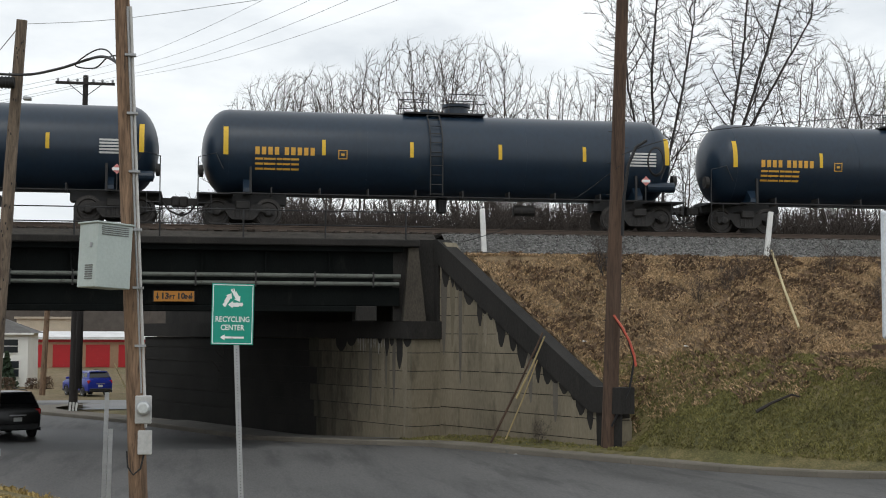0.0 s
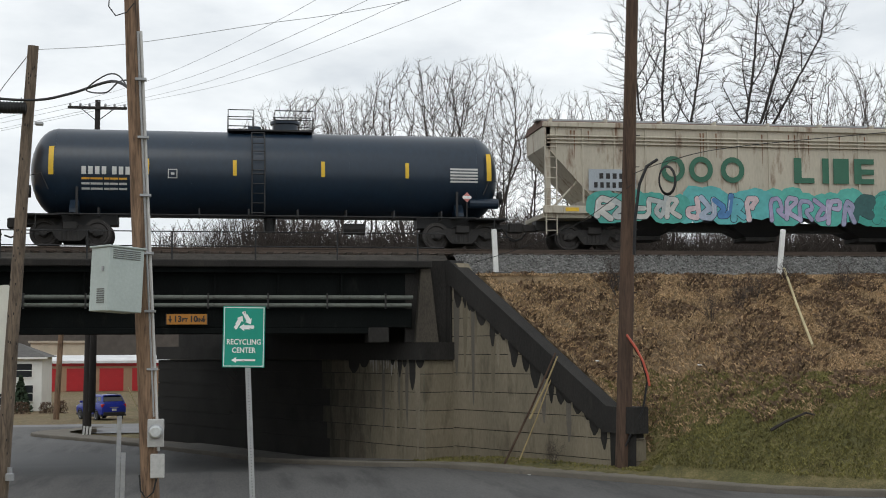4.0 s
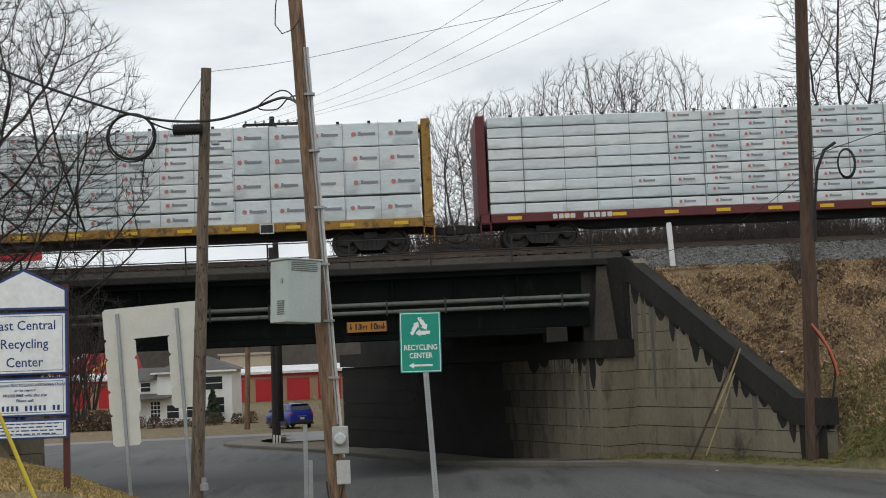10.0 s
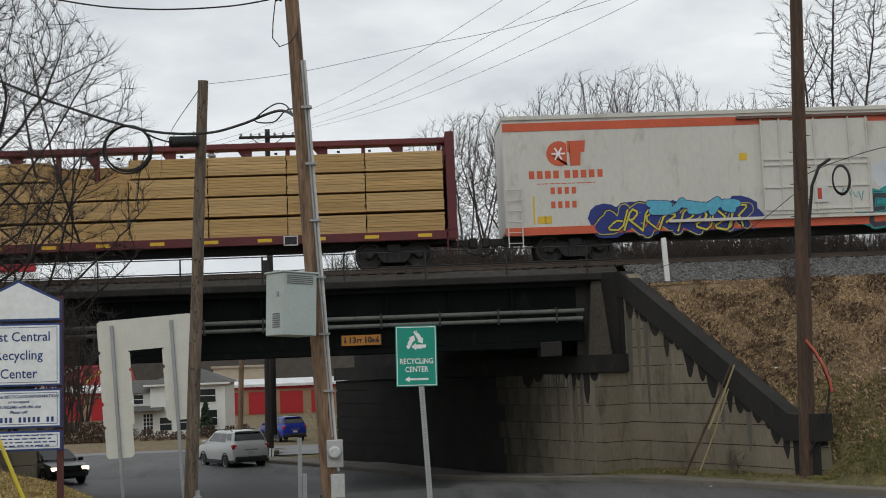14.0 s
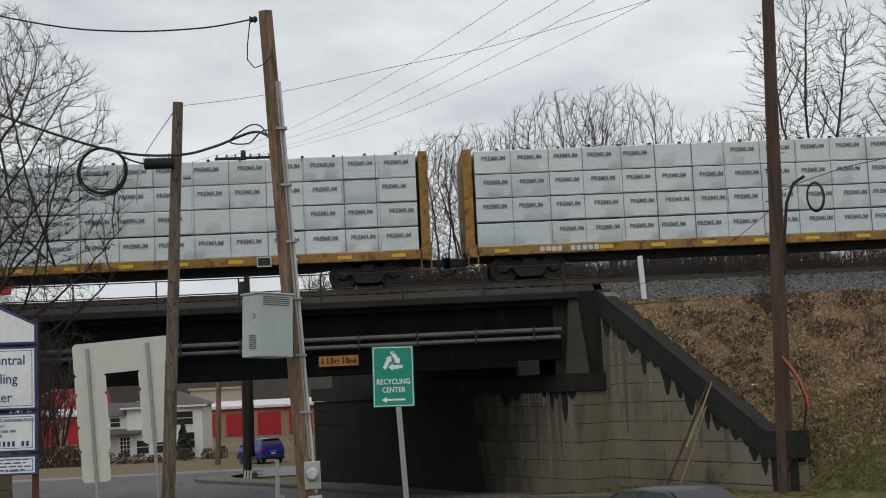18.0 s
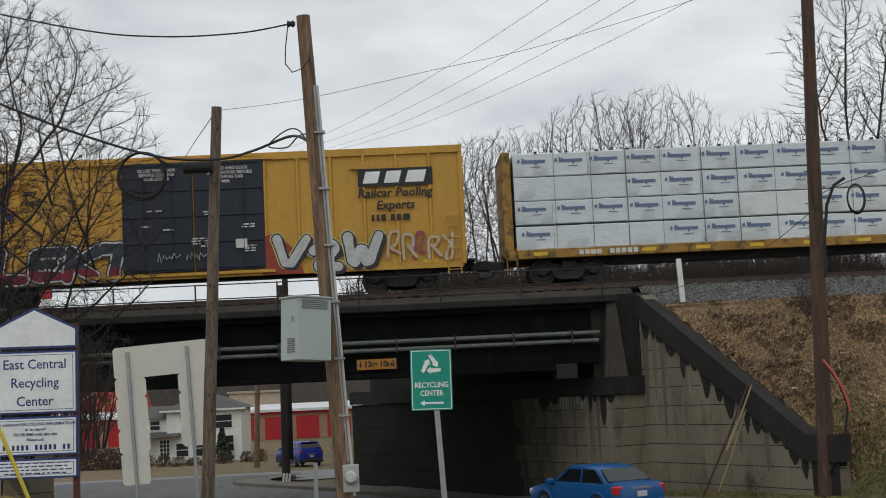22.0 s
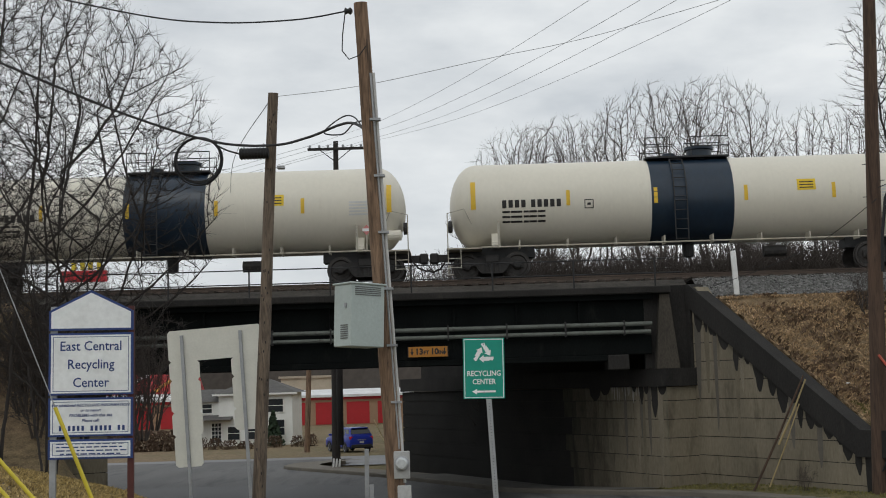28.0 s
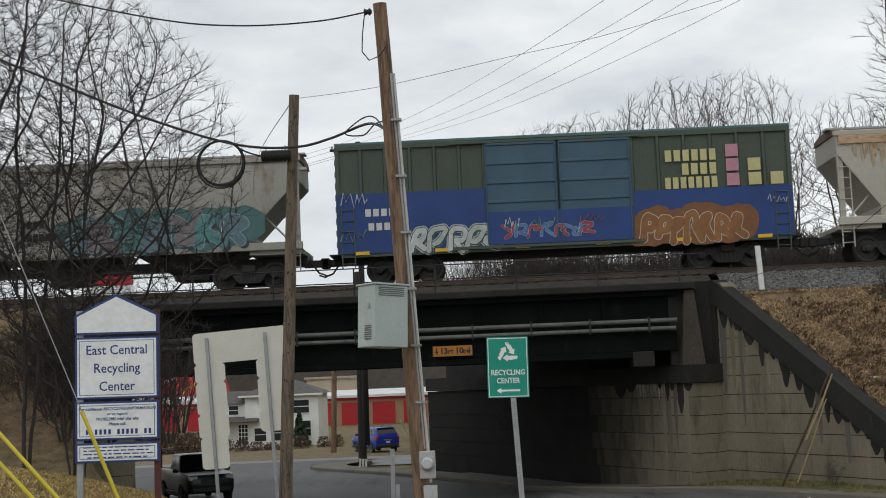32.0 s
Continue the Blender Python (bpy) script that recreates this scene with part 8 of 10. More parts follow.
tagged(fb, "dark fallen branch lying on the lawn", "branch")

# large sign board at the edge of the lawn
big = thing("roadside_sign", "tall white sign board with a blue panel on dark posts", "sign board")
BG = pose(16.53, 31.4, 0, 0, 0, -28)
part("board", Shape().box(0, 2.6, -0.1, 0.1, 3.42, 6.6, 0.05), surf("sign_board_white", (0.62, 0.66, 0.7), 0.5), big).matrix_basis = BG
part("blue_panel", Shape().box(0.3, 2.4, -0.11, -0.1, 3.78, 6.4, 0.004), paint("panel_blue", (0.02, 0.09, 0.36)), big).matrix_basis = BG
s = Shape()
for z, n in ((4.75, 5), (4.35, 6), (3.95, 6)):
    for k in range(n):
        s.box(0.42 + 0.3 * k, 0.66 + 0.3 * k, -0.116, -0.11, z, z + 0.26)
s.box(0.6, 2.2, -0.106, -0.1, 3.55, 3.66)
s.prism([(0.5, 5.25), (1.5, 5.25), (1.5, 5.75), (1.6, 5.75), (1.0, 6.2), (0.4, 5.75), (0.5, 5.75)], "y", -0.116, -0.11)
part("sign_shape", s, sign_white, big).matrix_basis = BG
for x, yy in ((0.15, -0.15), (0.3, 0.2), (2.3, -0.15)):
    part("post", Shape().box(x, x + 0.11, yy, yy + 0.1, 1.2, 3.6), dark_pole, big).matrix_basis = BG
part("brace", Shape().box(-0.25, 1.1, -0.2, -0.15, 3.18, 3.28), dark_pole, big).matrix_basis = BG

# ---- beyond the bridge: house, storage row, far woods ----
siding = surf("white_clapboard", (0.82, 0.82, 0.78), 0.6, var=0.08, scale=1)
shingle = surf("grey_shingles", (0.10, 0.095, 0.09), 0.9, var=0.3, scale=2, grain=12, bump=0.4)
dark_glass = surf("dark_window_glass", (0.03, 0.035, 0.04), 0.12, var=0.2)
house = thing("house", "white clapboard two-storey house with a grey hip roof", "house")
HX, HY, HZ = -17.6, 119.0, -1.15
hw, hd, he = 3.2, 3.6, 4.55
part("wall", Shape().box(HX - hw, HX + hw, HY, HY + 2 * hd, HZ, HZ + he), siding, house)
for k in range(22):
    z = HZ + 0.15 + 0.2 * k
    part("clapboard", Shape().prism([(HY - 0.03, z), (HY, z), (HY, z + 0.19), (HY - 0.005, z + 0.19)], "x", HX - hw, HX + hw), siding, house)
s = Shape()
z0, z1, o = HZ + he, HZ + he + 1.25, 0.5
v = [(HX - hw - o, HY - o, z0), (HX + hw + o, HY - o, z0), (HX + hw + o, HY + 2 * hd + o, z0), (HX - hw - o, HY + 2 * hd + o, z0), (HX - hw + 2.4, HY + hd, z1), (HX + hw - 2.4, HY + hd, z1)]
s.add(v, [(3, 2, 1, 0), (0, 1, 5, 4), (1, 2, 5), (2, 3, 4, 5), (3, 0, 4)])
part("roof", s, shingle, house)
part("eave", Shape().box(HX - hw - o, HX + hw + o, HY - o, HY - o + 0.06, z0 - 0.15, z0), siding, house)
part("annex_wall", Shape().box(HX - hw - 2.2, HX - hw, HY + 0.6, HY + 6, HZ, HZ + 3.9), siding, house)
part("annex_roof", Shape().prism([(HY + 0.2, HZ + 3.9), (HY + 3, HZ + 5.0), (HY + 6.3, HZ + 3.9)], "x", HX - hw - 2.6, HX - hw), shingle, house)
part("porch_roof", Shape().prism([(HY - 1.2, HZ + 2.35), (HY + 0.6, HZ + 2.75), (HY + 0.6, HZ + 2.35)], "x", HX - hw - 2.6, HX - hw + 1.2), shingle, house)


def window(parent, x0, x1, y, z0, z1):
    w = part("window", Shape().box(x0 - 0.07, x1 + 0.07, y - 0.07, y, z0 - 0.07, z1 + 0.07), siding, parent)
    part("pane", Shape().box(x0, x1, y - 0.08, y - 0.07, z0, (z0 + z1) / 2 - 0.03), dark_glass, w)
    part("pane", Shape().box(x0, x1, y - 0.08, y - 0.07, (z0 + z1) / 2 + 0.03, z1), dark_glass, w)
    return w


for x0, x1, z0, z1 in ((0.9, 2.4, 2.9, 4.0), (1.2, 2.5, 0.9, 2.2), (-2.4, -1.4, 0.6, 1.7), (-0.7, 0.2, 0.6, 1.9)):
    window(house, HX + x0, HX + x1, HY - 0.03, HZ + z0, HZ + z1)
window(house, HX - hw - 1.5, HX - hw - 0.7, HY + 0.57, HZ + 2.95, HZ + 3.7)
hd_ = part("door", Shape().box(HX - hw - 0.7, HX - hw + 0.35, HY - 0.12, HY - 0.05, HZ + 0.2, HZ + 2.2), siding, house, "white glazed front door")
for i in range(3):
    for j in range(5):
        part("door_pane", Shape().box(HX - hw - 0.58 + 0.28 * i, HX - hw - 0.36 + 0.28 * i, HY - 0.135, HY - 0.12, HZ + 0.4 + 0.34 * j, HZ + 0.68 + 0.34 * j), dark_glass, hd_)

storage = thing("storage_building", "long low storage building with red roll-up doors", "building")
red_door = surf("red_door", (0.42, 0.012, 0.018), 0.5, var=0.1, scale=2)
tan_wall = surf("tan_block_wall", (0.34, 0.22, 0.14), 0.85, var=0.12, scale=2)
SY, SZ = 165.5, -0.75
part("wall", Shape().box(-48, -6, SY, SY + 9, SZ, SZ + 3.5), tan_wall, storage)
part("roof", Shape().prism([(SY - 0.6, SZ + 3.35), (SY - 0.6, SZ + 3.65), (SY + 4.5, SZ + 4.3), (SY + 9.4, SZ + 3.6)], "x", -48.4, -5.6), surf("white_metal_roof", (0.66, 0.66, 0.66), 0.5), storage, "white metal roof")
part("fascia", Shape().box(-48, -6, SY - 0.08, SY, SZ + 3.02, SZ + 3.36), red_door, storage)
x = -47.2
while x < -8:
    d_ = part("roll_door", Shape().box(x, x + 2.75, SY - 0.05, SY, SZ + 0.1, SZ + 2.75), red_door, storage)
    for k in range(6):
        part("door_slat", Shape().box(x, x + 2.75, SY - 0.065, SY - 0.05, SZ + 0.2 + 0.42 * k, SZ + 0.26 + 0.42 * k), red_door, d_)
    x += 3.75
show = thing("patterned_building", "red building roof with yellow and white swirls", "building")
part("wall", Shape().box(-56, -34.5, 175, 184, -0.6, 3.6), red_door, show)
part("roof", Shape().prism([(174.5, 3.6), (179.5, 6.4), (184.5, 3.6)], "x", -56.5, -34), red_door, show)
swirl = paint("swirl_yellow", (0.6, 0.35, 0.06))
for k in range(6):
    cx = -54 + 3.3 * k
    part("swirl", Shape().tube([(cx + 1.3 * math.sin(t * 3 + k), 174.5 + 5 * t - 0.1, 3.7 + 2.8 * t) for t in np.linspace(0.02, 0.95, 8)], 0.22, 5), swirl if k % 2 else sign_white, show)
tan_b = thing("tan_building", "pale tan flat-roofed building", "building")
part("wall", Shape().box(-24.5, -17.5, 190, 200, -0.6, 5.2), surf("pale_tan", (0.5, 0.43, 0.33), 0.8), tan_b)
part("roof", Shape().box(-24.8, -17.2, 189.7, 200.3, 5.2, 5.5), surf("pale_tan_cap", (0.42, 0.36, 0.28), 0.8), tan_b)
# tall distant sign seen beneath the cars
far_sign = thing("pylon_sign", "tall red and white roadside pylon sign with yellow shapes", "sign")
part("red_panel", Shape().box(-32.0, -28.2, 110, 110.4, 12.8, 13.72, 0.05), paint("pylon_red", (0.5, 0.02, 0.03)), far_sign)
part("white_panel", Shape().box(-32.2, -28.0, 110, 110.4, 11.9, 12.76, 0.05), sign_white, far_sign)
pylon_yellow = paint("pylon_yellow", (0.65, 0.5, 0.02))
for x in (-31.1, -29.75):
    part("yellow_shape", Shape().prism([(x, 13.76), (x + 0.35, 13.76), (x + 0.4, 15.2), (x + 0.55, 15.6), (x + 0.7, 15.2), (x + 0.75, 13.76), (x + 1.1, 13.76), (x + 1.05, 15.6), (x + 0.85, 16.3), (x + 0.55, 16.5), (x + 0.25, 16.3), (x + 0.05, 15.6)], "y", 110.05, 110.35), pylon_yellow, far_sign, "plain yellow arch shape")
for x in (-31.2, -29.2):
    part("pylon_post", Shape().box(x, x + 0.35, 110.1, 110.35, -1.2, 11.9), sign_white, far_sign)

pole4 = pole("utility_pole", "black wooden pole with white bands at its foot", (-6.2, 69.0, -0.45), (-6.1, 68.9, 9.5), 0.22, 0.18, black_pole)
for k in range(3):
    part("white_band", Shape().box(-0.2 + 0.15 * k, -0.1 + 0.15 * k, -0.245, -0.2, 0.05, 0.55), white_paint, pole4).matrix_basis = pose(-6.2, 69.0, -0.45, 0, 6, 0)
pole5 = pole("utility_pole", "brown leaning wooden pole before the house", (-10.2, 92, -0.6), (-9.85, 92, 8), 0.2, 0.16, wood_pole)
bar(pole4, "guy_guard", (-3.2, 68, -0.2), (-4.2, 68, 2.0), 0.025, surf("pale_guard", (0.5, 0.42, 0.24), 0.6))

# ---- bare winter trees ----
def grow(seed, height, spread, stems, levels, lean=0.0, trunk_r=0.16, twigs=1.0, start=0.18, fan=(6, 6, 5, 4, 3), reach=(0.42, 0.66), bend=0.13, flare=0.28, fine=0.0055):
    """A leafless tree: stems that fork into ever finer limbs. Returns the shapes of its trunk and its crown."""
    rnd = random.Random(seed)
    trunk, crown = Shape(), Shape()

    def limb(p, d, length, r, level):
        n = 7 if level == 0 else 4 if level == 1 else 3
        pts, rads, q, dd = [p], [r], p, d
        for i in range(n):
            dd = (dd + Vector((rnd.uniform(-1, 1), rnd.uniform(-1, 1), rnd.uniform(-0.5, 0.75))) * (bend + 0.38 * bend * level)).normalized()
            q = q + dd * (length / n)
            pts.append(q)
            rads.append(r * (1 - (0.93 if level == 0 else 0.78) * (i + 1) / n))
        (trunk if level < 1 else crown).tube(pts, rads, 7 if level == 0 else 5 if level == 1 else 3, caps=False)
        if level >= levels:
            return
        kids = fan[min(level, 4)]
        kids = max(2, int(kids * (twigs if level > 1 else 1)))
        for k in range(kids):
            t = (start if level == 0 else 0.22) + (0.98 - (start if level == 0 else 0.22)) * (k + rnd.random() * 0.8) / kids
            i = min(n - 1, int(t * n))
            b = pts[i].lerp(pts[i + 1], t * n - i)
            axis = (pts[i + 1] - pts[i]).normalized()
            ang = rnd.uniform(0, 2 * math.pi)
            side = axis.orthogonal().normalized()
            side = Matrix.Rotation(ang, 3, axis) @ side
            open_ = rnd.uniform(0.45, 0.95) * spread
            nd = (axis + side * open_ + Vector((0, 0, 0.08))).normalized()
            limb(b, nd, length * rnd.uniform(*reach) * (1.15 - 0.45 * t), max(fine, rads[i] * rnd.uniform(0.42, 0.6)), level + 1)
    for s_ in range(stems):
        a = 2 * math.pi * (s_ + rnd.random() * 0.6) / stems
        out = flare if stems > 1 else 0.04
        limb(Vector((0.12 * math.cos(a) * (stems > 1), 0.12 * math.sin(a) * (stems > 1), -0.3)), Vector((out * math.cos(a) + lean, out * math.sin(a), 1)).normalized(), height * rnd.uniform(0.62, 0.8), trunk_r * rnd.uniform(0.75, 1.1), 0)
    return trunk, crown


def tree(label, x, y, z, parts, mat, turn=0.0, size=1.0, group="bare trees behind the track"):
    root = thing("tree", label, "tree", group)
    root.matrix_basis = Matrix.LocRotScale((x, y, z), Euler((0, 0, turn)), (size, size, size))
    part("trunk", parts[0], None, root)
    part("crown", parts[1], None, root)
    return root


def tree_kind(seed, mat, **kw):
    t, c = grow(seed, **kw)
    return t.mesh("trunk", mat, 60), c.mesh("crown", mat, 0)


def colonize(seed, stems, pts, step=0.3, reach=2.4, kill=0.4, up=0.12, wild=0.04, rounds=130, droop=-0.1):
    """Limbs that grow from the stems towards a cloud of bud points, each bud drawing the nearest twig. Returns the nodes and each one's parent."""
    rs = np.random.RandomState(seed)
    pos, par = [], []
    for line in stems:
        prev = -1
        for a, b in zip(line, line[1:]):
            a, b = np.array(a, float), np.array(b, float)
            n = max(1, int(np.linalg.norm(b - a) / step))
            for k in range(n):
                pos.append(a + (b - a) * k / n + (rs.normal(0, 0.015, 3) if prev >= 0 else 0))
                par.append(prev)
                prev = len(pos) - 1
    P, buds = np.array(pos), np.array(pts)

    def far(a, b):
        return np.sqrt(np.maximum(0, (a * a).sum(1)[:, None] + (b * b).sum(1)[None] - 2 * a @ b.T))
    d = far(buds, P)
    near, nd = d.argmin(1), d.min(1)
    last, shoots = np.full((len(P), 3), 1e6), np.zeros(len(P), int)
    for _ in range(rounds):
        high = buds[:, 2] - P[near][:, 2] > droop * nd
        buds, near, nd = buds[high], near[high], nd[high]
        act = nd < reach
        if not len(buds) or not act.any():
            break
        idx = near[act]
        v = buds[act] - P[idx]
        v /= np.linalg.norm(v, axis=1)[:, None] + 1e-6
        acc = np.zeros((len(P), 3))
        np.add.at(acc, idx, v)
        tips = np.unique(idx)
        way = acc[tips]
        way /= np.linalg.norm(way, axis=1)[:, None] + 1e-6
        way += rs.normal(0, wild, way.shape) + np.array((0, 0, up))
        way /= np.linalg.norm(way, axis=1)[:, None] + 1e-6
        fresh, base = P[tips] + way * step, len(P)
        # a node that would repeat its last shoot, or has three, gives up its buds
        spent = (np.linalg.norm(fresh - last[tips], axis=1) < 0.6 * step) | (shoots[tips] > 2)
        stop = np.isin(near, tips[spent])
        buds, near, nd = buds[~stop], near[~stop], nd[~stop]
        tips, fresh = tips[~spent], fresh[~spent]
        if not len(tips) or not len(buds):
            continue
        last[tips], shoots[tips] = fresh, shoots[tips] + 1
        last, shoots = np.vstack((last, np.full((len(tips), 3), 1e6))), np.append(shoots, np.zeros(len(tips), int))
        P = np.vstack((P, fresh))
        par += [int(t) for t in tips]
        d = far(buds, fresh)
        closer = d.min(1) < nd
        near[closer], nd[closer] = base + d.argmin(1)[closer], d.min(1)[closer]
        keep = nd > kill
        buds, near, nd = buds[keep], near[keep], nd[keep]
        if not len(buds):
            break
    return P, par


def bud_cloud(seed, count, blobs):
    """Points inside ellipsoids (centre, radii, share), denser towards the skin."""
    rs = np.random.RandomState(seed)
    out = []
    for c, r, share in blobs:
        v = rs.normal(0, 1, (int(count * share), 3))
        v /= np.linalg.norm(v, axis=1)[:, None]
        out.append(np.array(c) + v * (rs.rand(len(v)) ** 0.42)[:, None] * np.array(r))
    return np.vstack(out)


def stem_cloud(seed, count, stems, spread, start):
    """Points strewn round the upper part of slanting stems."""
    rs = np.random.RandomState(seed)
    out = []
    for line in stems:
        L = [np.array(q, float) for q in line]
        for t in start + (1.06 - start) * rs.rand(count // len(stems)):
            k = min(len(L) - 2, int(t * (len(L) - 1)))
            f = t * (len(L) - 1) - k
            q = L[k] + (L[k + 1] - L[k]) * f
            out.append(q + rs.normal(0, 1, 3) * spread * (1.15 - 0.5 * t) + np.array((0, 0, 0.5)))
    return np.array(out)


def bare_tree(seed, mat, stems, pts, tip=0.006, power=2.35, twig=0.42, twigs=1.6, **kw):
    """Meshes of a leafless tree: stems and heavy limbs, then the crown of branches and twigs."""
    P, par = colonize(seed, stems, pts, **kw)
    rnd = random.Random(seed)
    kids = [[] for _ in P]
    for i, q in enumerate(par):
        if q >= 0:
            kids[q].append(i)
    rad = np.zeros(len(P))
    for i in range(len(P) - 1, -1, -1):
        rad[i] = (sum(rad[k] ** power for k in kids[i]) or tip ** power) ** (1 / power)
    trunk, crown = Shape(), Shape()
    heads = [(i, None) for i, q in enumerate(par) if q < 0]
    big = max(rad)
    while heads:
        i, origin = heads.pop()
        chain = [] if origin is None else [origin]
        first = rad[i]
        while True:
            chain.append(i)
            if not kids[i]:
                break
            main = max(kids[i], key=lambda k: rad[k])
            heads += [(k, i) for k in kids[i] if k != main]
            i = main
        rr = [min(rad[c], first) for c in chain]
        heavy = origin is None or first > 0.4 * big
        (trunk if heavy else crown).tube([P[c] for c in chain], rr, 8 if first > 0.09 else 5 if first > 0.025 else 3, caps=False)
        for c in chain[1:]:
            if rad[c] < tip * 3.2:
                for _ in range(int(twigs) + (rnd.random() < twigs % 1)):
                    a = Vector(P[c])
                    d = (a - Vector(P[par[c]])).normalized() + Vector((rnd.uniform(-0.6, 0.6), rnd.uniform(-0.6, 0.6), rnd.uniform(-0.25, 0.6)))
                    e = a + d.normalized() * twig * rnd.uniform(0.5, 1.3)
                    side = d.orthogonal().normalized() * tip * 0.8
                    up_ = d.cross(side).normalized() * tip * 0.8
                    crown.add([a + side, a - side * 0.5 + up_, a - side * 0.5 - up_, e], [(0, 1, 3), (1, 2, 3), (2, 0, 3)])
    return trunk.mesh("trunk", mat, 60), crown.mesh("crown", mat, 0)


def limbed(seed, stems, count, lo, hi, length, rise):
    """Stems with long side limbs that leave them all round and arch upward."""
    rl = random.Random(seed)
    out = [list(map(tuple, st)) for st in stems]
    for k in range(count):
        st = [Vector(q) for q in stems[k % len(stems)]]
        z = lerp(lo, hi, (k + rl.random()) / count)
        i = max(q for q in range(len(st) - 1) if st[q].z <= z or q == 0)
        a = st[i].lerp(st[i + 1], min(1.0, (z - st[i].z) / (st[i + 1].z - st[i].z)))
        az, ln, up_ = 2.4 * k + rl.uniform(-0.4, 0.4), length * rl.uniform(0.7, 1.1) * (1.15 - 0.5 * k / count), rise * rl.uniform(0.7, 1.3) + 0.5 * k / count
        d = Vector((math.cos(az), 0.8 * math.sin(az), up_ * 0.8)).normalized()
        e = Vector((math.cos(az), 0.8 * math.sin(az), up_ * 1.5)).normalized()
        b = a + d * ln * 0.35
        c = b + (d + e).normalized() * ln * 0.35
        out.append([tuple(a), tuple(b), tuple(c), tuple(c + e * ln * 0.3)])
    return out


thin_bark = surf("twig_bark", (0.062, 0.05, 0.043), 0.95, var=0.3, scale=3)
BUSHY = []
for k in range(4):
    rk = random.Random(60 + k)
    fan_ = [[(0.12 * math.cos(a), 0.12 * math.sin(a), -0.3), (0.45 * math.cos(a), 0.45 * math.sin(a), 2.4), (1.1 * math.cos(a), 1.1 * math.sin(a), 5.0), (u_ * math.cos(a), u_ * math.sin(a), 8.6 - u_ * 0.6)] for a, u_ in [(rk.uniform(0, 1) + 2 * math.pi * q / 5, rk.uniform(0.9, 2.3)) for q in range(5)]]
    BUSHY.append(bare_tree(100 + k, thin_bark, fan_, bud_cloud(k, 3600, [((0, 0, 7.4), (3.2, 3.2, 3.5), 0.85), ((0.6 * rk.uniform(-1, 1), 0, 5.0), (2.5, 2.5, 1.6), 0.15)]), tip=0.0085, twig=0.5, twigs=2.2, step=0.3, kill=0.34, reach=1.7, up=0.3, droop=-0.22))
TALL_STEMS = [[(0, 0, -0.3), (0.0, 0, 6), (-0.9, 0.2, 10.5), (-1.2, 0.2, 14.2)], [(0.15, 0.1, -0.3), (0.5, 0, 6.5), (0.4, 0.3, 11), (0.7, 0.1, 16)], [(0.3, 0, -0.3), (0.9, -0.2, 6), (1.9, -0.2, 10.5), (2.7, 0, 14.6)]]
LEAN_STEMS = [[(0, 0, -0.3), (0.9, 0, 8), (1.7, 0, 12.5), (2.2, 0.3, 16.2)], [(0.15, 0, -0.3), (1.5, -0.3, 8.6), (3.0, 0, 12.6), (4.1, 0, 16.4)], [(0.3, 0, -0.3), (2.1, 0.3, 8.6), (4.2, 0.2, 12.2), (5.9, 0.4, 15.0)]]
TALL = [bare_tree(200, bark_dark, limbed(5, TALL_STEMS, 24, 4.5, 13, 3.2, 1.3), np.vstack((stem_cloud(1, 2600, TALL_STEMS, 0.95, 0.35), bud_cloud(2, 1300, [((0.6, 0, 11.5), (2.6, 2.2, 5.0), 1)]))), tip=0.012, twig=0.65, twigs=2.6, kill=0.34, reach=1.8, up=0.25, droop=-0.3),
        bare_tree(201, bark_dark, limbed(6, LEAN_STEMS, 24, 5, 14, 3.0, 1.3), stem_cloud(3, 3200, LEAN_STEMS, 0.9, 0.35), tip=0.012, twig=0.65, twigs=2.6, kill=0.34, reach=1.8, up=0.2, droop=-0.5)]
BRUSH = [tree_kind(300 + k, thin_bark, height=4.0, spread=1.1, stems=5, levels=3, trunk_r=0.045, start=0.1) for k in range(3)]
# x, y, kind, size: the row behind the track
rnd = random.Random(8)
for x, y, k, sz in ((2.4, 75, 3, 0.9), (4.4, 74, 0, 1.13), (6.4, 75, 1, 1.18), (8.0, 78, 2, 1.08), (11.2, 75, 1, 1.34), (14.7, 75, 2, 1.36), (17.2, 77, 3, 1.08), (20.9, 75, 3, 1.22), (24.0, 78, 0, 0.9), (28.4, 79, 1, 0.98), (31.8, 78, 2, 0.95), (36.4, 75, 0, 1.42), (39.9, 77, 3, 1.25), (43.8, 75, 1, 1.4), (48, 77, 2, 1.4)):
    tree("bare grey-brown winter tree behind the railway", x, y, 5.4, BUSHY[k], None, rnd.uniform(0, 6.28), sz)
tree("tall dark bare tree with several upright stems", 22.4, 67, 5.6, TALL[0], None, 0.0, 1.0)
tree("tall dark bare tree with stems leaning over the track", 26.0, 67, 5.6, TALL[1], None, 0.0, 1.0)
for i in range(84):
    x = rnd.uniform(-2, 48)
    tree("low leafless brush behind the track", x, rnd.uniform(58.5, 66), 6.2, BRUSH[i % 3], None, rnd.uniform(0, 6.28), rnd.uniform(0.5, 0.95), "brush behind the track")

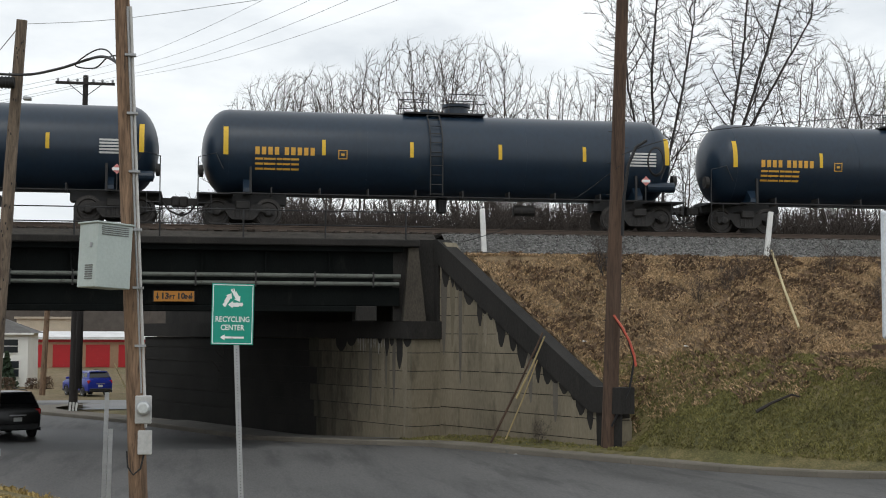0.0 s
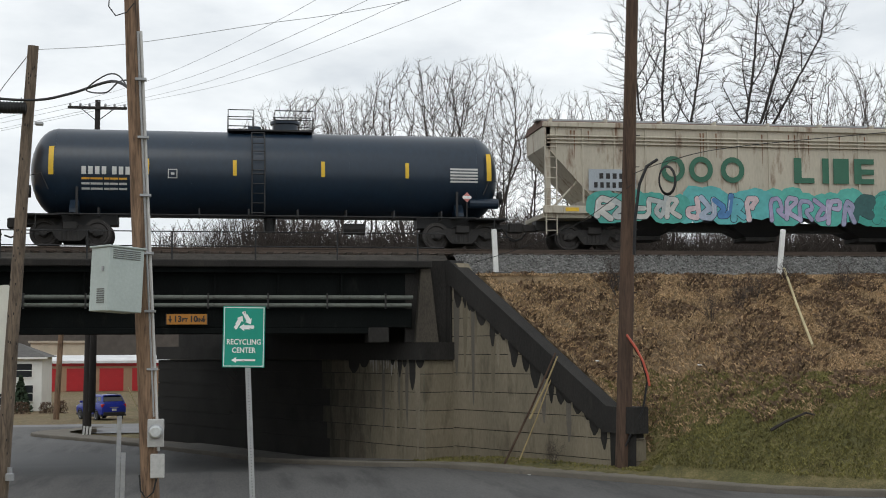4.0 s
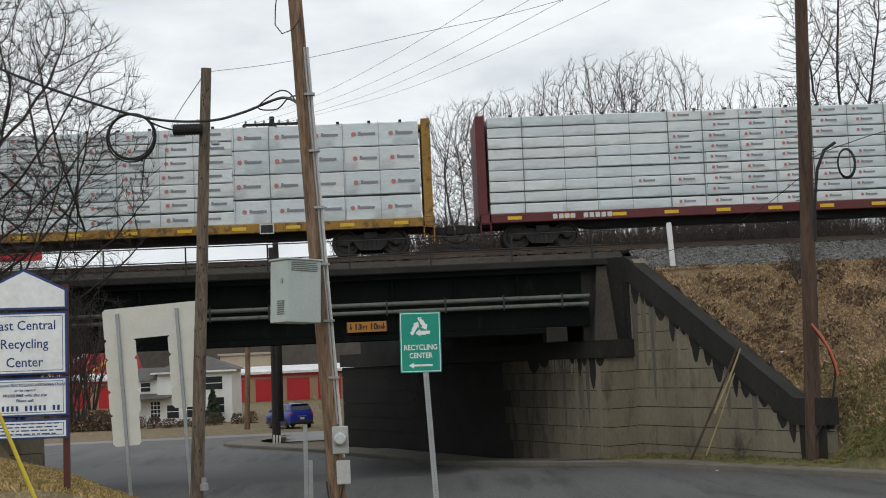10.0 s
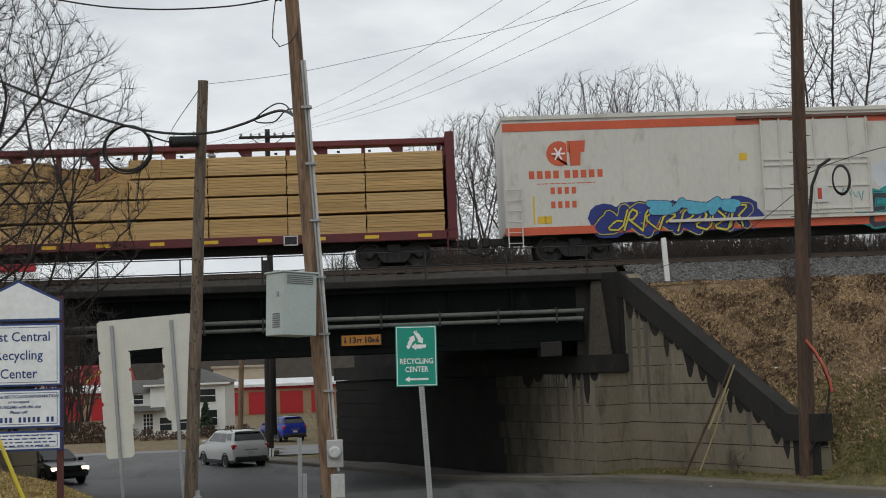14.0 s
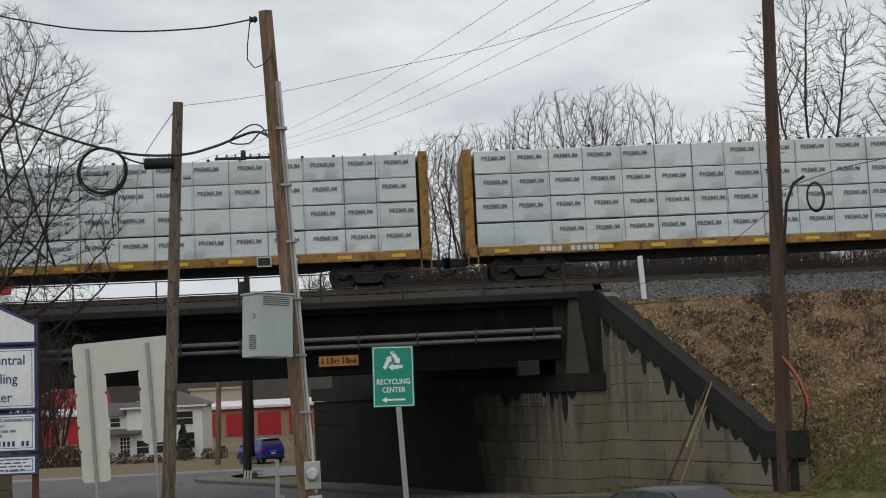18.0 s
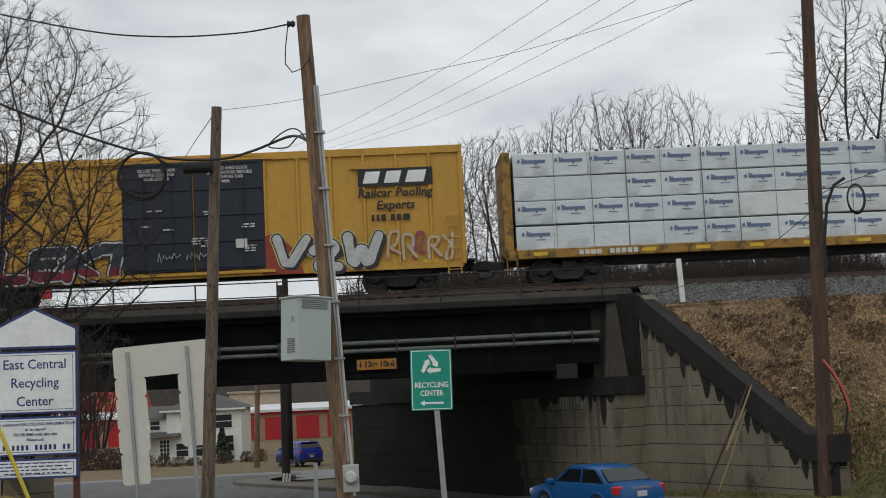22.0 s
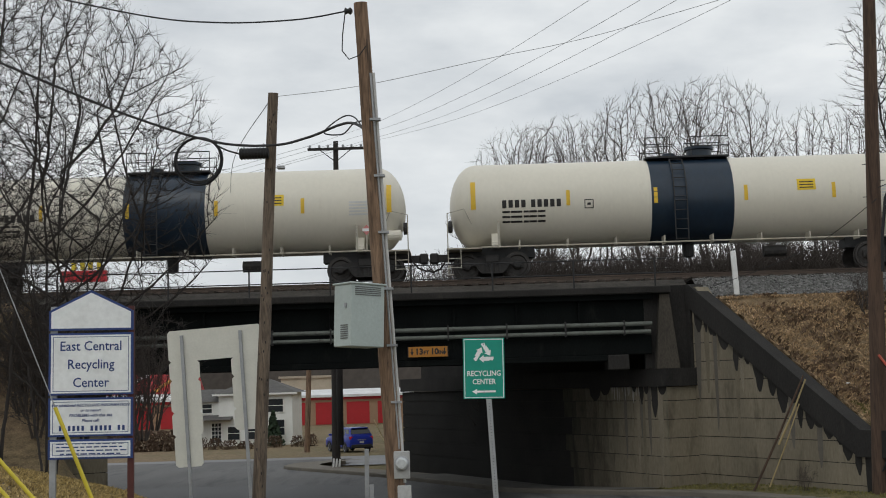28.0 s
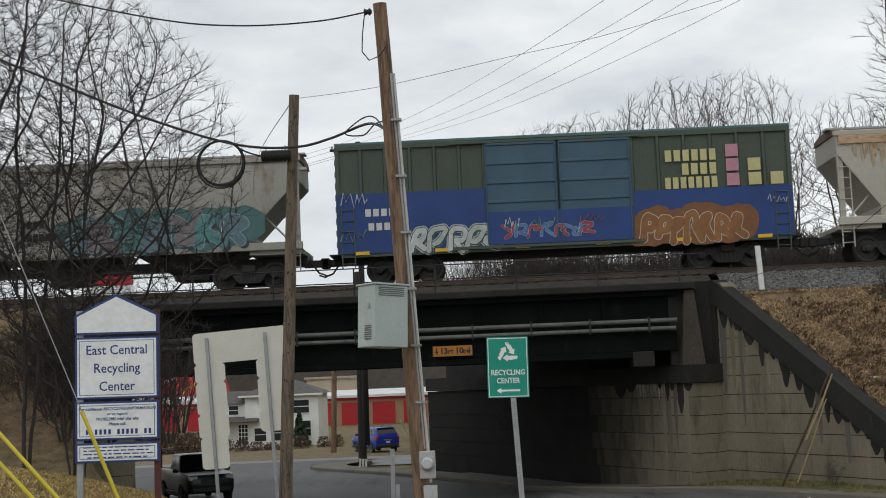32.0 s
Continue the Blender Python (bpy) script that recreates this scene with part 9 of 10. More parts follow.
# dense thicket of saplings behind the track
rt = random.Random(77)
s = Shape()
for i in range(11500):
    x, y = rt.uniform(-2.4, 62), rt.uniform(57.8, 63)
    if x < 1.0 and (y < 61.5 or x > -1.9 and rt.random() < 0.4):
        continue
    h, lean_ = rt.uniform(1.6, 4.4) * (0.75 + 0.35 * noise.noise((x * 0.25, 3.0, 0))), rt.uniform(-0.25, 0.25)
    z = (ground_z(x, y) if x > 1 else 6.4) - 0.1
    p = [Vector((x, y, z)), Vector((x + lean_ * h * 0.5, y, z + h * 0.55)), Vector((x + lean_ * h + rt.uniform(-0.1, 0.1), y, z + h))]
    s.tube(p, [0.03, 0.02, 0.009], 3, caps=False)
    for k in range(5):
        t = rt.uniform(0.3, 0.95)
        b_ = p[0].lerp(p[1], t * 2) if t < 0.5 else p[1].lerp(p[2], t * 2 - 1)
        s.tube([b_, b_ + Vector((rt.uniform(-0.6, 0.6), rt.uniform(-0.3, 0.3), rt.uniform(0.2, 0.8)))], [0.014, 0.007], 3, caps=False)
thicket = part("thicket", s, thin_bark, None)
tagged(thicket, "dense grey-brown leafless thicket behind the railway", "thicket", kind="stuff")

# big trees on the near side, left of the road
NEAR_STEMS = [[(0, 0, -0.4), (0.05, 0, 2.8), (0.9, 0.1, 5.5), (1.7, 0.2, 8.2)], [(-0.12, 0.05, -0.4), (-0.1, 0.1, 3.2), (-0.2, 0.3, 6.5), (-0.5, 0.4, 10.2)], [(0.12, -0.1, -0.4), (0.2, -0.1, 3), (0.35, -0.5, 6), (0.6, -0.8, 9.2)], [(0.1, 0.1, -0.4), (0.3, 0.1, 2.2), (1.3, 0.5, 4.3), (2.6, 0.6, 6.0)], [(-0.1, -0.1, -0.4), (-0.5, -0.3, 3), (-1.9, -0.5, 6), (-2.8, -0.6, 8.4)]]
NEAR = bare_tree(411, bark_dark, limbed(8, NEAR_STEMS, 40, 1.8, 8.5, 5.6, 0.75), bud_cloud(7, 13000, [((-0.3, 0, 7.9), (5.0, 3.6, 5.7), 0.84), ((2.5, 0, 4.0), (2.5, 1.9, 1.7), 0.13), ((0.2, 0, 2.4), (2.2, 1.5, 1.2), 0.03)]), tip=0.0068, twig=0.55, twigs=4.2, step=0.25, kill=0.29, reach=1.8, up=0.12, power=2.15, droop=-0.35)
SLIM_STEMS = [[(0, 0, -0.4), (0.1, 0, 5), (-0.1, 0.1, 9), (0.3, 0.1, 13.5)], [(0.1, 0.1, -0.4), (0.5, 0.1, 4), (1.0, 0.1, 8), (1.2, 0.1, 12.5)]]
NEAR2 = bare_tree(423, bark_dark, SLIM_STEMS, stem_cloud(9, 3200, SLIM_STEMS, 0.95, 0.25), tip=0.006, twig=0.45, twigs=3.0, step=0.28, kill=0.32, up=0.2, droop=-0.4)
tree("large bare tree with drooping twigs beside the bridge", -10.9, 36.5, 1.4, NEAR, None, 0.0, 1.0, "bare trees by the road")
tree("bare tree with slender stems by the road", -12.2, 36.0, 1.7, NEAR2, None, 0.3, 1.0, "bare trees by the road")
tree("bare tree with slender stems by the road", -13.4, 36.5, 2.4, NEAR2, None, 4.1, 1.1, "bare trees by the road")
for i in range(26):
    tree("low leafless brush by the abutment", rnd.uniform(-17.5, -8.9), rnd.uniform(38.0, 44.0), 2.2 + rnd.uniform(0, 1.5), BRUSH[i % 3], None, rnd.uniform(0, 6.28), rnd.uniform(0.6, 1.0), "brush by the abutment")

# shrubs on the bank
for x, y, sz in ((13.1, 43.6, 0.6), (16.4, 41.2, 0.3), (17.2, 41.9, 0.26), (15.2, 40.6, 0.28), (20.8, 43.0, 0.3), (22.4, 42.2, 0.32), (19.2, 44.2, 0.22), (9.9, 39.9, 0.22), (21.2, 40.4, 0.28)):
    tree("small leafless shrub on the grass bank", x, y, ground_z(x, y) - 0.05, BRUSH[int(x) % 3], None, rnd.uniform(0, 6.28), sz, "shrubs on the bank")

# far woods, house shrubs, hedge
def clump_bush(name, label, x, y, z, w, h, mat, seed, n=260, leaf=0.09, cone=False):
    """A dense shrub of many small leaf clumps on stems."""
    rb = random.Random(seed)
    root = thing(name, label, "shrub")
    s, st = Shape(), Shape()
    for i in range(n):
        u, a = rb.random(), rb.uniform(0, 6.283)
        r = w * (rb.random() ** 0.5) * ((1 - u) * 0.95 + 0.05 if cone else math.sqrt(max(0.05, 1 - (u * 1.1 - 0.25) ** 2)))
        c = Vector((r * math.cos(a), r * math.sin(a), h * u))
        d1 = Vector((rb.uniform(-1, 1), rb.uniform(-1, 1), rb.uniform(-1, 1))).normalized() * leaf * rb.uniform(0.6, 1.5)
        d2 = d1.orthogonal().normalized() * leaf * rb.uniform(0.6, 1.3)
        s.add([c - d1, c + d2, c + d1, c - d2], [(0, 1, 2, 3)])
    for i in range(5):
        a = i * 1.26
        st.tube([(0, 0, 0), (0.4 * w * math.cos(a), 0.4 * w * math.sin(a), h * 0.7)], [0.03, 0.01], 4)
    tagged(part("foliage", s, mat, root), kind="stuff")
    part("stem", st, bark_dark, root)
    root.location = (x, y, z)
    return root


ever = surf("evergreen", (0.025, 0.045, 0.022), 0.9, var=0.4, scale=2)
twiggy = surf("brown_twigs", (0.09, 0.055, 0.035), 0.95, var=0.4, scale=2)
clump_bush("evergreen_shrub", "dark conical evergreen beside the house", -15.9, 117.6, -1.15, 1.0, 3.0, ever, 1, 500, 0.14, True)
for i in range(9):
    clump_bush("garden_shrub", "low brown leafless garden shrub", -22.5 + 1.25 * i + rnd.uniform(-0.3, 0.3), 113 + rnd.uniform(-1.5, 1.5), -1.1, rnd.uniform(0.45, 0.8), rnd.uniform(0.6, 1.2), twiggy, 20 + i, 320, 0.06)
for i in range(7):
    clump_bush("hedge", "clipped brown winter hedge", -30.6 + 1.25 * i, 112, -1.1, 1.0, 1.7, twiggy, 40 + i, 900, 0.07)
woods_mat = surf("far_woods", (0.06, 0.05, 0.042), 1.0, var=0.35, scale=0.08, grain=0.9, bump=0.6)
s = Shape()
for j, (yy, hh) in enumerate(((260, 13), (300, 17), (360, 23))):
    xs = np.arange(-260, 260, 2.0)
    base = len(s.v)
    for x in xs:
        top = hh * (0.75 + 0.25 * noise.noise((x * 0.03, j, 0)) + 0.16 * noise.noise((x * 0.35, j + 5, 0)) + 0.1 * noise.noise((x * 1.3, j + 9, 0)))
        s.v += [(x, yy + 4 * noise.noise((x * 0.1, j, 3)), -1), (x, yy + 6, top)]
    s.f += [(base + 2 * i, base + 2 * i + 2, base + 2 * i + 3, base + 2 * i + 1) for i in range(len(xs) - 1)]
woods = part("far_woods", s, woods_mat, None)
tagged(woods, "distant grey-brown winter woods on a rise", "woods", kind="stuff")

# ---- dead grass on the bank, blades on the lawn, ballast stones ----
straw = surf("dead_grass", (0.39, 0.272, 0.155), 0.95, var=0.4, scale=1.2, grain=6, bump=0, per_island=0.55)
straw_dark = surf("dead_weeds", (0.15, 0.098, 0.06), 0.95, var=0.45, scale=1.2, grain=6, bump=0, per_island=0.4)
lawn_blade = surf("lawn_blades", (0.165, 0.15, 0.048), 0.9, var=0.5, scale=0.8, grain=5, bump=0, per_island=0.4)


def blades(name, label, mat, count, x0, x1, y0, y1, size, keep, seed, flop=0.8, wide=0.007):
    rb = np.random.RandomState(seed)
    s = Shape()
    n = 0
    while n < count:
        x, y = rb.uniform(x0, x1), rb.uniform(y0, y1)
        n += 1
        if not keep(x, y):
            continue
        z = ground_z(x, y)
        for k in range(3):
            a, l, f = rb.uniform(0, 6.283), size * rb.uniform(0.6, 1.4), flop * rb.uniform(0.4, 1.2)
            w = wide * (1 + 1.2 * rb.rand())
            dx, dy = math.cos(a), math.sin(a)
            bx, by = x + rb.uniform(-0.05, 0.05), y + rb.uniform(-0.05, 0.05)
            s.add([(bx - dy * w, by + dx * w, z - 0.02), (bx + dy * w, by - dx * w, z - 0.02), (bx + dx * l * f * 0.5 + dy * w * 0.7, by + dy * l * f * 0.5 - dx * w * 0.7, z + l * 0.55), (bx + dx * l * f, by + dy * l * f, z + l * (0.75 if f < 0.6 else 0.5))], [(0, 1, 2), (0, 2, 3)])
    ob = part(name, s, mat, None)
    return tagged(ob, label, "grass", kind="stuff")


def on_bank(x, y):
    p = Vector((x, y, 0)) - CORNER
    return p.dot(ACROSS) > 1.7 and ground_z(x, y) > lerp(1.2, 2.5, (x - 12) / 5) + 1.2 * noise.noise((x * 0.35, y * 0.35, 7)) + 0.5 * noise.noise((x * 2.1, y * 2.1, 1))


def on_lawn(x, y):
    p = Vector((x, y, 0)) - CORNER
    return x > kerb_x(y) + 1.05 and (p.dot(ACROSS) > 1.9 or -p.dot(ALONG) > 8.9)


blades("dead_grass", "tangled straw-coloured dead grass on the bank", straw, 66000, 7.5, 30, 33, 45.6, 0.11, on_bank, 1, 0.9, 0.006)
blades("dead_weeds", "dark withered weeds on the bank", straw_dark, 16000, 7.5, 30, 33, 45.6, 0.2, lambda x, y: on_bank(x, y) and noise.noise((x * 0.7, y * 0.7, 2)) > -0.05, 2, 0.9, 0.012)
blades("fallen_leaves", "dry fallen leaves and stalks on the bank", surf("dry_leaves", (0.26, 0.178, 0.1), 0.9, var=0.5, scale=1.5, grain=6, bump=0, per_island=0.6), 26000, 7.5, 30, 33, 45.6, 0.06, on_bank, 6, 1.3, 0.007)
blades("lawn_grass", "short patchy green lawn grass", lawn_blade, 75000, 11, 24, 27, 40, 0.085, lambda x, y: on_lawn(x, y) and ground_z(x, y) < 3.0 + 0.9 * noise.noise((x * 0.5, y * 0.5, 4)), 3)
blades("roadside_grass", "short green grass before the wing wall", lawn_blade, 3500, 6.5, 12.5, 36, 45.5, 0.07, lambda x, y: x > kerb_x(y) + 1.05 and (Vector((x, y, 0)) - CORNER).dot(ACROSS) < 1.1, 4)
blades("verge_grass", "brown winter grass on the near verge", surf("verge_straw", (0.38, 0.28, 0.115), 0.95, var=0.4, scale=1.2, grain=6, bump=0, per_island=0.45), 15000, -11, 1, 16, 36, 0.09, lambda x, y: x < left_x(y) - 0.15, 5)


def stones(name, label, mat, count, seed, x0, x1, y0, y1, zf, lo, hi):
    rb = np.random.RandomState(seed)
    s = Shape()
    base = [(1, 0, 0), (-1, 0, 0), (0, 1, 0), (0, -1, 0), (0, 0, 1), (0, 0, -1)]
    fc = [(0, 2, 4), (2, 1, 4), (1, 3, 4), (3, 0, 4), (2, 0, 5), (1, 2, 5), (3, 1, 5), (0, 3, 5)]
    for i in range(count):
        x, y = rb.uniform(x0, x1), rb.uniform(y0, y1)
        r = rb.uniform(lo, hi)
        v = [(x + a * r * rb.uniform(0.6, 1.2) + r * rb.uniform(-0.2, 0.2), y + b * r * rb.uniform(0.6, 1.2), zf(x, y) + r * 0.2 + c * r * rb.uniform(0.5, 1.0)) for a, b, c in base]
        s.add(v, fc)
    return tagged(part(name, s, mat, None), label, "stones", kind="stuff")


stone_mat = surf("ballast_grain", (0.16, 0.157, 0.15), 0.9, var=0.4, scale=5, grain=11, bump=0.1, per_island=0.6)
stones("ballast_stones", "loose grey crushed stone beside the rails", stone_mat, 22000, 6, 8.4, 34, 45.2, 48.7, lambda x, y: max(bed_z(x, y), 6.1 if x > 7.2 else 6.63), 0.028, 0.062)
for i, (x, y) in enumerate(((10.6, 36.6), (14.2, 38.9), (11.6, 40.9), (17.9, 33.6), (19.0, 36.0), (9.0, 39.0))):
    lt = part("litter", Shape().box(-0.09, 0.09, -0.06, 0.06, 0, 0.04, 0.012), white_paint, None)
    lt.matrix_basis = pose(x, y, ground_z(x, y) + 0.02, 8, 5, 40 * i)
    tagged(lt, "scrap of white litter on the grass", "litter", "litter on the bank")

# ---- vehicles ----
tyre_m = surf("tyre_rubber", (0.015, 0.015, 0.016), 0.85, var=0.3)
rim_m = surf("alloy_rim", (0.3, 0.3, 0.31), 0.4, 0.7, var=0.15)
glass_m = surf("car_glass", (0.012, 0.014, 0.016), 0.08, var=0.1, bump=0)
trim_m = surf("black_trim", (0.02, 0.02, 0.021), 0.6)
tail_m = paint("tail_lamp_red", (0.5, 0.02, 0.02), 0.2)
lamp_m = paint("lamp_clear", (0.7, 0.7, 0.68), 0.15)
plate_m = paint("plate_pale", (0.55, 0.56, 0.55))
glow_m = bpy.data.materials.new("lit_headlamp")
glow_m.use_nodes = True
glow_m.node_tree.nodes["Principled BSDF"].inputs["Emission Color"].default_value = (1.0, 0.8, 0.55, 1)
glow_m.node_tree.nodes["Principled BSDF"].inputs["Emission Strength"].default_value = 4.0
TYRE = Shape().lathe([(-0.03, 0.2), (-0.11, 0.23), (-0.11, 0.31), (-0.08, 0.335), (0.08, 0.335), (0.11, 0.31), (0.11, 0.23), (0.03, 0.2)], 20, Matrix.Rotation(radians(90), 4, "Z")).mesh("tyre", tyre_m, 40)
rs = Shape().lathe([(-0.05, 0.19), (-0.1, 0.205), (-0.115, 0.235), (-0.09, 0.238)], 20, Matrix.Rotation(radians(90), 4, "Z"))
for k in range(5):
    a = k * 1.2566
    rs.add([(0.03 * math.sin(a + b) + r * math.cos(a), y, 0.03 * math.cos(a + b) + r * math.sin(a)) for r, b in ((0.03, 0), (0.2, 0), (0.2, 3.14), (0.03, 3.14)) for y in (-0.085, -0.06)], [(0, 2, 4, 6), (1, 7, 5, 3), (0, 1, 3, 2), (4, 5, 7, 6)])
RIM = rs.mesh("rim", rim_m, 30)


def loft(stations):
    """A hull from rings of equal point count."""
    s = Shape()
    n = len(stations[0])
    for ring in stations:
        s.v += ring
    for i in range(len(stations) - 1):
        for k in range(n):
            s.f.append((i * n + k, i * n + (k + 1) % n, (i + 1) * n + (k + 1) % n, (i + 1) * n + k))
    s.f += [tuple(range(n))[::-1], tuple((len(stations) - 1) * n + k for k in range(n))]
    return s


def ring(x, w, z0, z1):
    """A rounded section of the body across the car at x."""
    h = z1 - z0
    half = [(w * 0.86, z0), (w * 0.97, z0 + 0.12 * h), (w, z0 + 0.45 * h), (w * 0.985, z0 + 0.75 * h), (w * 0.93, z0 + 0.96 * h), (w * 0.8, z1)]
    return [(x, y, z) for y, z in half] + [(x, -y, z) for y, z in half[::-1]]


def cabin_ring(x, w0, w1, z0, z1):
    return [(x, w0, z0), (x, w1 + 0.02, z1 - 0.05), (x, w1 - 0.08, z1), (x, -w1 + 0.08, z1), (x, -w1 - 0.02, z1 - 0.05), (x, -w0, z0)]


def vehicle(label, category, coat, kind, lit=False, name="car"):
    root = thing(name, label, category)
    if kind == "suv":
        L, W, belt, top, wb = 4.75, 0.93, 1.16, 1.74, 1.43
        prof = [(2.37, 0.55, 0.84), (2.3, 0.35, 0.97), (1.9, 0.28, 1.06), (1.1, 0.28, 1.17), (-1.6, 0.28, 1.19), (-2.15, 0.3, 1.2), (-2.32, 0.38, 1.18), (-2.38, 0.45, 1.02)]
        cab = [(1.25, belt, belt + 0.02), (0.45, belt, top - 0.04), (-0.5, belt, top), (-1.95, belt, top - 0.05), (-2.3, belt, belt + 0.02)]
    elif kind == "pickup":
        L, W, belt, top, wb = 5.4, 0.95, 1.15, 1.82, 1.7
        prof = [(2.7, 0.6, 0.95), (2.62, 0.4, 1.08), (2.2, 0.35, 1.14), (1.2, 0.35, 1.18), (-0.9, 0.35, 1.2), (-2.5, 0.38, 1.18), (-2.68, 0.42, 1.15), (-2.7, 0.5, 1.05)]
        cab = [(1.2, belt, belt + 0.02), (0.55, belt, top - 0.03), (0.0, belt, top), (-0.75, belt, top - 0.03), (-0.95, belt, belt + 0.02)]
    else:
        L, W, belt, top, wb = 4.4, 0.85, 0.93, 1.45, 1.3
        prof = [(2.2, 0.48, 0.68), (2.12, 0.3, 0.78), (1.7, 0.22, 0.86), (0.95, 0.22, 0.95), (-1.3, 0.22, 0.98), (-1.9, 0.25, 1.0), (-2.12, 0.32, 0.97), (-2.2, 0.42, 0.85)]
        cab = [(1.05, belt, belt + 0.02), (0.25, belt, top - 0.03), (-0.4, belt, top), (-1.1, belt, top - 0.07), (-1.75, belt, belt + 0.04)]
    tip = {0: 0.8, 1: 0.93, len(prof) - 1: 0.86, len(prof) - 2: 0.95}
    part("body", loft([ring(x, W * tip.get(i, 1.0), a, b) for i, (x, a, b) in enumerate(prof)]), coat, root, smooth=35)
    part("cabin", loft([cabin_ring(x, W * 0.9, W * 0.74, a, b) for x, a, b in cab]), coat, root, "painted cabin shell", smooth=35)
    (ax, _, az), (bx, _, bz), (dx, _, dz), (ex, _, ez) = cab[0], cab[1], cab[-2], cab[-1]
    for sgn in (-1, 1):
        def side(x, t):
            return (x, sgn * (lerp(W * 0.9, W * 0.76, t) + 0.008), lerp(belt, top - 0.05, t))

        def pane(name, front, rear, t0=0.12, t1=0.86):
            q = [side(front(t0), t0), side(rear(t0), t0), side(rear(t1), t1), side(front(t1), t1)]
            s_ = Shape().add(q + [(x, y - sgn * 0.03, z) for x, y, z in q], [(0, 1, 2, 3), (7, 6, 5, 4), (0, 4, 5, 1), (1, 5, 6, 2), (2, 6, 7, 3), (3, 7, 4, 0)])
            part(name, s_, glass_m, root, "dark tinted window")
        fr, rr = (lambda t: lerp(ax, bx, t) - 0.16), (lambda t: lerp(ex, dx, t) + 0.2)
        mid = (bx + dx) / 2 + (0.25 if kind == "suv" else 0.0)
        pane("side_window", fr, lambda t: mid + 0.03)
        if kind == "suv":
            pane("side_window", lambda t: mid - 0.05, lambda t: -1.28 + 0.1 * t)
            pane("quarter_window", lambda t: -1.4 + 0.1 * t, lambda t: -2.02 + 0.28 * t, 0.3)
        else:
            pane("side_window", lambda t: mid - 0.05, rr)
    for name, x0_, z0_, x1_, z1_, t0, t1, push in (("windscreen", ax, az, bx, bz, 0.1, 0.92, 1), ("rear_window", ex, ez, dx, dz, 0.22 if kind == "suv" else 0.12, 0.88, -1)):
        q = []
        for t in (t0, t1):
            hw_ = lerp(W * 0.84, W * 0.66, t)
            x_, z_ = lerp(x0_, x1_, t), lerp(z0_, z1_, t)
            q += [(x_ + push * 0.014, -hw_, z_ + 0.012), (x_ + push * 0.014, hw_, z_ + 0.012)]
        part(name, Shape().add(q + [(x - push * 0.05, y, z - 0.03) for x, y, z in q], [(0, 1, 3, 2), (4, 6, 7, 5), (0, 4, 5, 1), (2, 3, 7, 6), (0, 2, 6, 4), (1, 5, 7, 3)]), glass_m, root, "dark tinted window")
    rf = [(x, b) for x, a, b in cab if b > belt + 0.1]
    for sgn in (-1, 1):
        part("mirror", Shape().box(cab[0][0] - 0.25, cab[0][0] - 0.08, min(sgn * W * 0.95, sgn * (W + 0.17)), max(sgn * W * 0.95, sgn * (W + 0.17)), belt - 0.02, belt + 0.13, 0.03), coat if kind != "pickup" else trim_m, root)
        part("sill", Shape().box(-wb + 0.38, wb - 0.38, sgn * W * 0.97 - 0.03, sgn * W * 0.97 + 0.03, 0.22, 0.4, 0.02), trim_m, root)
        ry = sgn * W * 0.72
        rz1 = prof[-2][2]
        part("tail_lamp", Shape().box(-L / 2 + 0.01, -L / 2 + 0.3, sgn * W * 0.82 - 0.13, sgn * W * 0.82 + 0.13, rz1 - 0.3, rz1 - 0.04, 0.05), tail_m, root, "red tail lamp")
        fz = prof[1][2]
        part("head_lamp", Shape().box(L / 2 - 0.22, L / 2 + 0.0, ry - 0.17, ry + 0.17, fz - 0.2, fz - 0.04, 0.03), glow_m if lit else lamp_m, root, "lit head lamp" if lit else "clear head lamp")
        for sx in (-1, 1):
            w = part("wheel", TYRE, None, root)
            w.matrix_basis = pose(sx * wb, sgn * (W - 0.1), 0.335, 0, 0, 0 if sgn < 0 else 180)
            part("rim", RIM, None, w)
            arch = Shape()
            arch.tube([(sx * wb + 0.4 * math.cos(a), sgn * (W - 0.0), 0.335 + 0.4 * math.sin(a)) for a in np.linspace(0, math.pi, 9)], 0.03, 5)
            part("wheel_arch", arch, trim_m if kind != "sedan" else coat, root)
            part("wheel_well", Shape().lathe([(-0.05, 0.385), (0.05, 0.385)], 16, Matrix.Translation((sx * wb, sgn * (W - 0.055), 0.36)) @ Matrix.Rotation(radians(90), 4, "Z")), trim_m, root)
    part("rear_bumper", Shape().box(-L / 2 - 0.05, -L / 2 + 0.12, -W * 0.84, W * 0.84, prof[-1][1] - 0.12, prof[-1][1] + 0.12, 0.04), trim_m if kind == "suv" else coat, root)
    part("front_bumper", Shape().box(L / 2 - 0.14, L / 2 + 0.03, -W * 0.8, W * 0.8, prof[0][1] - 0.17, prof[0][1] + 0.05, 0.04), trim_m if kind != "sedan" else coat, root)
    part("grille", Shape().box(L / 2 - 0.06, L / 2 + 0.01, -0.42, 0.42, prof[0][1] + 0.06, prof[0][2] - 0.02, 0.02), trim_m, root)
    part("number_plate", Shape().box(-L / 2 - 0.02, -L / 2 + 0.02, -0.16, 0.16, prof[-1][1] + 0.2, prof[-1][1] + 0.35, 0.004), plate_m, root)
    part("trim_bar", Shape().box(-L / 2 - 0.015, -L / 2 + 0.02, -0.32, 0.32, prof[-1][1] + 0.4, prof[-1][1] + 0.46, 0.01), rim_m, root)
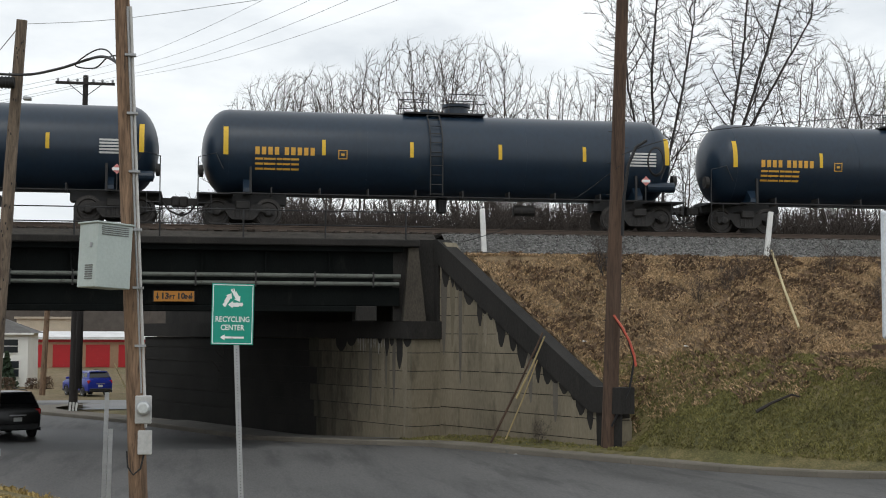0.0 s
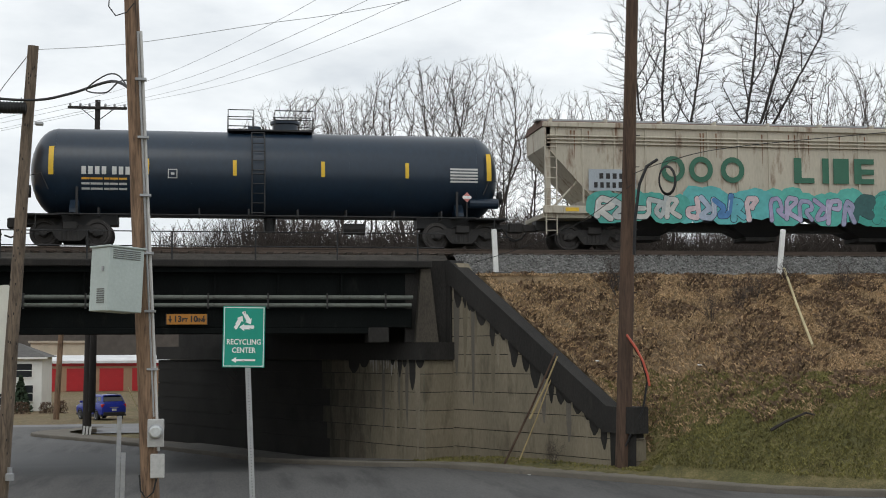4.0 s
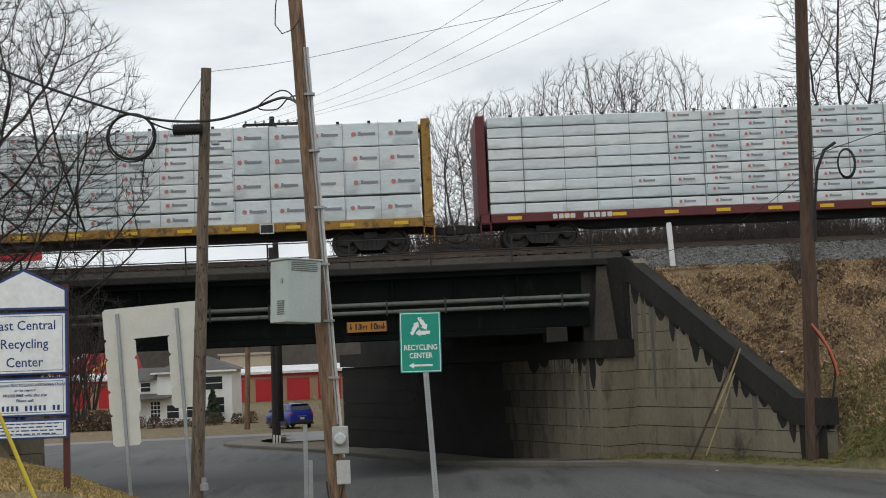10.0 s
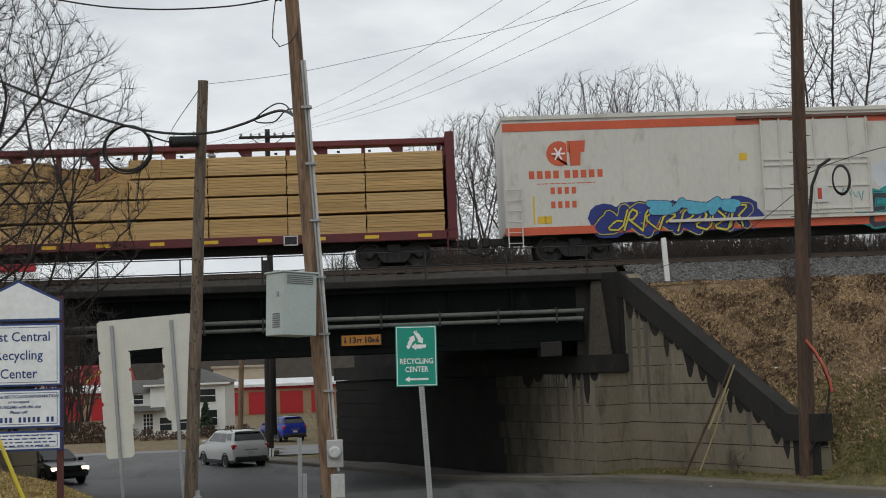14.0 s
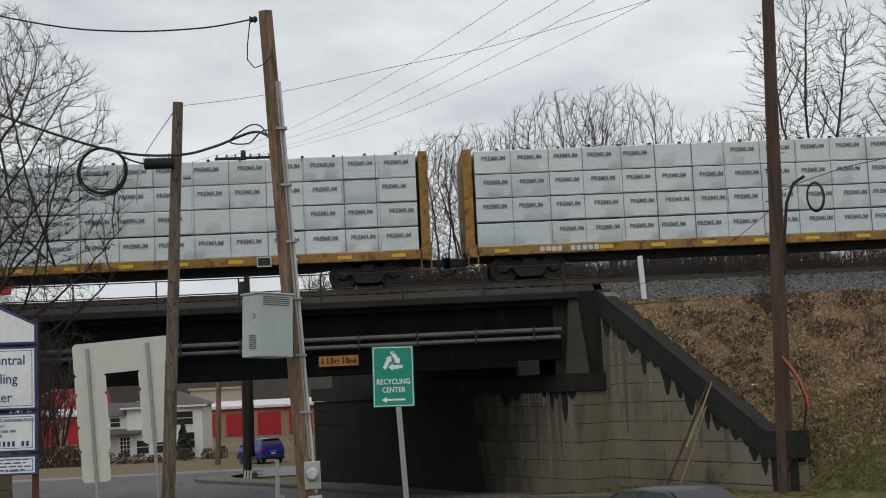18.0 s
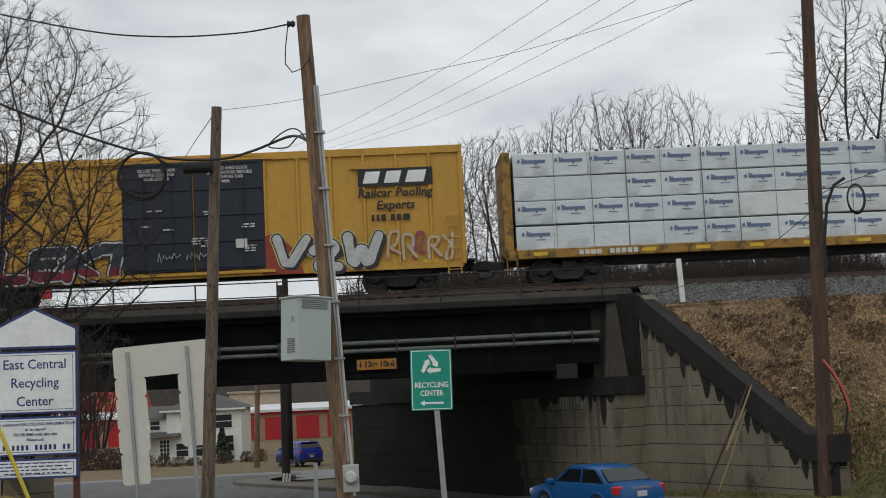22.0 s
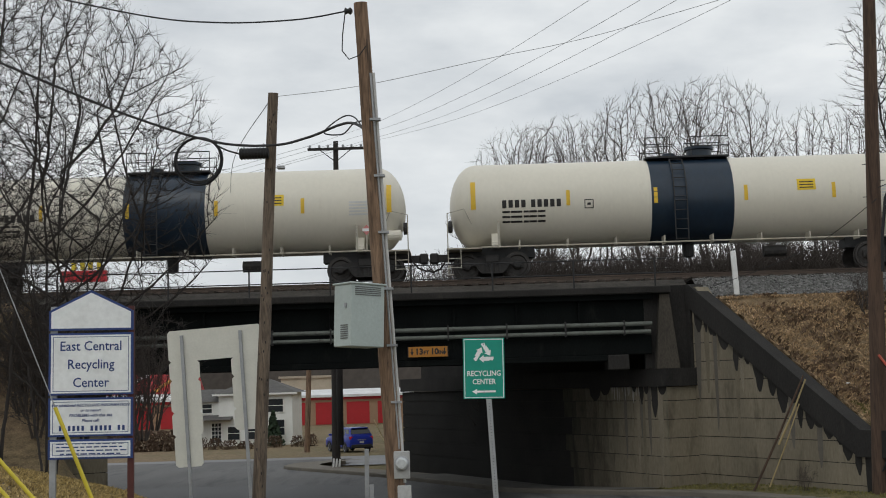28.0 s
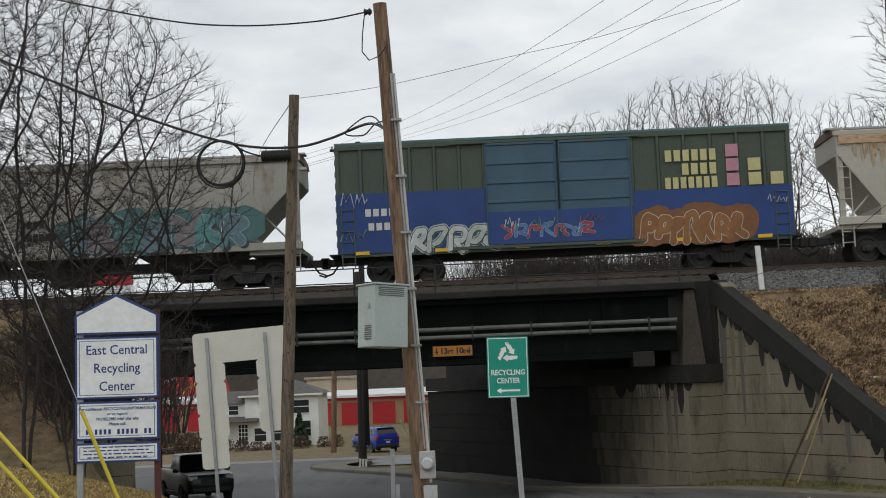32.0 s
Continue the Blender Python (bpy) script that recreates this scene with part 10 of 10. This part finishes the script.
    if kind == "suv":
        part("spoiler", Shape().box(-2.1, -1.8, -W * 0.66, W * 0.66, top - 0.06, top + 0.0, 0.02), coat, root)
        for sgn in (-1, 1):
            part("lower_cladding", Shape().box(-2.3, 2.25, sgn * W * 0.95 - 0.02, sgn * W * 0.95 + 0.02, 0.28, 0.42, 0.01), trim_m, root)
            part("roof_rail", Shape().tube([(0.3, sgn * 0.6, top + 0.0), (0.2, sgn * 0.6, top + 0.06), (-1.4, sgn * 0.6, top + 0.04), (-1.6, sgn * 0.6, top - 0.03)], 0.02, 5), trim_m, root)
    if kind == "pickup":
        part("bed_liner", Shape().box(-2.55, -0.98, -0.78, 0.78, 1.17, 1.205), trim_m, root)
        for sgn in (-1, 1):
            part("ladder_rack", Shape().tube([(-2.4, sgn * 0.86, 1.18), (-2.4, sgn * 0.86, 1.95), (0.5, sgn * 0.8, 1.95)], 0.025, 5), trim_m, root)
    return root


car_white = surf("car_white", (0.66, 0.67, 0.66), 0.28, var=0.04, bump=0)
car_blue = surf("car_blue", (0.008, 0.09, 0.27), 0.28, var=0.08, bump=0)
car_dark = surf("car_dark_green", (0.016, 0.022, 0.022), 0.28, var=0.08, bump=0)
car_black = surf("car_black", (0.012, 0.012, 0.013), 0.28, var=0.08, bump=0)
car_royal = surf("car_royal_blue", (0.012, 0.03, 0.3), 0.28, var=0.08, bump=0)
white_suv = vehicle("white sport utility vehicle with black lower trim", "car", car_white, "suv")
blue_sedan = vehicle("metallic blue compact sedan", "car", car_blue, "sedan")
dark_sedan = vehicle("dark sedan with lit headlamps", "car", car_dark, "sedan", True)
black_pickup = vehicle("black pickup truck with a rack", "pickup truck", car_black, "pickup", False, "pickup_truck")
black_suv = vehicle("black sport utility vehicle driving away", "car", car_black, "suv")
parked = vehicle("royal blue hatchback parked beside the side street", "car", car_royal, "suv")
parked.matrix_basis = pose(-7.95, 99.0, ground_z(-7.95, 99.0) + 0.02, 0, 0, 117)


def road_at(x, y):
    return (road_z(y) + 0.02 - dip(x, y)) if y < 60 else ground_z(x, y) + 0.05


def drive(ob, rows):
    """Keys a vehicle along a path on the road, nose first."""
    out = []
    for i, (t, x, y) in enumerate(rows):
        a, b = rows[max(0, i - 1)], rows[min(len(rows) - 1, i + 1)]
        far = abs(x) > 35 or y > 95 or y < 2
        out.append((t, pose(x, y, 0.5 if far else road_at(x, y), 0, 0, math.degrees(math.atan2(b[2] - a[2], b[1] - a[1])))))
    walk(ob, out)


def motions():
    for root, x in TRAIN:
        walk(root, [(t, pose(x + s, TRACK_Y, RAIL_Z)) for t, s in RUN])
    drive(white_suv, [(0, 72, -150), (9.6, 14.2, 4.5), (10.4, 12.1, 17.2), (10.8, 10.9, 22.5), (11.2, 9.15, 27.9), (11.6, 7.0, 33.4), (12, 4.85, 39.2), (12.5, 2.0, 45.6), (13, -1.05, 52.4), (13.4, -3.7, 58.0), (14, -7.7, 66.0), (14.5, -11.2, 72.2), (15.5, -20, 85), (17, -36, 100), (32, -190, 240)])
    drive(blue_sedan, [(0, 96, -290), (19.8, 14.6, 9.0), (20.6, 12.0, 20.2), (21, 10.6, 26.1), (21.4, 8.83, 32.1), (21.8, 6.3, 36.6), (22.2, 4.1, 41.0), (22.6, 1.95, 45.4), (23, -0.3, 50.6), (23.4, -2.5, 56.0), (24, -6.04, 62.6), (24.5, -8.8, 67.0), (26.5, -22, 92), (28, -34, 104), (32, -75, 138)])
    drive(dark_sedan, [(0, -190, 160), (11, -38, 84), (12.5, -24.2, 71.5), (13.5, -17.6, 63.2), (14, -14.5, 59), (14.5, -11.9, 54.6), (15.5, -7.0, 45), (16.5, -2.6, 36), (17, 0.0, 33.0), (17.4, 2.2, 30.2), (17.8, 4.3, 26.4), (18, 5.5, 24.2), (19, 11.5, 13), (21, 24, -9), (32, 160, -80)])
    drive(black_pickup, [(0, -260, 260), (27, -44, 104), (30, -19.6, 69), (31, -14.5, 60.4), (31.5, -12.9, 57.3), (32, -11.5, 54.2)])
    drive(black_suv, [(0, -7.8, 55.5), (0.5, -9.9, 60), (1, -12.3, 64.5), (2, -19, 72.5), (4, -36, 84), (32, -280, 230)])


motions()
